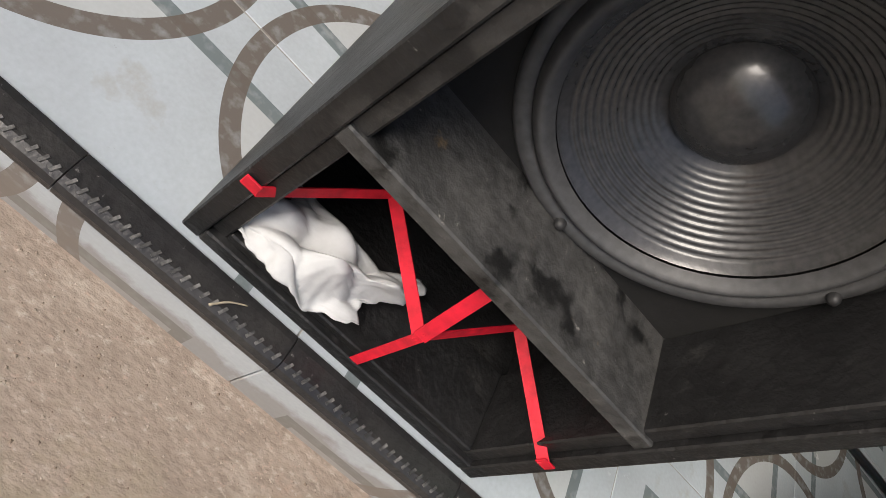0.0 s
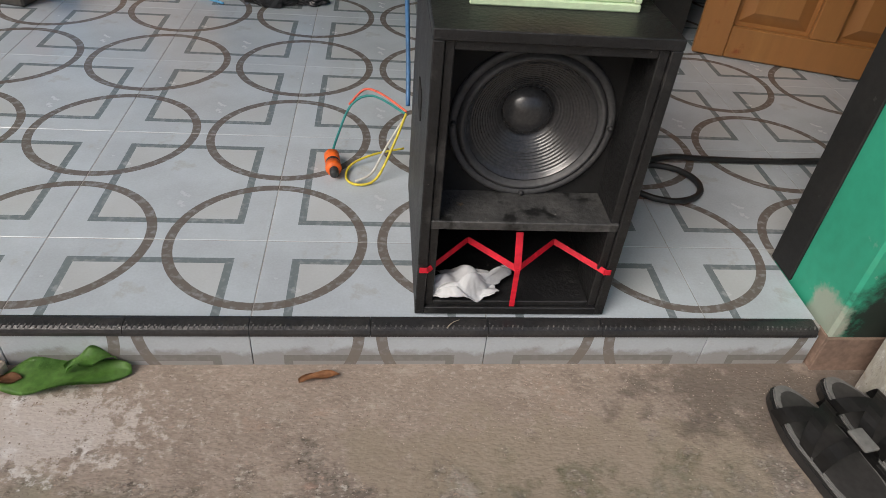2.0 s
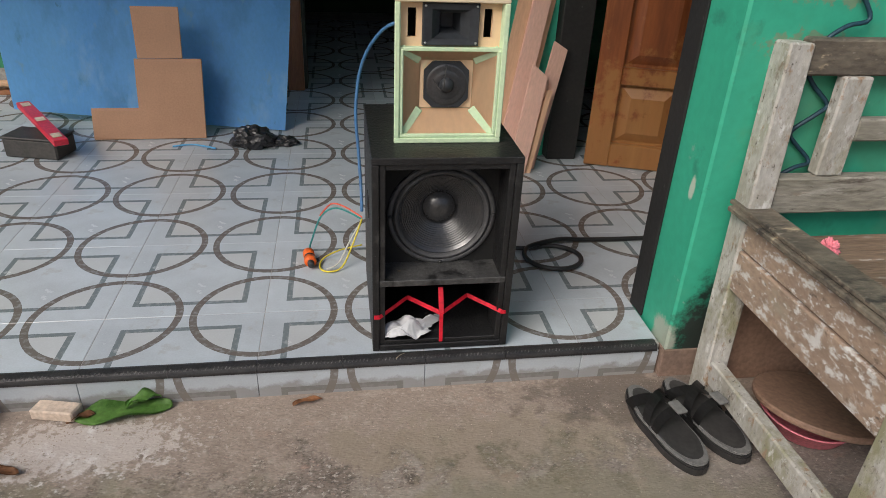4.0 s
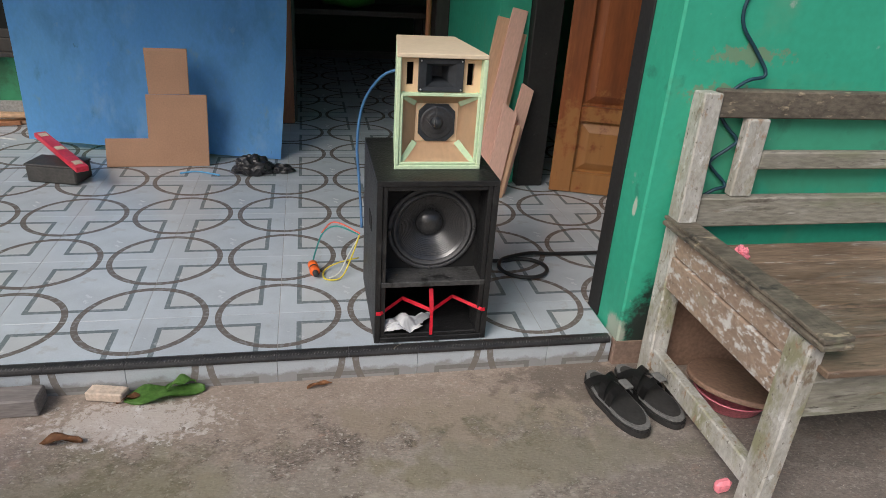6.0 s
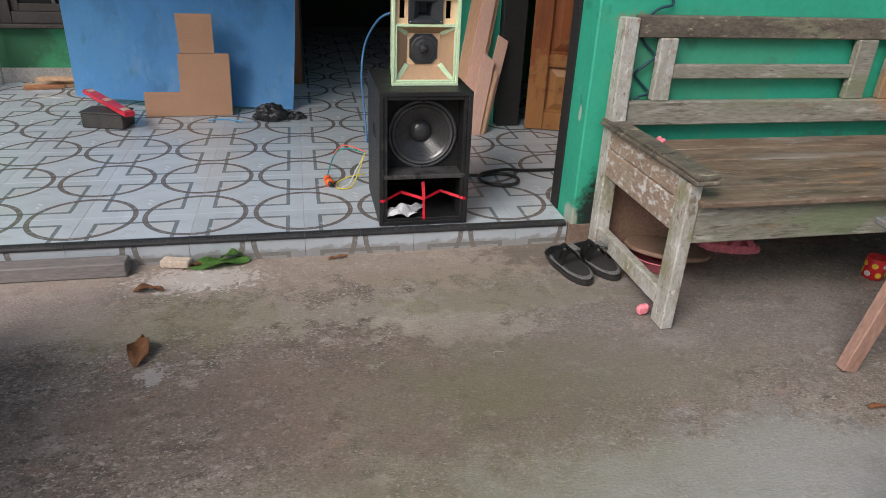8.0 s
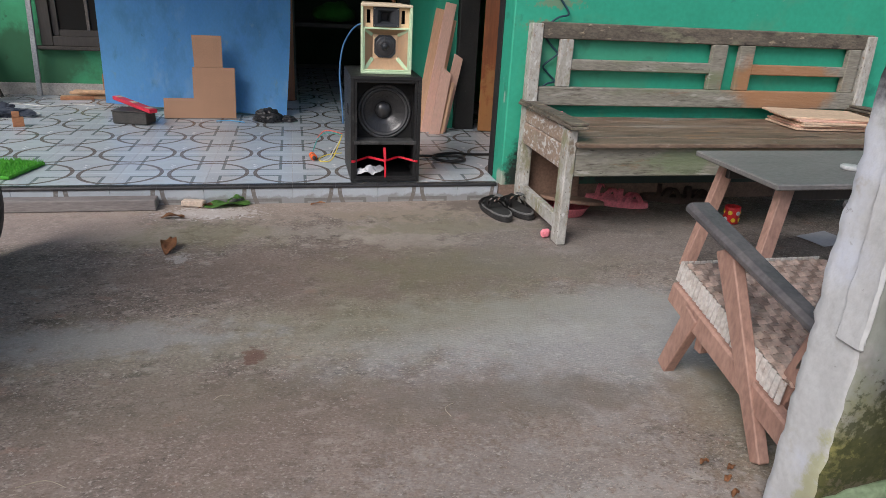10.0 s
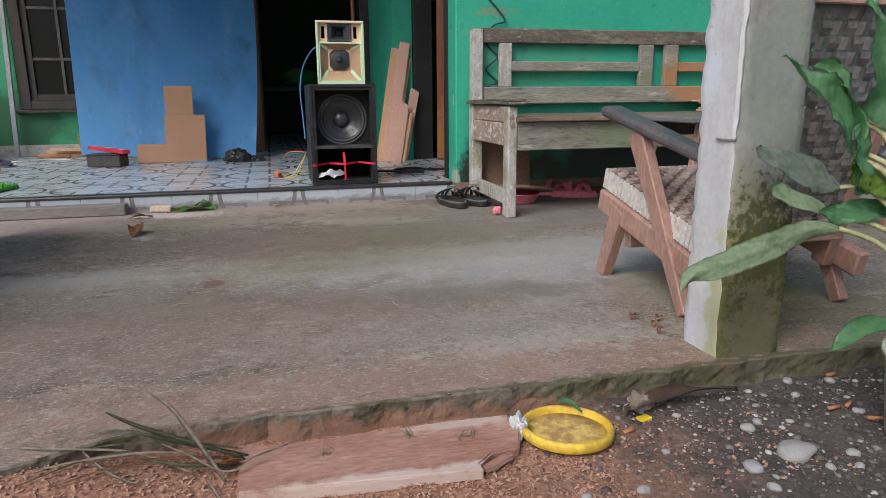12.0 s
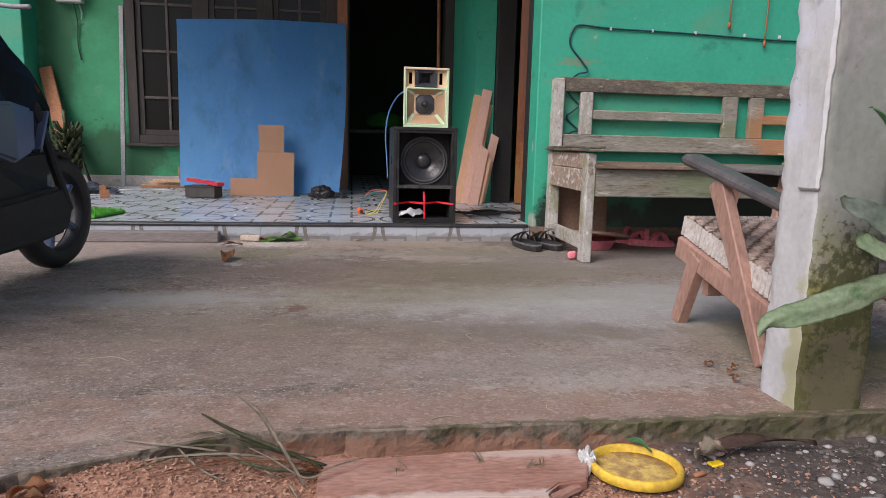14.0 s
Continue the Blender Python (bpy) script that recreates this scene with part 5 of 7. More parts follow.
part("lead", tube([(0.06, -0.02, 0.0), (0.075, -0.015, -0.07), (0.07, -0.012, -0.12)], 0.005, seg=6), GREYMETAL, meter, smooth=True)

# ---- cables ----
CABLE = mat("black_cable", (0.014, 0.014, 0.015), (0.022, 0.022, 0.022), rough=0.4, bump=0.05)
BLUECABLE = mat("blue_cable", (0.05, 0.16, 0.34), rough=0.4, bump=0)
ccx, ccy, cr = 0.415, 0.435, 0.088
pts = [(0.15, 0.47, 0.03), (0.25, 0.51, 0.012), (0.34, 0.505, 0.009)]
for k in range(0, 13):
    a = radians(120 - 30 * k)
    pts.append((ccx + cr * math.cos(a) * (1 + 0.02 * k / 12), ccy + cr * 0.9 * math.sin(a), 0.009 + 0.012 * k / 12))
pts += [(0.47, 0.535, 0.022), (0.56, 0.55, 0.010), (0.75, 0.55, 0.009), (1.05, 0.57, 0.009), (1.5, 0.56, 0.009)]
tagged(part("power_cable", tube(pts, 0.0075, seg=8), CABLE, smooth=True), "thick black cable coiled once on the tiles", "cable")
tagged(part("signal_cable", tube([(-0.06, 0.40, 0.72), (-0.115, 0.43, 0.69), (-0.165, 0.47, 0.60), (-0.185, 0.46, 0.48), (-0.180, 0.44, 0.36), (-0.176, 0.40, 0.27), (-0.176, 0.36, 0.22)], 0.0045, seg=7), BLUECABLE, smooth=True), "blue cable running from the top cabinet down behind the subwoofer", "cable")
ORANGE = mat("orange_plastic", (0.85, 0.16, 0.02), (0.75, 0.12, 0.015), rough=0.4, bump=0)
plug = thing("cable_plug", pose(-0.335, 0.50, 0.019, 0, 0, 8), "orange and black cable connector lying on the tiles", "plug")
YM = Matrix.Rotation(radians(90), 4, "X")
part("housing", lathe([(0.0, -0.006), (0.013, -0.005), (0.017, -0.002), (0.017, 0.024), (0.015, 0.026), (0.0, 0.026)], seg=16, m=YM), ORANGE, plug, smooth=True)
part("ring", lathe([(0.0, 0.026), (0.0155, 0.0262), (0.0155, 0.036), (0.0, 0.0362)], seg=16, m=YM), RUBBER, plug, "black ring", smooth=True)
part("collar", lathe([(0.0, 0.0364), (0.017, 0.037), (0.018, 0.054), (0.016, 0.060), (0.0, 0.060)], seg=16, m=YM), ORANGE, plug, smooth=True)
part("tip", lathe([(0.010, 0.0602), (0.0095, 0.078), (0.006, 0.080), (0.0, 0.080)], seg=14, m=YM), RUBBER, plug, "black tip", smooth=True)
for name, m, pts in (("teal_wire", mat("teal_wire", (0.03, 0.30, 0.28), rough=0.5, bump=0), [(-0.335, 0.505, 0.02), (-0.325, 0.56, 0.035), (-0.295, 0.61, 0.09), (-0.245, 0.60, 0.12), (-0.175, 0.50, 0.13)]),
                     ("red_wire", mat("red_wire", (0.85, 0.16, 0.10), rough=0.5, bump=0), [(-0.300, 0.61, 0.09), (-0.265, 0.62, 0.125), (-0.225, 0.58, 0.135), (-0.172, 0.50, 0.135)]),
                     ("yellow_wire", mat("yellow_wire", (0.75, 0.62, 0.06), rough=0.5, bump=0), [(-0.172, 0.50, 0.13), (-0.20, 0.46, 0.07), (-0.235, 0.42, 0.012), (-0.275, 0.405, 0.006), (-0.30, 0.43, 0.006), (-0.29, 0.48, 0.010), (-0.24, 0.51, 0.02), (-0.172, 0.54, 0.02)]),
                     ("white_wire", mat("white_wire", (0.6, 0.6, 0.55), rough=0.5, bump=0), [(-0.172, 0.51, 0.12), (-0.215, 0.47, 0.06), (-0.245, 0.43, 0.02), (-0.28, 0.415, 0.008)])):
    tagged(part(name, tube(pts, 0.0028, seg=6), m, smooth=True), "thin loose " + name.replace("_", " ") + " looping beside the subwoofer", "wire", "loose wires")
# thin cables on the far tiles
for pts in ([(-2.5, 2.0, 0.005), (-2.3, 2.05, 0.005), (-2.1, 1.98, 0.005), (-1.95, 2.06, 0.005), (-1.8, 2.02, 0.005)], [(-2.5, 1.75, 0.005), (-2.25, 1.80, 0.005), (-2.05, 1.70, 0.005), (-2.1, 1.55, 0.005), (-2.4, 1.48, 0.005)]):
    tagged(part("thin_cable", tube(pts, 0.004, seg=6), mat("pale_cable", (0.5, 0.52, 0.5), rough=0.5, bump=0), smooth=True), "thin pale cable lying on the tiles", "cable", "thin cables")

# cable pinned to the front wall, hanging cords
wire = thing("wall_cable", pose(0, -0.038, 0), "thin dark cable pinned along the green wall, its end coiled", "cable")
wp = [(0.775, -0.004, 0.40), (0.755, 0, 0.45), (0.73, -0.01, 0.47), (0.76, -0.02, 0.50), (0.80, -0.01, 0.51), (0.76, 0, 0.55), (0.735, -0.01, 0.58), (0.78, -0.015, 0.62), (0.80, -0.01, 0.64), (0.76, 0, 0.68), (0.735, 0, 0.72), (0.75, -0.01, 0.77), (0.79, -0.01, 0.80), (0.835, -0.01, 0.815), (0.80, 0, 0.87), (0.745, 0, 0.93), (0.735, 0, 0.98), (0.755, 0, 1.03), (0.80, 0, 1.045), (0.95, 0, 1.035), (1.3, 0, 1.03), (1.7, 0, 1.02), (1.95, 0, 1.015), (2.6, 0, 1.02)]
part("lead", tube(wp, 0.0048, seg=6), mat("dark_teal_cable", (0.012, 0.05, 0.075), rough=0.4, bump=0), wire, smooth=True)
for x in (0.95, 1.18, 1.42, 1.70, 1.90, 2.2):
    part("clip", box(x - 0.005, x + 0.005, -0.006, 0.007, 1.024, 1.042, bevel=0.001), METER, wire, "white cable clip")
for x, z in ((1.60, 1.06), (1.81, 0.975)):
    cord = thing("hanging_cord", pose(x, -0.05, z), "orange cord hanging on the green wall", "cord", "hanging cords")
    part("cord", tube([(0, 0, 0.03), (0.002, 0, 0.4), (0, 0.005, 0.9)], 0.004, seg=6), ORANGEWOOD, cord, smooth=True)
    part("end_knot", lathe([(0.0, 0), (0.008, 0.004), (0.010, 0.02), (0.006, 0.035), (0.0, 0.036)], seg=10), ORANGEWOOD, cord, smooth=True)
# small wall shelf beyond the bench
shelf = thing("wall_shelf", pose(2.72, -0.04, 0.905), "small open orange wooden shelf on the green wall", "shelf")
part("side", box(0, 0.02, -0.18, 0, 0, 0.5, bevel=0.002), REDWOOD, shelf)
part("side", box(0.68, 0.70, -0.18, 0, 0, 0.5, bevel=0.002), REDWOOD, shelf)
for z in (0.0, 0.15, 0.30, 0.48):
    part("board", box(0.02, 0.68, -0.18, 0, z, z + 0.02, bevel=0.002), REDWOOD, shelf)
part("back", box(0.02, 0.68, -0.012, -0.002, 0.02, 0.48, bevel=0), DARKWOOD, shelf)

# ---- under and on the bench ----
for k in range(6):
    w, d = (0.44, 0.27) if k % 2 else (0.42, 0.26)
    ob = part("plywood_sheet", box(-w / 2, w / 2, -d / 2, d / 2, 0, 0.009, bevel=0.001), PINKPLY if k in (1, 4) else PALEPLY)
    ob.matrix_world = pose(2.13 + (-0.02, 0.01, 0.0, 0.02, -0.01, -0.03)[k], -0.30 + (0.0, 0.01, -0.01, -0.02, 0.0, 0.015)[k], 0.356 + k * 0.0098, 0, 0, (-4, -6, -3, -8, -5, -12)[k])
    tagged(ob, "small raw plywood sheet in a stack on the bench", "plywood", "stacked plywood sheets")
PINKRUBBER = mat("pink_rubber", (0.80, 0.25, 0.30), (0.70, 0.20, 0.25), rough=0.5, bump=0.05)
crumple("pink_cloth", (0.80, -0.19, 0.355), (0.016, 0.016, 0.016), 2.0, PINKRUBBER, "crumpled pink scrap on the bench seat", "cloth", rough=0.8)
TRAY = mat("brown_round_board", (0.27, 0.17, 0.12), (0.22, 0.135, 0.095), scale=5, rough=0.5, bump=0.08)
ob = part("hardboard_sheet", box(0.668, 0.985, -0.008, 0.0, 0, 0.330, bevel=0.001), TRAY)
ob.matrix_world = pose(0, -0.058, SLAB + 0.001, -4, 0, 0)
tagged(ob, "brown hardboard sheet leaning on the wall under the bench", "board")
ob = part("round_board", lathe([(0, 0), (0.15, 0.0), (0.154, 0.004), (0.154, 0.012), (0.15, 0.016), (0, 0.016)], seg=48), TRAY, smooth=False)
ob.matrix_world = pose(0.87, -0.255, SLAB + 0.062, -10, 6, 0)
tagged(ob, "round brown board resting on a pink basin under the bench", "board")
basin = part("basin", lathe([(0, 0), (0.11, 0), (0.115, 0.004), (0.145, 0.06), (0.150, 0.062), (0.150, 0.066), (0.143, 0.065), (0.112, 0.008), (0, 0.006)], seg=40), PINKRUBBER, smooth=True)
basin.matrix_world = pose(0.85, -0.245, SLAB + 0.002) @ Matrix.Scale(0.74, 4)
tagged(basin, "pink plastic basin under the bench", "basin")
ob = part("pink_scrap", wobble(box(-0.02, 0.02, -0.012, 0.012, 0, 0.035, bevel=0.008), 0.005, 40), PINKRUBBER)
ob.matrix_world = pose(0.625, -0.570, SLAB + 0.002)
tagged(ob, "small pink plastic scrap by the bench leg", "scrap")
# patterned tin
REDTIN = mat("red_tin", (0.6, 0.02, 0.025), (0.5, 0.015, 0.02), scale=8, rough=0.4, bump=0.02)
YELLOW = mat("yellow_print", (0.8, 0.55, 0.04), rough=0.45, bump=0)
can = thing("tin_can", pose(1.62, -0.44, SLAB + 0.001) @ Matrix.Scale(0.66, 4), "red tin with yellow and dark print under the bench", "tin")
part("body", lathe([(0, 0), (0.05, 0.0), (0.054, 0.003), (0.056, 0.12), (0.054, 0.124), (0.05, 0.122), (0.048, 0.01), (0, 0.008)], seg=32), REDTIN, can, smooth=True)
rng = random.Random(3)
for k in range(12):
    a = 2 * math.pi * k / 12 + 0.2
    z = 0.032 + 0.052 * (k % 2)
    m = Matrix.Rotation(a, 4, "Z") @ Matrix.Translation((0.0555, 0, z)) @ Matrix.Rotation(radians(90), 4, "Y")
    part("print_spot", lathe([(0, 0.0022), (0.016, 0.0016), (0.017, -0.004)], seg=10, m=m), YELLOW if k % 3 else METER, can, "printed yellow spot")


def shoe_outline(l, w, n=36):
    pts = []
    for k in range(n):
        a = 2 * math.pi * k / n
        x = math.cos(a) * l / 2
        s = (x / l + 0.5)
        half = w / 2 * (0.80 + 0.26 * math.sin(math.pi * (0.15 + 0.95 * s)) - 0.12 * math.exp(-((s - 0.42) / 0.15) ** 2))
        pts.append((x, math.sin(a) * half * (abs(math.sin(a)) ** -0.25 if abs(math.sin(a)) > 0.02 else 1)))
    return pts


def slab_from(outline, z0, z1, scale=1.0, bevel=0.003, lift=0.0, l=0.28):
    bm = bmesh.new()
    f = bm.faces.new([bm.verts.new((x * scale, y * scale, z0)) for x, y in outline])
    r = bmesh.ops.extrude_face_region(bm, geom=[f])
    bmesh.ops.translate(bm, verts=[v for v in r["geom"] if isinstance(v, bmesh.types.BMVert)], vec=(0, 0, z1 - z0))
    bmesh.ops.recalc_face_normals(bm, faces=bm.faces)
    if bevel:
        bmesh.ops.bevel(bm, geom=[e for e in bm.edges if abs(e.verts[0].co.z - e.verts[1].co.z) < 1e-6], offset=bevel, segments=2, affect="EDGES")
    return bm


def strap(y0, y1, x0, x1, height, w, thick=0.004, n=14):
    """A band arching over the foot from side to side."""
    bm = bmesh.new()
    prev = None
    for k in range(n + 1):
        t = k / n
        a = math.pi * t
        y = y0 + (y1 - y0) * (0.5 - 0.5 * math.cos(a))
        z = 0.018 + height * math.sin(a) ** 0.9
        x = x0 + (x1 - x0) * t
        cur = (bm.verts.new((x - w / 2, y, z)), bm.verts.new((x + w / 2, y, z)))
        if prev:
            bm.faces.new((prev[0], prev[1], cur[1], cur[0]))
        prev = cur
    bmesh.ops.solidify(bm, geom=bm.faces[:], thickness=thick)
    return bm


LEATHER = mat("black_leatherette", (0.018, 0.018, 0.018), (0.028, 0.027, 0.027), scale=20, rough=0.36, bump=0.2)
INSOLE = mat("grey_insole", (0.026, 0.025, 0.025), (0.042, 0.040, 0.039), scale=14, rough=0.6, bump=0.2)
EDGE = mat("pale_sole_edge", (0.17, 0.17, 0.165), rough=0.7, bump=0.1)


def sandal(m, material, insole, label, name="sandal", group="", l=0.285, w=0.105, buckle=True):
    s = thing(name, m @ Matrix.Diagonal((1, 1, 1.3, 1)), label, "sandal", group)
    out = shoe_outline(l, w)
    part("sole", slab_from(out, 0.0, 0.018), material, s)
    part("sole_edge", slab_from(out, 0.0181, 0.0235, scale=0.965, bevel=0.002), EDGE if buckle else material, s)
    part("insole", slab_from(out, 0.0236, 0.0252, scale=0.85, bevel=0.0006), insole, s)
    part("strap", strap(-w * 0.44, w * 0.44, 0.004, 0.080, 0.034, 0.030), material, s)
    part("strap", strap(-w * 0.44, w * 0.44, 0.080, 0.006, 0.039, 0.028), material, s)
    part("instep_strap", strap(-w * 0.43, w * 0.43, -0.030, -0.020, 0.050, 0.024), material, s)
    if buckle:
        part("tag", box(-0.046, -0.006, -0.013, 0.013, 0.0715, 0.0765, bevel=0.003, seg=2), EDGE, s, "grey stitched tag on the strap")
    return s


# toes point away from the step
sandal(pose(0.497, -0.232, SLAB + 0.001, 0, 0, 100.5), LEATHER, INSOLE, "black strapped sandal with a pale sole edge on the concrete", group="black sandals")
sandal(pose(0.606, -0.212, SLAB + 0.001, 0, 0, 103), LEATHER, INSOLE, "black strapped sandal with a pale sole edge on the concrete", group="black sandals")
sandal(pose(1.13, -0.07, SLAB + 0.001, 0, 0, -38), PINKRUBBER, PINKRUBBER, "pink rubber sandal under the bench", group="pink sandals", l=0.24, w=0.09, buckle=False)
sandal(pose(1.20, -0.16, SLAB + 0.001, 0, 0, -20), PINKRUBBER, PINKRUBBER, "pink rubber sandal under the bench", group="pink sandals", l=0.24, w=0.09, buckle=False)
BROWNRUB = mat("brown_rubber", (0.10, 0.06, 0.045), (0.07, 0.045, 0.035), rough=0.6, bump=0.1)
sandal(pose(1.46, -0.08, SLAB + 0.001, 0, 0, -25), BROWNRUB, BROWNRUB, "old brown sandal under the bench", group="brown sandals", l=0.25, w=0.09, buckle=False)
sandal(pose(1.60, -0.12, SLAB + 0.001, 0, 0, -10), BROWNRUB, BROWNRUB, "old brown sandal under the bench", group="brown sandals", l=0.25, w=0.09, buckle=False)

# ---- low table ----
TABLETOP = mat("grey_table_board", (0.15, 0.145, 0.14), (0.20, 0.19, 0.18), scale=5, stretch=(0.5, 2, 1), rough=0.5, bump=0.2, spots=[((0.4, 0.42, 0.42), 16, 0.0), ((0.07, 0.065, 0.06), 7, 0.06)])
table = thing("low_table", pose(1.09, -1.335, SLAB), "low table with a grey weathered top and splayed brown legs", "table")
part("tabletop", box(0, 0.95, 0, 0.48, 0.432, 0.452, bevel=0.004), TABLETOP, table)
for x, sx in ((0.10, -0.10), (0.85, 0.10)):
    for y, sy in ((0.08, -0.06), (0.40, 0.0)):
        part("leg", beam((x + sx, y + sy, 0.0), (x, y, 0.432), 0.05, 0.035, bevel=0.003, up=(0, 1, 0)), CHAIRWOOD, table)
part("apron", box(0.08, 0.87, 0.09, 0.115, 0.37, 0.43, bevel=0.003), DARKWOOD, table)
part("apron", box(0.08, 0.87, 0.365, 0.39, 0.37, 0.43, bevel=0.003), DARKWOOD, table)
ob = part("jar_cover", lathe([(0, 0.0), (0.035, 0.0), (0.037, 0.003), (0.037, 0.010), (0.034, 0.013), (0, 0.013)], seg=28), METER, smooth=True)
ob.matrix_world = pose(1.53, -1.15, SLAB + 0.453)
tagged(ob, "round white lid lying on the low table", "lid")
ob = part("paper_sheet", wobble(box(-0.10, 0.10, -0.07, 0.07, 0, 0.0015, bevel=0), 0.004, 8, cuts=5), TISSUE)
ob.matrix_world = pose(1.93, -0.70, SLAB + 0.004, 0, 0, 15)
tagged(ob, "sheet of white paper on the concrete", "paper")

# ---- timber and leaves on the slab ----
OLDBEAM = mat("grey_old_beam", (0.17, 0.15, 0.14), (0.23, 0.21, 0.20), scale=7, stretch=(0.3, 2, 2), rough=0.75, bump=0.4, spots=[((0.10, 0.09, 0.09), 6, 0.08)])
ob = part("timber_beam", wobble(box(-2.9, -1.035, -0.105, -0.034, SLAB + 0.001, SLAB + 0.052, bevel=0.004), 0.002, 6), OLDBEAM)
tagged(ob, "long grey weathered timber lying along the step", "timber")
ob = part("wood_chip", wobble(box(-0.05, 0.05, -0.022, 0.022, 0, 0.028, bevel=0.004), 0.004, 20), mat("pale_wood_chip", (0.62, 0.50, 0.40), rough=0.8, bump=0.3))
ob.matrix_world = pose(-0.885, -0.045, SLAB + 0.002, 0, 0, -12)
tagged(ob, "pale offcut of wood on the concrete by the step", "wood offcut")


def leaf_mesh(base, tip, width, sag=0.0, normal=(0, 0, 1), wave=0.16, fold=0.3, n=16, m_=6, seed=0.0, thick=0.0008):
    """A leaf blade from base to tip; sag bends its middle along the normal, fold raises its halves."""
    base, tip, nrm = Vector(base), Vector(tip), Vector(normal).normalized()
    d = tip - base
    l = d.length
    d.normalize()
    side = d.cross(nrm).normalized()
    nrm = side.cross(d).normalized()
    bm = bmesh.new()
    rows = []
    for i in range(n + 1):
        t = i / n
        half = width * (math.sin(math.pi * min(1, t * 0.93 + 0.05)) ** 0.75) * (1 - 0.25 * t)
        row = []
        for j in range(m_ + 1):
            s = 2 * j / m_ - 1
            p = base + d * (l * t) + side * (half * s) + nrm * (sag * 4 * t * (1 - t) + fold * half * abs(s) + wave * width * math.sin(9 * t + 2 * s + seed) * abs(s))
            row.append(bm.verts.new(p))
        rows.append(row)
    for a, b in zip(rows, rows[1:]):
        for j in range(m_):
            bm.faces.new((a[j], a[j + 1], b[j + 1], b[j]))
    bmesh.ops.solidify(bm, geom=bm.faces[:], thickness=thick)
    return bm


LEAF = mat("dark_green_leaf", (0.085, 0.24, 0.095), (0.15, 0.34, 0.16), scale=14, rough=0.34, bump=0.15, fine=60, spots=[((0.16, 0.27, 0.12), 10, 0.03)])
LEAFPALE = mat("pale_green_leaf", (0.25, 0.36, 0.20), (0.36, 0.45, 0.29), scale=11, rough=0.42, bump=0.15, spots=[((0.44, 0.40, 0.25), 9, 0.065), ((0.13, 0.25, 0.11), 13, 0.08), ((0.25, 0.15, 0.08), 30, 0.03)])
LEAFYELLOW = mat("yellow_green_leaf", (0.24, 0.34, 0.06), (0.15, 0.27, 0.045), scale=10, rough=0.4, bump=0.15, spots=[((0.34, 0.36, 0.10), 8, 0.07)])
LEAFSHEEN = mat("glossy_veined_leaf", (0.12, 0.32, 0.13), (0.23, 0.43, 0.23), scale=16, rough=0.26, bump=0.12, fine=60, spots=[((0.05, 0.16, 0.05), 10, 0.06)])
LEAFGREY = mat("grey_green_leaf", (0.20, 0.26, 0.21), (0.28, 0.32, 0.27), scale=8, rough=0.5, bump=0.12, spots=[((0.12, 0.22, 0.14), 6, 0.10)])
WITHERED = mat("withered_leaf", (0.22, 0.14, 0.10), (0.31, 0.21, 0.16), scale=12, rough=0.75, bump=0.3)
FRESH = mat("fresh_green_leaf", (0.10, 0.25, 0.04), (0.17, 0.34, 0.08), scale=14, rough=0.40, bump=0.15, spots=[((0.055, 0.16, 0.02), 12, 0.08)])
DRY = mat("dry_brown_leaf", (0.36, 0.17, 0.075), (0.25, 0.115, 0.055), scale=14, rough=0.6, bump=0.4, vary=0.2, spots=[((0.13, 0.06, 0.03), 26, 0.05)])
STRAW = mat("dry_straw", (0.42, 0.37, 0.28), (0.30, 0.26, 0.19), scale=12, rough=0.75, bump=0.2)
OLIVE = mat("dull_olive_blade", (0.085, 0.11, 0.045), (0.16, 0.165, 0.09), scale=9, rough=0.55, bump=0.2, spots=[((0.26, 0.22, 0.14), 12, 0.08)])
step_leaf = thing("green_leaf", pose(0, 0, 0), "torn fresh green leaf with a brown edge lying by the step", "leaf")
part("blade", leaf_mesh((-0.845, -0.060, SLAB + 0.004), (-0.635, -0.040, SLAB + 0.010), 0.044, sag=0.006, seed=1, wave=0.20, fold=0.08, n=26, m_=8), FRESH, step_leaf, smooth=True)
part("curled_flap", leaf_mesh((-0.735, -0.050, SLAB + 0.018), (-0.660, -0.028, SLAB + 0.026), 0.020, sag=0.014, seed=4, wave=0.4, fold=0.4), FRESH, step_leaf, "upturned torn flap", smooth=True)
part("brown_edge", leaf_mesh((-0.860, -0.070, SLAB + 0.003), (-0.800, -0.058, SLAB + 0.012), 0.014, sag=0.006, seed=2, wave=0.4), DRY, step_leaf, "withered brown end", smooth=True)
for k, (a, b, w, sg) in enumerate((((-0.905, -0.635, SLAB + 0.002), (-0.905, -0.515, SLAB + 0.022), 0.032, 0.010), ((-1.0, -0.21, SLAB + 0.002), (-0.90, -0.22, SLAB + 0.008), 0.018, 0.008), ((1.02, -1.10, SLAB + 0.002), (1.09, -1.12, SLAB + 0.006), 0.012, 0.004), ((-0.36, -0.06, SLAB + 0.002), (-0.29, -0.05, SLAB + 0.008), 0.010, 0.004))):
    tagged(part("dry_leaf", leaf_mesh(a, b, w, sag=sg, fold=0.5, wave=0.3, seed=k), DRY, smooth=True), "curled brown dry leaf on the concrete", "leaf", "dry leaves")

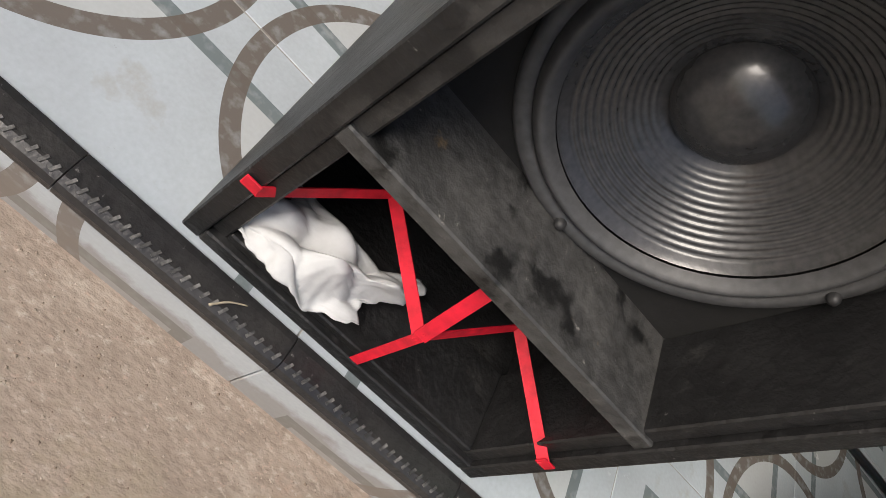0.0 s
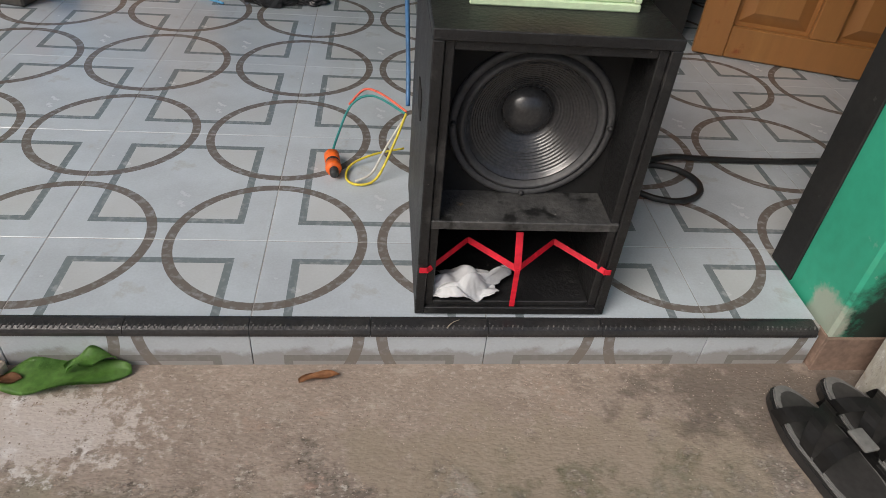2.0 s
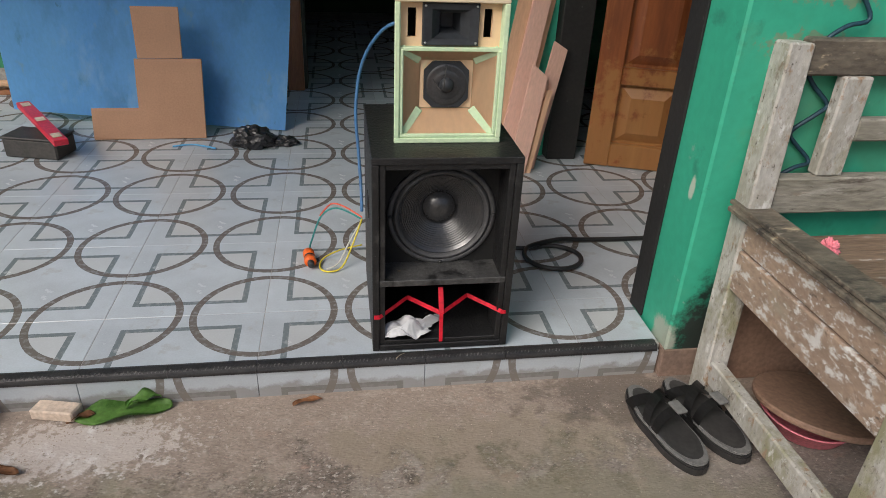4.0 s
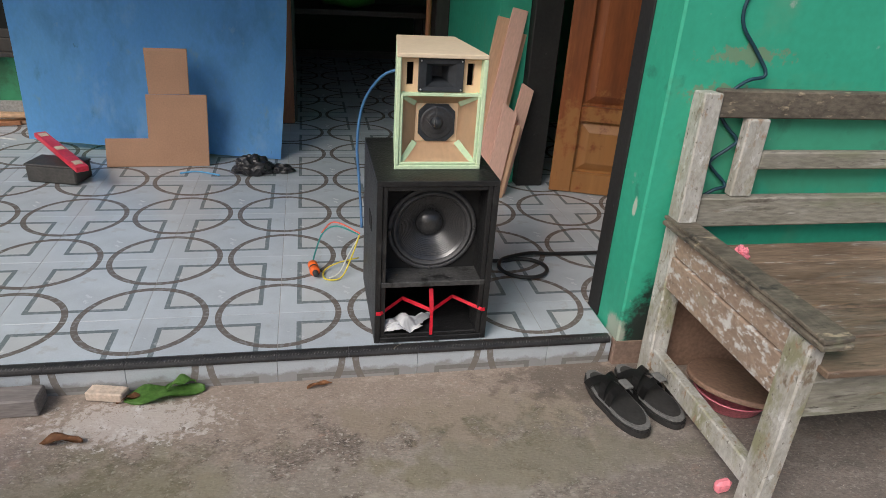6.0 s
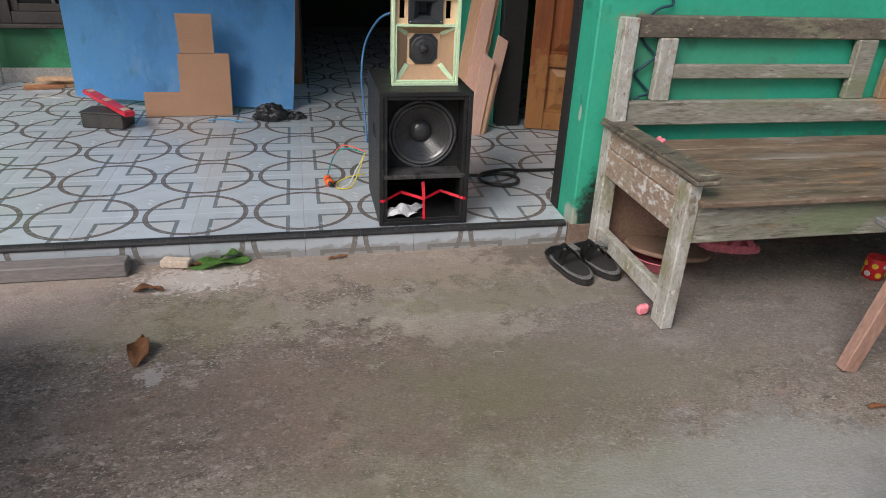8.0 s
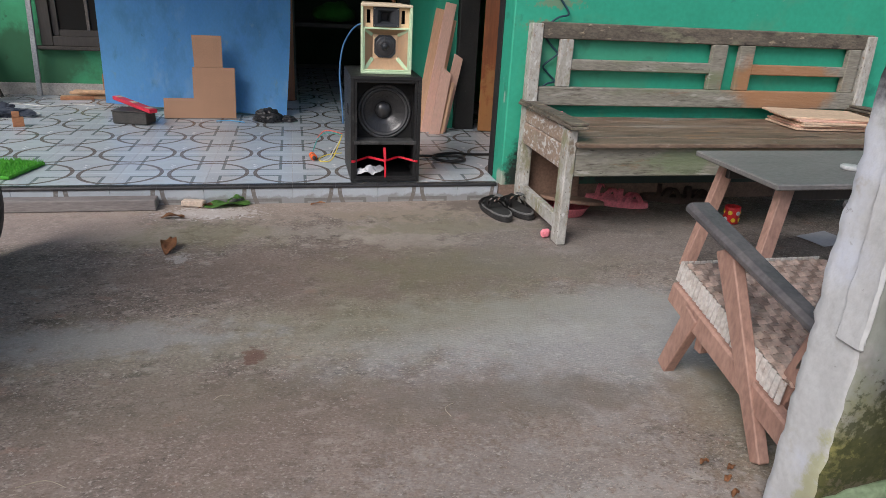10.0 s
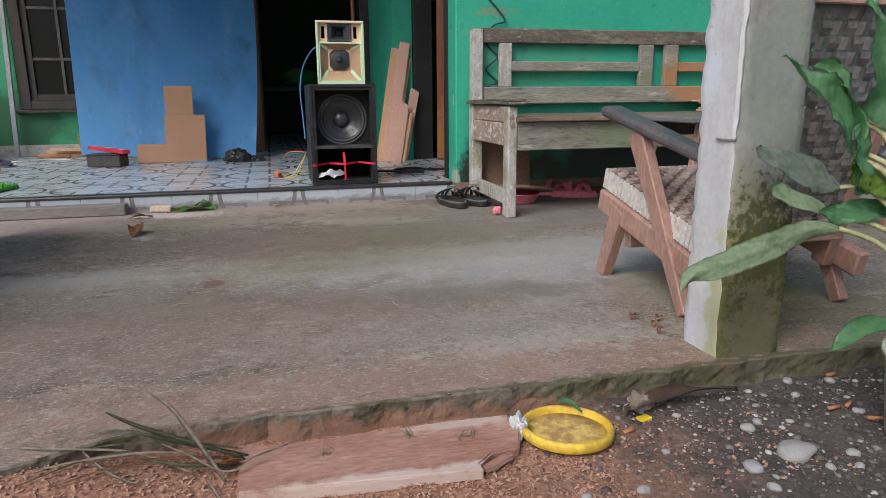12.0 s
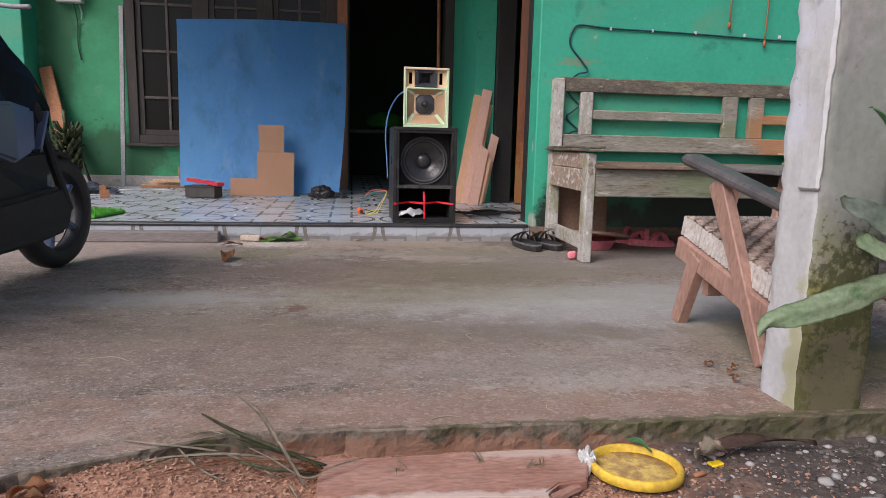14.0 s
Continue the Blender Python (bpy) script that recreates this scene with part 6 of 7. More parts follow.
# ---- potted plant ----
POT = mat("green_stained_bucket", (0.50, 0.52, 0.44), (0.36, 0.42, 0.28), scale=6, rough=0.55, bump=0.2, spots=[((0.20, 0.26, 0.12), 9, 0.08)])
plant = thing("potted_plant", pose(0.745, -2.62, -0.152), "leafy green plant in a stained plastic bucket on the gravel", "plant")
part("bucket", lathe([(0, 0), (0.078, 0), (0.082, 0.004), (0.098, 0.15), (0.104, 0.152), (0.104, 0.164), (0.099, 0.164), (0.095, 0.140), (0, 0.138)], seg=40), POT, plant, "pale stained bucket", smooth=True)
part("potting_soil", lathe([(0, 0.146), (0.06, 0.144), (0.094, 0.141), (0.094, 0.139)], seg=24), SOIL, plant, smooth=True)
STEM = mat("pale_stem", (0.42, 0.40, 0.24), (0.32, 0.34, 0.16), scale=12, rough=0.5, bump=0.1)


def spine_leaf(spine, width, normal, seed, fold=0.25, ripple=0.16, n=56, m_=12, blunt=0.7):
    """A broad leaf along a bent spine: sunken midrib, quilted side veins and a wavy, slightly torn edge."""
    P_ = [Vector(p) for p in spine]
    pts = []
    for i in range(n + 1):
        u = i / n * (len(P_) - 1)
        k = min(int(u), len(P_) - 2)
        t = u - k
        p0, p1, p2, p3 = P_[max(k - 1, 0)], P_[k], P_[k + 1], P_[min(k + 2, len(P_) - 1)]
        pts.append(0.5 * ((2 * p1) + (p2 - p0) * t + (2 * p0 - 5 * p1 + 4 * p2 - p3) * t * t + (3 * p1 - p0 - 3 * p2 + p3) * t ** 3))
    bm = bmesh.new()
    rows = []
    for i, p in enumerate(pts):
        t = i / n
        d = (pts[min(i + 1, n)] - pts[max(i - 1, 0)]).normalized()
        side = d.cross(Vector(normal)).normalized()
        up = side.cross(d).normalized()
        half = width * max(0.03, math.sin(math.pi * min(1, 0.04 + 0.96 * t)) ** blunt) * (1.05 - 0.25 * t)
        row = []
        for j in range(m_ + 1):
            s_ = 2 * j / m_ - 1
            a = abs(s_)
            tear = 1 + 0.14 * noise.noise((t * 9, s_ * 2, seed)) + 0.10 * noise.noise((t * 30, s_ * 3, seed))
            vein = ripple * width * (abs(math.sin(9 * math.pi * (t - 0.22 * a) + 0.6)) - 0.6) * min(1, 3 * a) * (1 - 0.4 * a)
            wave = 0.30 * width * a * a * math.sin(7 * t + 3 * seed + (1.6 if s_ > 0 else 0)) + 0.12 * width * a * math.sin(19 * t + seed)
            row.append(bm.verts.new(p + side * (half * s_ * tear) + up * (fold * half * a + vein + wave)))
        rows.append(row)
    for a, b in zip(rows, rows[1:]):
        for j in range(m_):
            bm.faces.new((a[j], a[j + 1], b[j + 1], b[j]))
    bmesh.ops.solidify(bm, geom=bm.faces[:], thickness=0.0009)
    return bm


PO = Vector((0.745, -2.62, -0.152))


def plant_leaf(stem_pts, spine, width, material, normal, seed, fold=0.25, ripple=0.16, blunt=0.8):
    part("stem", tube([Vector(p) - PO for p in stem_pts] + [Vector(spine[0]) - PO], 0.0075, seg=7, taper=0.0045), STEM, plant, smooth=True)
    part("leaf", spine_leaf([Vector(p) - PO for p in spine], width, normal, seed, fold, ripple, blunt=blunt), material, plant, smooth=True)


ROOT = (0.745, -2.61, -0.015)
# the long drooping leaf before the pillar
plant_leaf([ROOT, (0.765, -2.53, 0.09), (0.72, -2.48, 0.17)], [(0.640, -2.455, 0.205), (0.575, -2.452, 0.205), (0.50, -2.448, 0.178), (0.42, -2.440, 0.150), (0.362, -2.432, 0.130), (0.340, -2.428, 0.098)], 0.027, LEAFPALE, (0.15, -1, 0.30), 1.3, fold=-0.35, ripple=0.14)
plant_leaf([ROOT, (0.77, -2.52, 0.12), (0.73, -2.47, 0.20)], [(0.650, -2.43, 0.220), (0.60, -2.42, 0.245), (0.545, -2.41, 0.270), (0.525, -2.405, 0.285)], 0.022, LEAFPALE, (0.2, -1, 0.5), 2.1)
plant_leaf([ROOT, (0.75, -2.54, 0.20), (0.71, -2.48, 0.30)], [(0.655, -2.45, 0.335), (0.61, -2.45, 0.415), (0.55, -2.45, 0.455), (0.49, -2.45, 0.510)], 0.036, LEAFSHEEN, (0.45, -1, 0.35), 3.0, fold=0.45)
plant_leaf([ROOT, (0.76, -2.55, 0.20), (0.72, -2.48, 0.31)], [(0.665, -2.445, 0.345), (0.640, -2.44, 0.43), (0.610, -2.43, 0.475), (0.575, -2.42, 0.492)], 0.030, LEAFSHEEN, (0.9, -1, 0.1), 4.4, fold=0.6)
plant_leaf([ROOT, (0.78, -2.55, 0.22), (0.75, -2.50, 0.34)], [(0.72, -2.47, 0.375), (0.69, -2.47, 0.45), (0.655, -2.47, 0.53), (0.645, -2.47, 0.60)], 0.062, LEAFSHEEN, (0.25, -1, 0.1), 5.2, fold=0.15, ripple=0.13)
plant_leaf([ROOT, (0.80, -2.55, 0.24)], [(0.79, -2.49, 0.40), (0.77, -2.49, 0.50), (0.745, -2.48, 0.60), (0.74, -2.48, 0.66)], 0.060, LEAFSHEEN, (-0.2, -1, 0.1), 6.0, fold=0.2, ripple=0.13)
plant_leaf([ROOT, (0.73, -2.54, 0.18), (0.70, -2.46, 0.27)], [(0.665, -2.42, 0.275), (0.62, -2.40, 0.300), (0.56, -2.385, 0.330), (0.515, -2.375, 0.352)], 0.036, LEAFGREY, (0.1, -1, 0.35), 7.7, fold=-0.3, blunt=1.0)
plant_leaf([ROOT, (0.76, -2.55, 0.15), (0.79, -2.50, 0.24)], [(0.775, -2.47, 0.235), (0.72, -2.47, 0.285), (0.665, -2.47, 0.312), (0.625, -2.47, 0.318)], 0.036, LEAFYELLOW, (0.1, -1, 0.5), 8.3, fold=-0.25)
plant_leaf([ROOT, (0.74, -2.55, 0.20), (0.70, -2.48, 0.36)], [(0.655, -2.46, 0.395), (0.648, -2.465, 0.345), (0.652, -2.465, 0.300), (0.665, -2.46, 0.265)], 0.032, LEAF, (0.3, -1, 0.0), 9.1, fold=0.5)
plant_leaf([ROOT, (0.77, -2.55, 0.12), (0.80, -2.50, 0.14)], [(0.76, -2.46, 0.225), (0.70, -2.45, 0.235), (0.65, -2.44, 0.228), (0.615, -2.43, 0.235)], 0.026, LEAF, (0.0, -1, 0.6), 10.4)
plant_leaf([ROOT, (0.82, -2.56, 0.06), (0.83, -2.50, 0.04)], [(0.80, -2.46, 0.005), (0.75, -2.45, 0.008), (0.70, -2.445, -0.015), (0.675, -2.44, -0.045)], 0.020, LEAF, (0.0, -0.8, 1), 11.6, ripple=0.05)
plant_leaf([ROOT, (0.80, -2.58, 0.22)], [(0.85, -2.58, 0.36), (0.89, -2.57, 0.44), (0.92, -2.58, 0.50), (0.95, -2.60, 0.53)], 0.055, LEAF, (-0.4, -1, 0.3), 12.8)
plant_leaf([ROOT, (0.82, -2.58, 0.15)], [(0.87, -2.56, 0.25), (0.92, -2.54, 0.27), (0.97, -2.52, 0.25), (1.01, -2.50, 0.20)], 0.050, LEAF, (-0.2, -0.8, 0.8), 13.5)
for k, (a, b, w) in enumerate((((0.668, -2.605, 0.030), (0.640, -2.625, -0.110), 0.024), ((0.680, -2.590, 0.040), (0.662, -2.645, -0.080), 0.020))):
    part("withered_leaf", leaf_mesh(Vector(a) - PO, Vector(b) - PO, w, sag=-0.02, normal=(-1, -0.5, 0), wave=0.35, fold=0.7, seed=3 + k), WITHERED, plant, "withered brown leaf", smooth=True)

# ---- things on the ground before the slab ----
LIDY = mat("yellow_plastic_lid", (0.70, 0.47, 0.045), (0.60, 0.39, 0.045), scale=8, rough=0.55, bump=0.1, spots=[((0.42, 0.27, 0.09), 26, 0.08)])
MUD = mat("mud_film", (0.40, 0.24, 0.09), (0.60, 0.43, 0.12), scale=38, rough=0.8, bump=0.4, low=0.42, high=0.60, spots=[((0.27, 0.155, 0.085), 55, 0.12), ((0.56, 0.46, 0.28), 90, 0.07)])
lid = thing("bucket_lid", pose(0.124, -2.433, -0.144, -2, 1, 0) @ Matrix.Scale(0.885, 4), "muddy yellow plastic bucket lid lying on the ground", "lid")
part("rim", lathe([(0.080, 0.003), (0.082, 0.018), (0.086, 0.021), (0.091, 0.020), (0.094, 0.014), (0.094, 0.002), (0.090, 0.0)], seg=56), LIDY, lid, smooth=True)
part("plate", lathe([(0, 0.008), (0.05, 0.0075), (0.0805, 0.006), (0.0805, 0.002), (0, 0.002)], seg=56), MUD, lid, "muddy flat middle", smooth=True)
tagged(part("green_leaf", leaf_mesh((0.138, -2.350, -0.121), (0.172, -2.395, -0.128), 0.011, sag=0.006), LEAF, smooth=True), "small green leaf lying on the yellow lid", "leaf")
BOARD = mat("red_stained_board", (0.30, 0.15, 0.105), (0.40, 0.24, 0.185), scale=7, stretch=(0.5, 1.6, 1.6), rough=0.8, bump=0.5, grain=0.3, spots=[((0.48, 0.36, 0.30), 6, 0.08), ((0.19, 0.085, 0.055), 7, 0.11), ((0.20, 0.16, 0.115), 14, 0.06), ((0.10, 0.055, 0.04), 34, 0.05)])
# paler cut edge along the front, its lit look painted in
ragged_patch(BOARD, (0.2, 0.0, 0.155), (0.30, 0.05, 0.022), (0.56, 0.46, 0.40), 0.8, 0.9, 16)
ragged_patch(BOARD, (0.38, 0.0, 0.012), (0.12, 0.05, 0.02), (0.52, 0.42, 0.35), 0.7, 1.2, 18)
bm = prism([(0, 0.002), (0.12, 0.012), (0.25, 0.008), (0.36, 0.002), (0.475, 0.006), (0.466, 0.03), (0.480, 0.055), (0.470, 0.085), (0.455, 0.118), (0.405, 0.126), (0.375, 0.150), (0.378, 0.166), (0.19, 0.155), (0, 0.138)], 0.022, bevel=0.003)
ob = part("broken_board", wobble(bm, 0.003, 18), BOARD)
ob.matrix_world = pose(-0.438, -2.362, -0.149, 91, 0, 0)
tagged(ob, "broken reddish wooden board lying before the slab", "board")
ob = part("brown_bract", leaf_mesh((0.255, -2.385, -0.138), (0.525, -2.372, -0.134), 0.020, sag=0.012, fold=0.4, wave=0.3), mat("dark_dry_leaf", (0.10, 0.06, 0.045), (0.14, 0.09, 0.065), scale=14, rough=0.8, bump=0.4), smooth=True)
tagged(ob, "long curled dark brown dry leaf on the gravel", "leaf")
ob = part("wrapper", wobble(box(-0.014, 0.014, -0.009, 0.009, 0, 0.006, bevel=0.002), 0.002, 60), mat("yellow_wrapper", (0.85, 0.60, 0.02), rough=0.35, bump=0))
ob.matrix_world = pose(0.289, -2.415, ground_z(0.289, -2.415) + 0.003, 0, 0, 12)
tagged(ob, "tiny bright yellow wrapper on the gravel", "wrapper")
crumple("plastic_scrap", (0.040, -2.412, -0.147), (0.016, 0.020, 0.022), 6.0, mat("cloudy_plastic", (0.55, 0.56, 0.55), (0.42, 0.43, 0.42), scale=30, rough=0.3, bump=0.1), "cloudy crumpled plastic scrap beside the lid", "scrap", rough=0.6)
crumple("bark_scrap", (0.305, -2.372, -0.148), (0.022, 0.014, 0.016), 9.0, mat("pale_bark", (0.36, 0.26, 0.22), (0.27, 0.19, 0.16), scale=20, rough=0.8, bump=0.3), "pale curled scrap of bark by the slab", "bark", rough=0.7)
ob = part("splinter", wobble(box(-0.030, 0.030, -0.007, 0.007, 0, 0.012, bevel=0.002), 0.004, 40, cuts=2), BOARD)
ob.matrix_world = pose(-0.030, -2.505, ground_z(-0.03, -2.505) + 0.006, 0, -6, 24)
tagged(ob, "splinter broken off the reddish board", "splinter")
for k, (x, y, r) in enumerate(((0.530, -2.070, 20), (0.500, -2.105, 75), (0.478, -2.040, 130), (0.487, -2.150, 50))):
    tagged(part("dry_leaf", leaf_mesh((x - 0.010, y, SLAB + 0.001), (x + 0.012, y + 0.008 * math.cos(r), SLAB + 0.006), 0.008, sag=0.004, fold=0.5, wave=0.4, seed=k), DRY, smooth=True), "bit of orange dry leaf by the pillar", "leaf", "dry leaves")
FILTER = mat("orange_paper", (0.45, 0.20, 0.09), rough=0.8, bump=0)
for x, y, r in ((0.235, -2.456, 15), (0.66, -2.475, 5), (0.700, -2.470, 30), (0.70, -2.53, -20), (0.779, -2.345, 10)):
    ob = part("orange_chip", tube([(-0.013, 0, 0), (0.013, 0, 0)], 0.0038, seg=8), FILTER, smooth=True)
    ob.matrix_world = pose(x, y, -0.143, 0, 0, r)
    tagged(ob, "small orange paper butt on the gravel", "butt", "orange butts")


def stone_mesh(seed, flat=0.55, sub=2):
    bm = bmesh.new()
    bmesh.ops.create_icosphere(bm, subdivisions=sub, radius=1)
    for v in bm.verts:
        d = v.co.copy()
        v.co *= 1 + 0.22 * noise.noise(d * 1.3 + Vector((seed, 2 * seed, 0)))
        v.co.z *= flat
    return bm


STONE = mat("grey_pebble", (0.25, 0.245, 0.235), (0.36, 0.35, 0.33), scale=14, rough=0.7, bump=0.2, spots=[((0.12, 0.115, 0.11), 20, 0.06)])
for k, (x, y, s) in enumerate(((0.473, -2.591, 0.031), (0.362, -2.622, 0.019), (0.577, -2.606, 0.014), (0.668, -2.345, 0.014), (0.758, -2.363, 0.014), (0.448, -2.500, 0.016), (0.555, -2.641, 0.011), (0.363, -2.670, 0.014), (0.076, -2.612, 0.010), (0.482, -2.483, 0.012), (0.266, -2.527, 0.009), (0.166, -2.623, 0.013), (0.493, -2.643, 0.011), (0.704, -2.490, 0.013), (0.640, -2.400, 0.012), (0.300, -2.380, 0.013))):
    bm = stone_mesh(k * 3.1 + 1, sub=3)
    ob = part("stone", bm, STONE, smooth=True)
    ob.matrix_world = pose(x, y, ground_z(x, y) + s * 0.25, 0, 0, 15 + 65 * k) @ Matrix.Diagonal((s * (1.15 if k < 1 else 0.85), s * (0.85 if k < 2 else 0.7), s * 0.85, 1))
    tagged(ob, "smooth grey stone lying in the gravel", "stone", "smooth stones")
# gravel and sawdust crumbs
PEBBLE = mat("mixed_gravel", (0.13, 0.125, 0.12), (0.24, 0.23, 0.215), scale=3, rough=0.75, bump=0.15)
pt = PEBBLE.node_tree
geo = pt.nodes.new("ShaderNodeNewGeometry")
rp = pt.nodes.new("ShaderNodeValToRGB")
rp.color_ramp.elements[0].color, rp.color_ramp.elements[1].color = (0.045, 0.036, 0.032, 1), (0.46, 0.44, 0.42, 1)
e = rp.color_ramp.elements.new(0.80)
e.color = (0.13, 0.112, 0.10, 1)
pt.links.new(geo.outputs["Random Per Island"], rp.inputs[0])
pt.links.new(rp.outputs[0], pt.nodes["Principled BSDF"].inputs["Base Color"])
rng = random.Random(11)
vs, fs = [], []
protos = []
for k in range(6):
    bm = stone_mesh(20 + k, 0.6, 1)
    bm.verts.index_update()
    protos.append(([v.co.copy() for v in bm.verts], [[v.index for v in f.verts] for f in bm.faces]))
    bm.free()
for _ in range(9000):
    x = rng.uniform(-0.10, 1.4)
    y = -2.345 - rng.random() ** 1.2 * 0.75
    if x < 0.24 and rng.random() > max(0, (x + 0.05) / 0.3) * 0.5:
        continue
    s = 0.0013 + 0.0058 * rng.random() ** 8 + 0.002 * rng.random()
    m = pose(x, y, ground_z(x, y) + s * 0.25, 0, 0, rng.uniform(0, 360)) @ Matrix.Diagonal((s * rng.uniform(0.9, 1.4), s, s, 1))
    pv, pf = protos[rng.randrange(6)]
    o = len(vs)
    vs += [m @ v for v in pv]
    fs += [[i + o for i in f] for f in pf]
me = bpy.data.meshes.new("gravel")
me.from_pydata(vs, [], fs)
me.materials.append(PEBBLE)
me.polygons.foreach_set("use_smooth", [True] * len(me.polygons))
tagged(new("gravel", me), "loose dark and pale gravel before the slab", "gravel", kind="stuff")
SAWDUST = mat("sawdust_crumbs", (0.32, 0.165, 0.105), (0.43, 0.27, 0.19), scale=40, rough=0.9, bump=0)
vs, fs = [], []
for _ in range(11000):
    x, y = rng.uniform(-1.0, 0.15), -2.345 - rng.random() * 0.55
    if rng.random() < 0.12:
        x, y = rng.uniform(-0.6, 0.55), -2.42 - rng.random() * 0.25
    s = 0.0006 + 0.0022 * rng.random() ** 2
    m = pose(x, y, ground_z(x, y) + 0.002, rng.uniform(-40, 40), rng.uniform(-40, 40), rng.uniform(0, 360))
    o = len(vs)
    vs += [m @ Vector(p) for p in ((-s * 1.8, -s, 0), (s * 1.8, -s, 0), (s * 1.6, s, 0), (-s * 1.5, s, 0), (0, 0, s))]
    fs += [[o, o + 1, o + 4], [o + 1, o + 2, o + 4], [o + 2, o + 3, o + 4], [o + 3, o, o + 4]]
me = bpy.data.meshes.new("sawdust")
me.from_pydata(vs, [], fs)
me.materials.append(SAWDUST)
tagged(new("sawdust", me), "reddish sawdust and bark crumbs on the ground", "sawdust", kind="stuff")
# grit scattered on the slab
vs, fs = [], []
for _ in range(13000):
    x, y = rng.uniform(-1.8, 1.0), rng.uniform(-2.33, -0.04)
    r = rng.random()
    if r < 0.20:
        x, y = rng.gauss(0.2, 0.24), rng.gauss(-2.08, 0.13)
    elif r < 0.50:
        x, y = rng.uniform(-1.3, 0.6), -0.035 - abs(rng.gauss(0, 0.13))
    if y < -2.33 or y > -0.035:
        continue
    s = 0.0004 + 0.0009 * rng.random() ** 4
    m = pose(x, y, SLAB - 0.006 * (-y) / 2.3 + s * 0.3, 0, 0, rng.uniform(0, 360))
    o = len(vs)
    vs += [m @ Vector(p) for p in ((-s * 1.4, -s, 0), (s * 1.3, -s, 0), (s, s, 0), (-s, s, 0), (0, 0, s))]
    fs += [[o, o + 1, o + 4], [o + 1, o + 2, o + 4], [o + 2, o + 3, o + 4], [o + 3, o, o + 4]]
me = bpy.data.meshes.new("grit")
me.from_pydata(vs, [], fs)
GRIT = mat("tan_grit", (0.34, 0.28, 0.22), rough=0.9, bump=0)
gt = GRIT.node_tree
ge = gt.nodes.new("ShaderNodeNewGeometry")
gr = gt.nodes.new("ShaderNodeValToRGB")
gr.color_ramp.elements[0].color, gr.color_ramp.elements[1].color = (0.20, 0.15, 0.115, 1), (0.46, 0.39, 0.33, 1)
gt.links.new(ge.outputs["Random Per Island"], gr.inputs[0])
gt.links.new(gr.outputs[0], gt.nodes["Principled BSDF"].inputs["Base Color"])
me.materials.append(GRIT)
tagged(new("grit", me), "pale grit scattered over the concrete slab", "grit", kind="stuff")

# straws and twigs dropped on the slab
for x, y, a, l, bend in ((-0.75, -1.15, 12, 0.05, 0.010), (0.10, -0.72, 35, 0.045, 0.016), (-0.05, -1.75, 70, 0.06, 0.02), (0.02, -2.26, 100, 0.05, 0.012), (-0.20, -2.29, 4, 0.06, 0.006), (-0.95, -1.9, -8, 0.10, 0.02), (-0.10, -0.014, 40, 0.03, 0.002), (-0.62, -1.62, 20, 0.04, 0.008)):
    zz = SLAB - 0.006 * (-y) / 2.3 + 0.0012
    if y > -0.02:
        zz = 0.0068
    ob = part("twig", tube([(-l / 2, 0, 0), (0, bend, 0.0015), (l / 2, 0, 0)], 0.0011, seg=5, taper=0.0006), STRAW, smooth=True)
    ob.matrix_world = pose(x, y, zz, 0, 0, a)
    tagged(ob, "thin dry straw lying on the ground", "straw", "loose straws")

# long grass blades and dry stalks at the slab's edge
def blade(pts, w, material, label, group):
    bm = bmesh.new()
    prev = None
    P_ = [Vector(p) for p in pts]
    out = []
    for i in range(len(P_) - 1):
        p0, p1, p2, p3 = P_[max(i - 1, 0)], P_[i], P_[i + 1], P_[min(i + 2, len(P_) - 1)]
        for k in range(6):
            t = k / 6
            out.append(0.5 * ((2 * p1) + (p2 - p0) * t + (2 * p0 - 5 * p1 + 4 * p2 - p3) * t * t + (3 * p1 - p0 - 3 * p2 + p3) * t ** 3))
    out.append(P_[-1])
    for i, p in enumerate(out):
        t = i / (len(out) - 1)
        d = (out[min(i + 1, len(out) - 1)] - out[max(i - 1, 0)]).normalized()
        sd = d.cross(Vector((0, -0.5, 1))).normalized()
        hw = w * (math.sin(math.pi * (0.12 + 0.86 * t)) ** 0.6)
        up = sd.cross(d).normalized()
        cur = [bm.verts.new(p - sd * hw + up * hw * 0.3), bm.verts.new(p), bm.verts.new(p + sd * hw + up * hw * 0.3)]
        if prev:
            for k in range(2):
                bm.faces.new((prev[k], prev[k + 1], cur[k + 1], cur[k]))
        prev = cur
    bmesh.ops.solidify(bm, geom=bm.faces[:], thickness=0.0008)
    return tagged(part("grass_blade", bm, material, smooth=True), label, "grass", group)


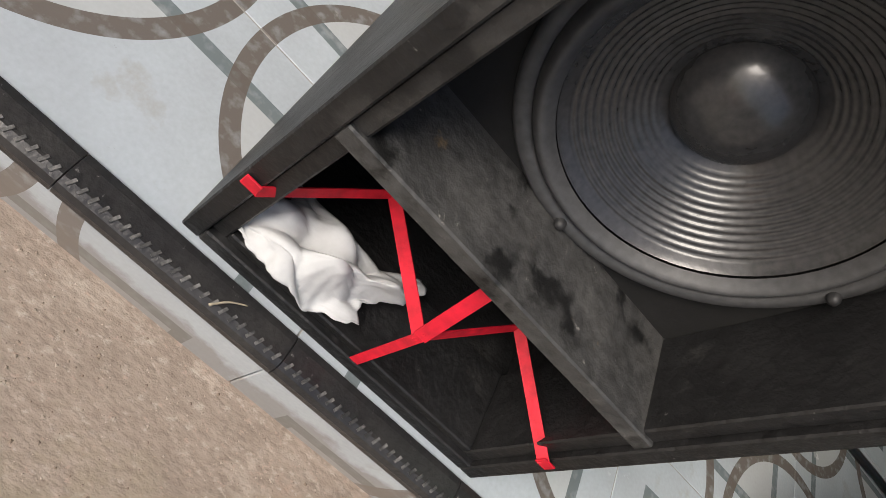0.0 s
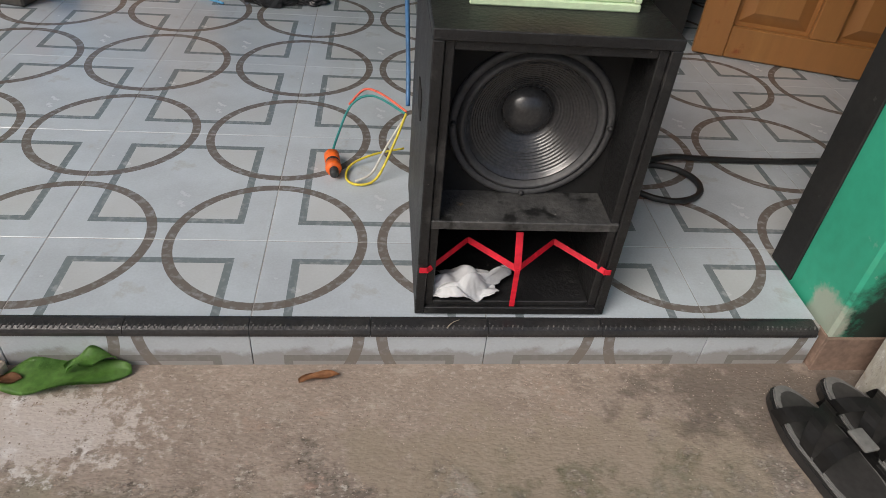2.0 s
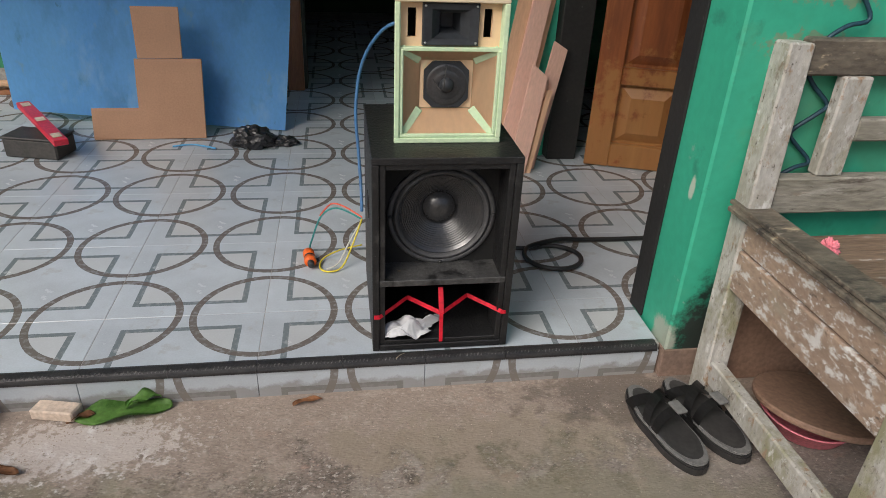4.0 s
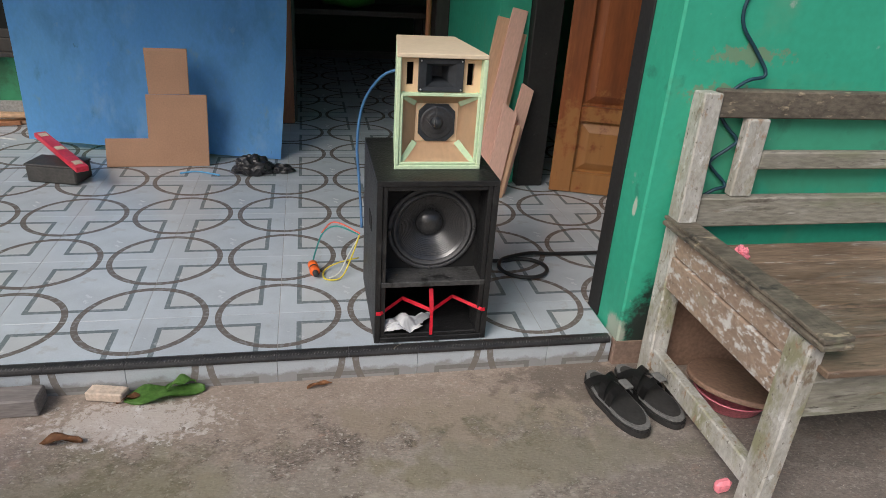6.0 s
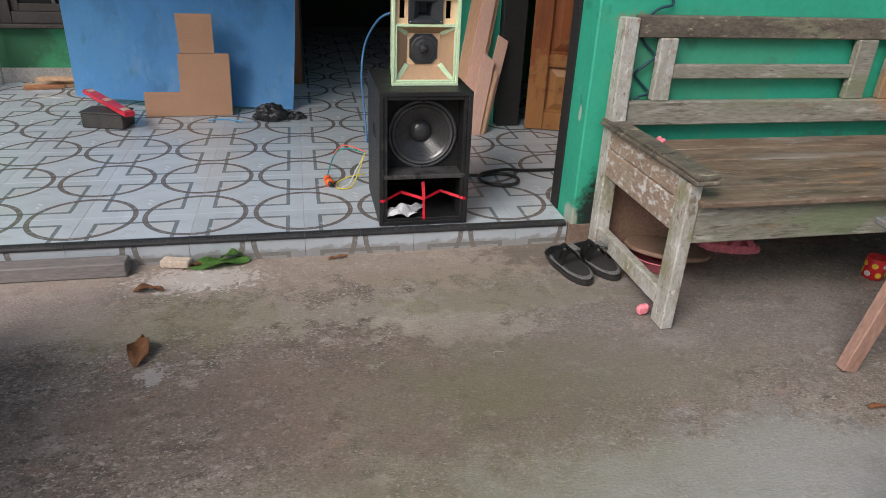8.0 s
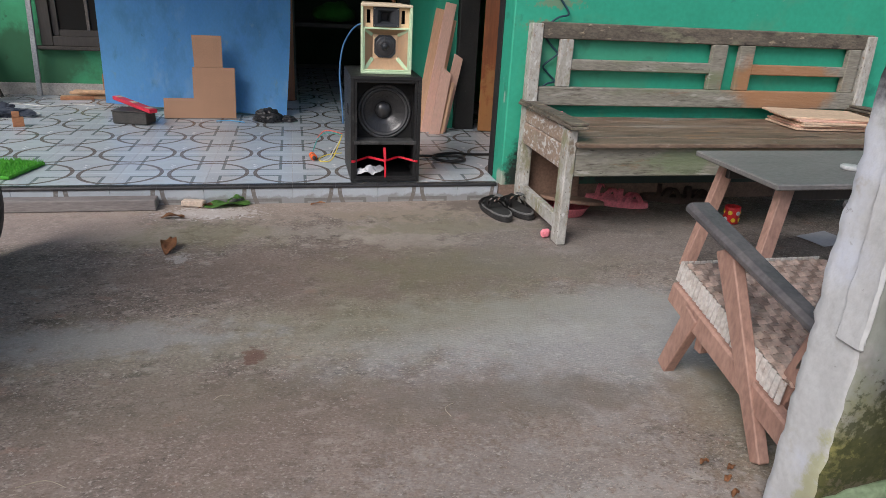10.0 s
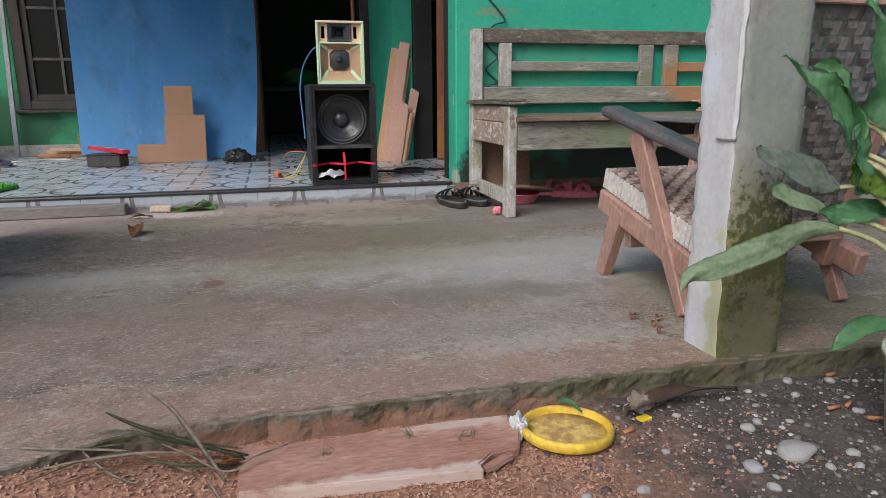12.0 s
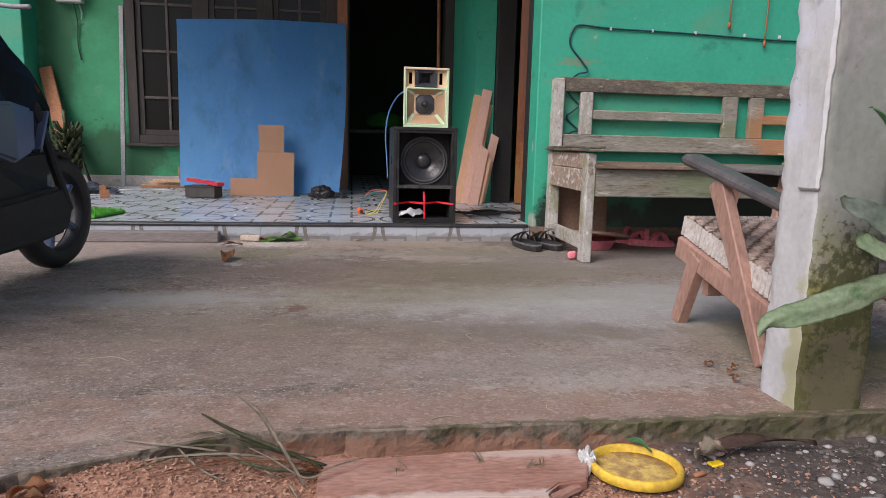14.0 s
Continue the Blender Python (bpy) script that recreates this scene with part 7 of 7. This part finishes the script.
GZ = -0.14
for pts, w, m in (
    ([(-0.457, -2.460, -0.132), (-0.506, -2.410, -0.072), (-0.539, -2.385, -0.031), (-0.576, -2.360, -0.011)], 0.010, STRAW),
    ([(-0.433, -2.405, -0.125), (-0.510, -2.390, -0.095), (-0.586, -2.375, -0.066), (-0.639, -2.360, -0.040)], 0.011, OLIVE),
    ([(-0.425, -2.395, -0.128), (-0.490, -2.385, -0.110), (-0.560, -2.375, -0.088), (-0.610, -2.365, -0.072)], 0.010, OLIVE),
    ([(-0.585, -2.370, -0.080), (-0.641, -2.325, -0.084), (-0.665, -2.330, -0.088)], 0.006, STRAW),
    ([(-0.508, -2.437, -0.122), (-0.600, -2.380, -0.105), (-0.713, -2.370, -0.088), (-0.780, -2.345, -0.090)], 0.006, STRAW),
    ([(-0.688, -2.350, -0.100), (-0.650, -2.400, -0.108), (-0.622, -2.431, -0.112), (-0.578, -2.455, -0.122)], 0.006, STRAW),
    ([(-0.442, -2.384, -0.118), (-0.540, -2.365, -0.104), (-0.654, -2.360, -0.098), (-0.800, -2.385, -0.098)], 0.006, OLIVE),
    ([(-0.548, -2.383, -0.112), (-0.640, -2.385, -0.100), (-0.748, -2.440, -0.104)], 0.005, OLIVE),
    ([(-0.500, -2.400, -0.112), (-0.580, -2.395, -0.100), (-0.680, -2.400, -0.098), (-0.740, -2.415, -0.100)], 0.006, STRAW),
    ([(-0.361, -2.396, -0.116), (-0.410, -2.430, -0.112), (-0.456, -2.454, -0.118), (-0.515, -2.410, -0.105), (-0.560, -2.375, -0.098)], 0.005, STRAW),
    ([(-0.485, -2.455, -0.128), (-0.470, -2.490, -0.130), (-0.455, -2.530, -0.136)], 0.005, STRAW),
    ([(-0.430, -2.410, -0.125), (-0.500, -2.410, -0.112), (-0.600, -2.415, -0.104), (-0.700, -2.450, -0.108)], 0.007, DRY),
    ([(-0.445, -2.420, -0.128), (-0.520, -2.425, -0.114), (-0.590, -2.405, -0.102)], 0.009, OLIVE),
):
    blade(pts, w * 0.40, m, "long dry or green grass blade at the slab's edge", "grass blades")
for k, (a, b, w) in enumerate((((-0.90, -2.48, -0.122), (-0.84, -2.47, -0.105), 0.016), ((-0.88, -2.50, -0.120), (-0.83, -2.51, -0.105), 0.013), ((0.255, -2.405, -0.14), (0.30, -2.43, -0.115), 0.022), ((-0.475, -2.41, -0.14), (-0.43, -2.42, -0.13), 0.012))):
    tagged(part("dry_leaf", leaf_mesh(a, b, w, sag=0.01, fold=0.7, wave=0.5, seed=k + 3), DRY if k != 2 else STRAW, smooth=True), "curled dry leaf on the ground before the slab", "leaf", "dry leaves")
# small weeds on the board and gravel
bm = bmesh.new()
for k, (x, y, n_) in enumerate(((-0.16, -2.40, 9), (-0.06, -2.43, 12), (0.56, -2.43, 5), (-0.30, -2.42, 7))):
    rg = random.Random(k)
    for _ in range(n_):
        a = rg.uniform(0, 6.28)
        l = rg.uniform(0.012, 0.035)
        add(bm, leaf_mesh((x + rg.uniform(-0.02, 0.02), y + rg.uniform(-0.012, 0.012), -0.128), (x + l * math.cos(a), y + l * math.sin(a), -0.128 + rg.uniform(0.004, 0.012)), rg.uniform(0.0005, 0.0011), sag=0.003, n=5, m_=2))
tagged(part("weeds", bm, mat("weed_green", (0.16, 0.20, 0.07), (0.10, 0.13, 0.045), scale=30, rough=0.6, bump=0)), "tiny green weed sprigs before the slab", "weeds", kind="stuff")

# ---- scooter beside the slab's timber ----
GLOSS = mat("glossy_black_panel", (0.014, 0.014, 0.017), (0.02, 0.02, 0.024), rough=0.16, rough2=0.24, bump=0, grain=0.05)
MATTE = mat("matte_black_plastic", (0.020, 0.020, 0.021), (0.028, 0.028, 0.029), scale=20, rough=0.5, bump=0.1)
SILVER = mat("blue_grey_metallic", (0.16, 0.20, 0.29), (0.19, 0.23, 0.32), rough=0.22, metal=0.4, bump=0, grain=0.04)
ALLOY = mat("blue_alloy", (0.20, 0.26, 0.42), (0.16, 0.21, 0.36), rough=0.3, metal=0.8, bump=0.03)
REDLENS = mat("red_lens", (0.35, 0.008, 0.012), rough=0.15, bump=0)
sc = thing("scooter", pose(-1.525, -0.75, SLAB, 0, 0, 80), "black motor scooter parked facing the terrace", "scooter")
XR = Matrix.Rotation(radians(90), 4, "X")


def wheel(x, r, w, steer=0):
    hub = Matrix.Translation((x, 0, r)) @ Matrix.Rotation(radians(steer), 4, "Z") @ XR
    wh = part("wheel", lathe([(r * 0.70, -w * 0.42), (r * 0.80, -w * 0.5), (r * 0.93, -w * 0.46), (r * 0.985, -w * 0.25), (r, 0), (r * 0.985, w * 0.25), (r * 0.93, w * 0.46), (r * 0.80, w * 0.5), (r * 0.70, w * 0.42)], seg=56, m=hub), RUBBER, sc, "black tyre", smooth=True)
    part("rim", lathe([(r * 0.72, -w * 0.40), (r * 0.70, -w * 0.36), (r * 0.64, -w * 0.15), (r * 0.64, w * 0.15), (r * 0.70, w * 0.36), (r * 0.72, w * 0.40)], seg=48, m=hub), MATTE, wh, "dark alloy rim", smooth=True)
    part("hub", lathe([(0, -w * 0.6), (r * 0.15, -w * 0.6), (r * 0.17, -w * 0.5), (r * 0.17, w * 0.5), (r * 0.15, w * 0.6), (0, w * 0.6)], seg=24, m=hub), ALLOY, wh, smooth=True)
    for k in range(5):
        a = 2 * math.pi * k / 5 + 0.5
        bm = beam((r * 0.14 * math.cos(a), r * 0.14 * math.sin(a), 0), (r * 0.67 * math.cos(a + 0.18), r * 0.67 * math.sin(a + 0.18), 0), 0.020, 0.034, bevel=0.004, up=(0, 0, 1))
        bmesh.ops.transform(bm, matrix=hub, verts=bm.verts)
        part("spoke", bm, ALLOY, wh, "blue alloy spoke")
    return wh


wheel(0.0, 0.222, 0.075)
wheel(-1.22, 0.222, 0.09)
part("front_fender", prism([(0.06, 0.435), (-0.02, 0.458), (-0.14, 0.42), (-0.22, 0.33), (-0.26, 0.22), (-0.24, 0.215), (-0.20, 0.32), (-0.12, 0.40), (-0.02, 0.435), (0.06, 0.415)], 0.10, bevel=0.004, m=Matrix.Translation((0, -0.05, 0))), MATTE, sc)
for y in (-0.065, 0.065):
    part("fork", beam((0.0, y, 0.222), (-0.17, y, 0.62), 0.032, 0.032, bevel=0.008), MATTE, sc)


def shell(profile, widths, material, label, name, bevel=0.015):
    """A side outline whose half width changes from point to point, closed across the middle."""
    bm = bmesh.new()
    right = [bm.verts.new((x, -w, z)) for (x, z), w in zip(profile, widths)]
    left = [bm.verts.new((x, w, z)) for (x, z), w in zip(profile, widths)]
    n = len(profile)
    for k in range(n):
        l = (k + 1) % n
        bm.faces.new((right[k], right[l], left[l], left[k]))
    bm.faces.new(right[::-1])
    bm.faces.new(left)
    bmesh.ops.triangulate(bm, faces=[f for f in bm.faces if len(f.verts) > 4])
    bmesh.ops.recalc_face_normals(bm, faces=bm.faces)
    if bevel:
        bmesh.ops.bevel(bm, geom=[e for e in bm.edges if e.calc_face_angle(0) > 0.5], offset=bevel, segments=3, affect="EDGES")
    return part(name, bm, material, sc, label, smooth=False)


shell([(-0.15, 0.425), (-0.06, 0.52), (-0.045, 0.615), (-0.11, 0.68), (-0.19, 0.75), (-0.29, 0.80), (-0.48, 0.92), (-0.54, 0.74), (-0.46, 0.56), (-0.38, 0.46)], [0.065, 0.055, 0.055, 0.065, 0.07, 0.085, 0.12, 0.145, 0.145, 0.12], GLOSS, "glossy black front cowl", "front_cowl", bevel=0.02)
shell([(-0.205, 0.600), (-0.225, 0.455), (-0.40, 0.42), (-0.62, 0.48), (-0.62, 0.60), (-0.40, 0.615)], [0.090, 0.100, 0.155, 0.160, 0.160, 0.150], SILVER, "blue-grey metallic leg shield", "leg_shield", bevel=0.012)
shell([(-0.10, 0.45), (-0.13, 0.34), (-0.20, 0.26), (-0.55, 0.27), (-0.55, 0.44)], [0.06, 0.075, 0.12, 0.13, 0.13], MATTE, "dark inner panel", "inner_panel", bevel=0.01)
part("side_trim", beam((-0.130, -0.078, 0.595), (-0.200, -0.088, 0.46), 0.010, 0.035, bevel=0.004, up=(0, -1, 0)), SILVER, sc, "blue metallic trim")
part("reflector", beam((-0.205, -0.071, 0.715), (-0.140, -0.066, 0.660), 0.012, 0.012, bevel=0.003, up=(0, -1, 0)), REDLENS, sc, "thin red lens strip")
shell([(-0.150, 0.330), (-0.105, 0.235), (-0.135, 0.165), (-0.30, 0.14), (-0.52, 0.13), (-0.95, 0.10), (-1.0, 0.22), (-0.90, 0.30), (-0.50, 0.30)], [0.145, 0.15, 0.148, 0.14, 0.135, 0.12, 0.15, 0.19, 0.155], MATTE, "dark footboard side panel", "footboard")
shell([(-0.78, 0.28), (-0.72, 0.66), (-0.82, 0.74), (-1.35, 0.78), (-1.62, 0.82), (-1.60, 0.74), (-1.30, 0.50), (-1.0, 0.34)], [0.15, 0.14, 0.14, 0.16, 0.10, 0.09, 0.18, 0.19], GLOSS, "glossy black rear body", "rear_body")
part("seat", box(-1.45, -0.75, -0.13, 0.13, 0.76, 0.83, bevel=0.03, seg=3), MATTE, sc, "black seat")
part("handlebar", tube([(-0.66, -0.34, 0.90), (-0.62, -0.20, 0.90), (-0.55, 0, 0.89), (-0.62, 0.20, 0.90), (-0.66, 0.34, 0.90)], 0.014, seg=10), MATTE, sc, smooth=True)
part("handlebar_cover", box(-0.68, -0.48, -0.12, 0.12, 0.83, 0.95, bevel=0.035, seg=3), GLOSS, sc)
part("brake_lever", tube([(-0.50, -0.16, 0.895), (-0.53, -0.25, 0.880), (-0.575, -0.34, 0.871)], 0.007, seg=8), GREYMETAL, sc, "grey brake lever", smooth=True)
part("kick_stand", beam((-0.72, 0.12, 0.16), (-0.66, 0.24, 0.0), 0.02, 0.02, bevel=0.004), MATTE, sc)

# ---- neighbour's house beyond the corner column ----
ROOFT = mat("old_roof_tiles", (0.20, 0.11, 0.08), (0.14, 0.08, 0.06), scale=6, rough=0.8, bump=0.4)
house = thing("neighbour_house", pose(-9.5, 12.5, -0.15), "low neighbouring house with a red-brown roof beyond the terrace", "house")
part("wall", box(-3, 3, -2, 2, 0, 2.4, bevel=0.01), PLASTER, house)
part("roof", prism([(-3.5, 2.3), (3.5, 2.3), (2.6, 3.7), (-2.6, 3.7)], 5.2, m=Matrix.Translation((0, -2.6, 0))), ROOFT, house)
part("beam", beam((-3.2, -2.7, 2.35), (3.4, -2.7, 2.2), 0.12, 0.12), PALEWOOD, house)
rng = random.Random(21)
bm = bmesh.new()
for _ in range(500):
    p = Vector((rng.gauss(0, 0.7), rng.gauss(0, 0.5), abs(rng.gauss(0.6, 0.45))))
    add_v = [bm.verts.new(p + Vector((rng.uniform(-0.14, 0.14), rng.uniform(-0.14, 0.14), rng.uniform(-0.12, 0.12)))) for _ in range(3)]
    bm.faces.new(add_v)
bush = part("bush", bm, FRESH)
bush.matrix_world = pose(-6.6, 7.6, -0.15)
tagged(bush, "bright green shrub in the neighbouring yard", "shrub")


# ---- tiles of the terrace, its nosing and its riser ----
def slab_tile(x0, x1, y0, y1, th=0.008):
    bm = box(x0, x1, y0, y1, -th, 0, bevel=0)
    bmesh.ops.bevel(bm, geom=[e for e in bm.edges if e.verts[0].co.z > -th / 2 and e.verts[1].co.z > -th / 2], offset=0.0009, segments=1, affect="EDGES")
    return bm


def mesh_of(name, bm, material):
    me = bpy.data.meshes.new(name)
    bm.to_mesh(me)
    bm.free()
    me.materials.append(material)
    return me


TP, G = 0.40, 0.0006
JX, JY = -0.44, 0.2125
full = mesh_of("tile", slab_tile(-TP / 2 + G, TP / 2 - G, -TP / 2 + G, TP / 2 - G), TILE)
cut = mesh_of("tile", slab_tile(-TP / 2 + G, TP / 2 - G, -0.005, TP / 2 - G), TILE)
right_cut = mesh_of("tile", slab_tile(-TP / 2 + G, 0.010, -0.005, TP / 2 - G), TILE)
# riser print dirtied along its foot, its shade painted as an overall grey
RISER = TILE.copy()
RISER.name = "dirty_riser_tile"
for c_, r_, col_, a_, e_, sc_ in (((0, -0.13, 0), (0.5, 0.030, 0.2), (0.17, 0.145, 0.12), 0.6, 1.2, 14), ((0, -0.16, 0), (0.5, 0.10, 0.2), (0.26, 0.25, 0.235), 0.22, 1.6, 7)):
    ragged_patch(RISER, c_, r_, col_, a_, e_, sc_)
riser = mesh_of("riser_tile", slab_tile(-TP / 2 + G, TP / 2 - G, -TP / 2 + 0.004, -TP / 2 + 0.088), RISER)
riser_end = mesh_of("riser_tile", slab_tile(-TP / 2 + G, 0.008, -TP / 2 + 0.004, -TP / 2 + 0.088), RISER)
for i in range(-7, 6):
    cx_ = JX + TP * (i + 0.5)
    for j in range(-1, 11):
        cy_ = JY + TP * (j + 0.5)
        if j == -1:
            if cx_ > 0.6:
                continue
            data = right_cut if cx_ > 0.5 else cut
        else:
            data = full
        ob = new("tile", data)
        ob.parent = floor
        ob.matrix_world = pose(cx_, cy_, 0.0)
    if cx_ < 0.6:
        ob = new("riser_tile", riser_end if cx_ > 0.5 else riser)
        ob.parent = floor
        # the strip's printed top edge lies under the nosing
        ob.matrix_world = Matrix(((1, 0, 0, cx_), (0, 0, -1, -0.021), (0, -1, 0, -TP / 2 - 0.011), (0, 0, 0, 1)))
# nosing pieces with two rows of ridges
bm = bmesh.new()
prof = [(0.006, -0.008), (0.006, 0.003), (-0.001, 0.0045), (-0.018, 0.0035), (-0.0235, 0.000), (-0.026, -0.006), (-0.026, -0.013), (-0.022, -0.015), (-0.012, -0.015)]
L = 0.0995
a = [bm.verts.new((-L, y, z)) for y, z in prof]
b = [bm.verts.new((L, y, z)) for y, z in prof]
for k in range(len(prof) - 1):
    bm.faces.new((a[k], a[k + 1], b[k + 1], b[k]))
bm.faces.new(a[::-1])
bm.faces.new(b)
bmesh.ops.recalc_face_normals(bm, faces=bm.faces)
body_faces = len(bm.faces)
for k in range(22):
    x = -L + 0.006 + k * 0.0089
    add(bm, beam((x - 0.0012, -0.0215, 0.0018), (x + 0.0016, -0.0150, 0.0042), 0.0026, 0.0022, bevel=0))
bm.faces.ensure_lookup_table()
for f in bm.faces[body_faces:]:
    f.material_index = 1
nos = mesh_of("nosing", bm, NOSING)
nos.materials.append(RIDGE)
for i in range(-14, 6):
    x = JX + 0.2 * (i + 0.5)
    if x > 0.56 or x < -3.2:
        continue
    ob = new("nosing", nos)
    ob.parent = floor
    ob.matrix_world = pose(x, 0, 0)
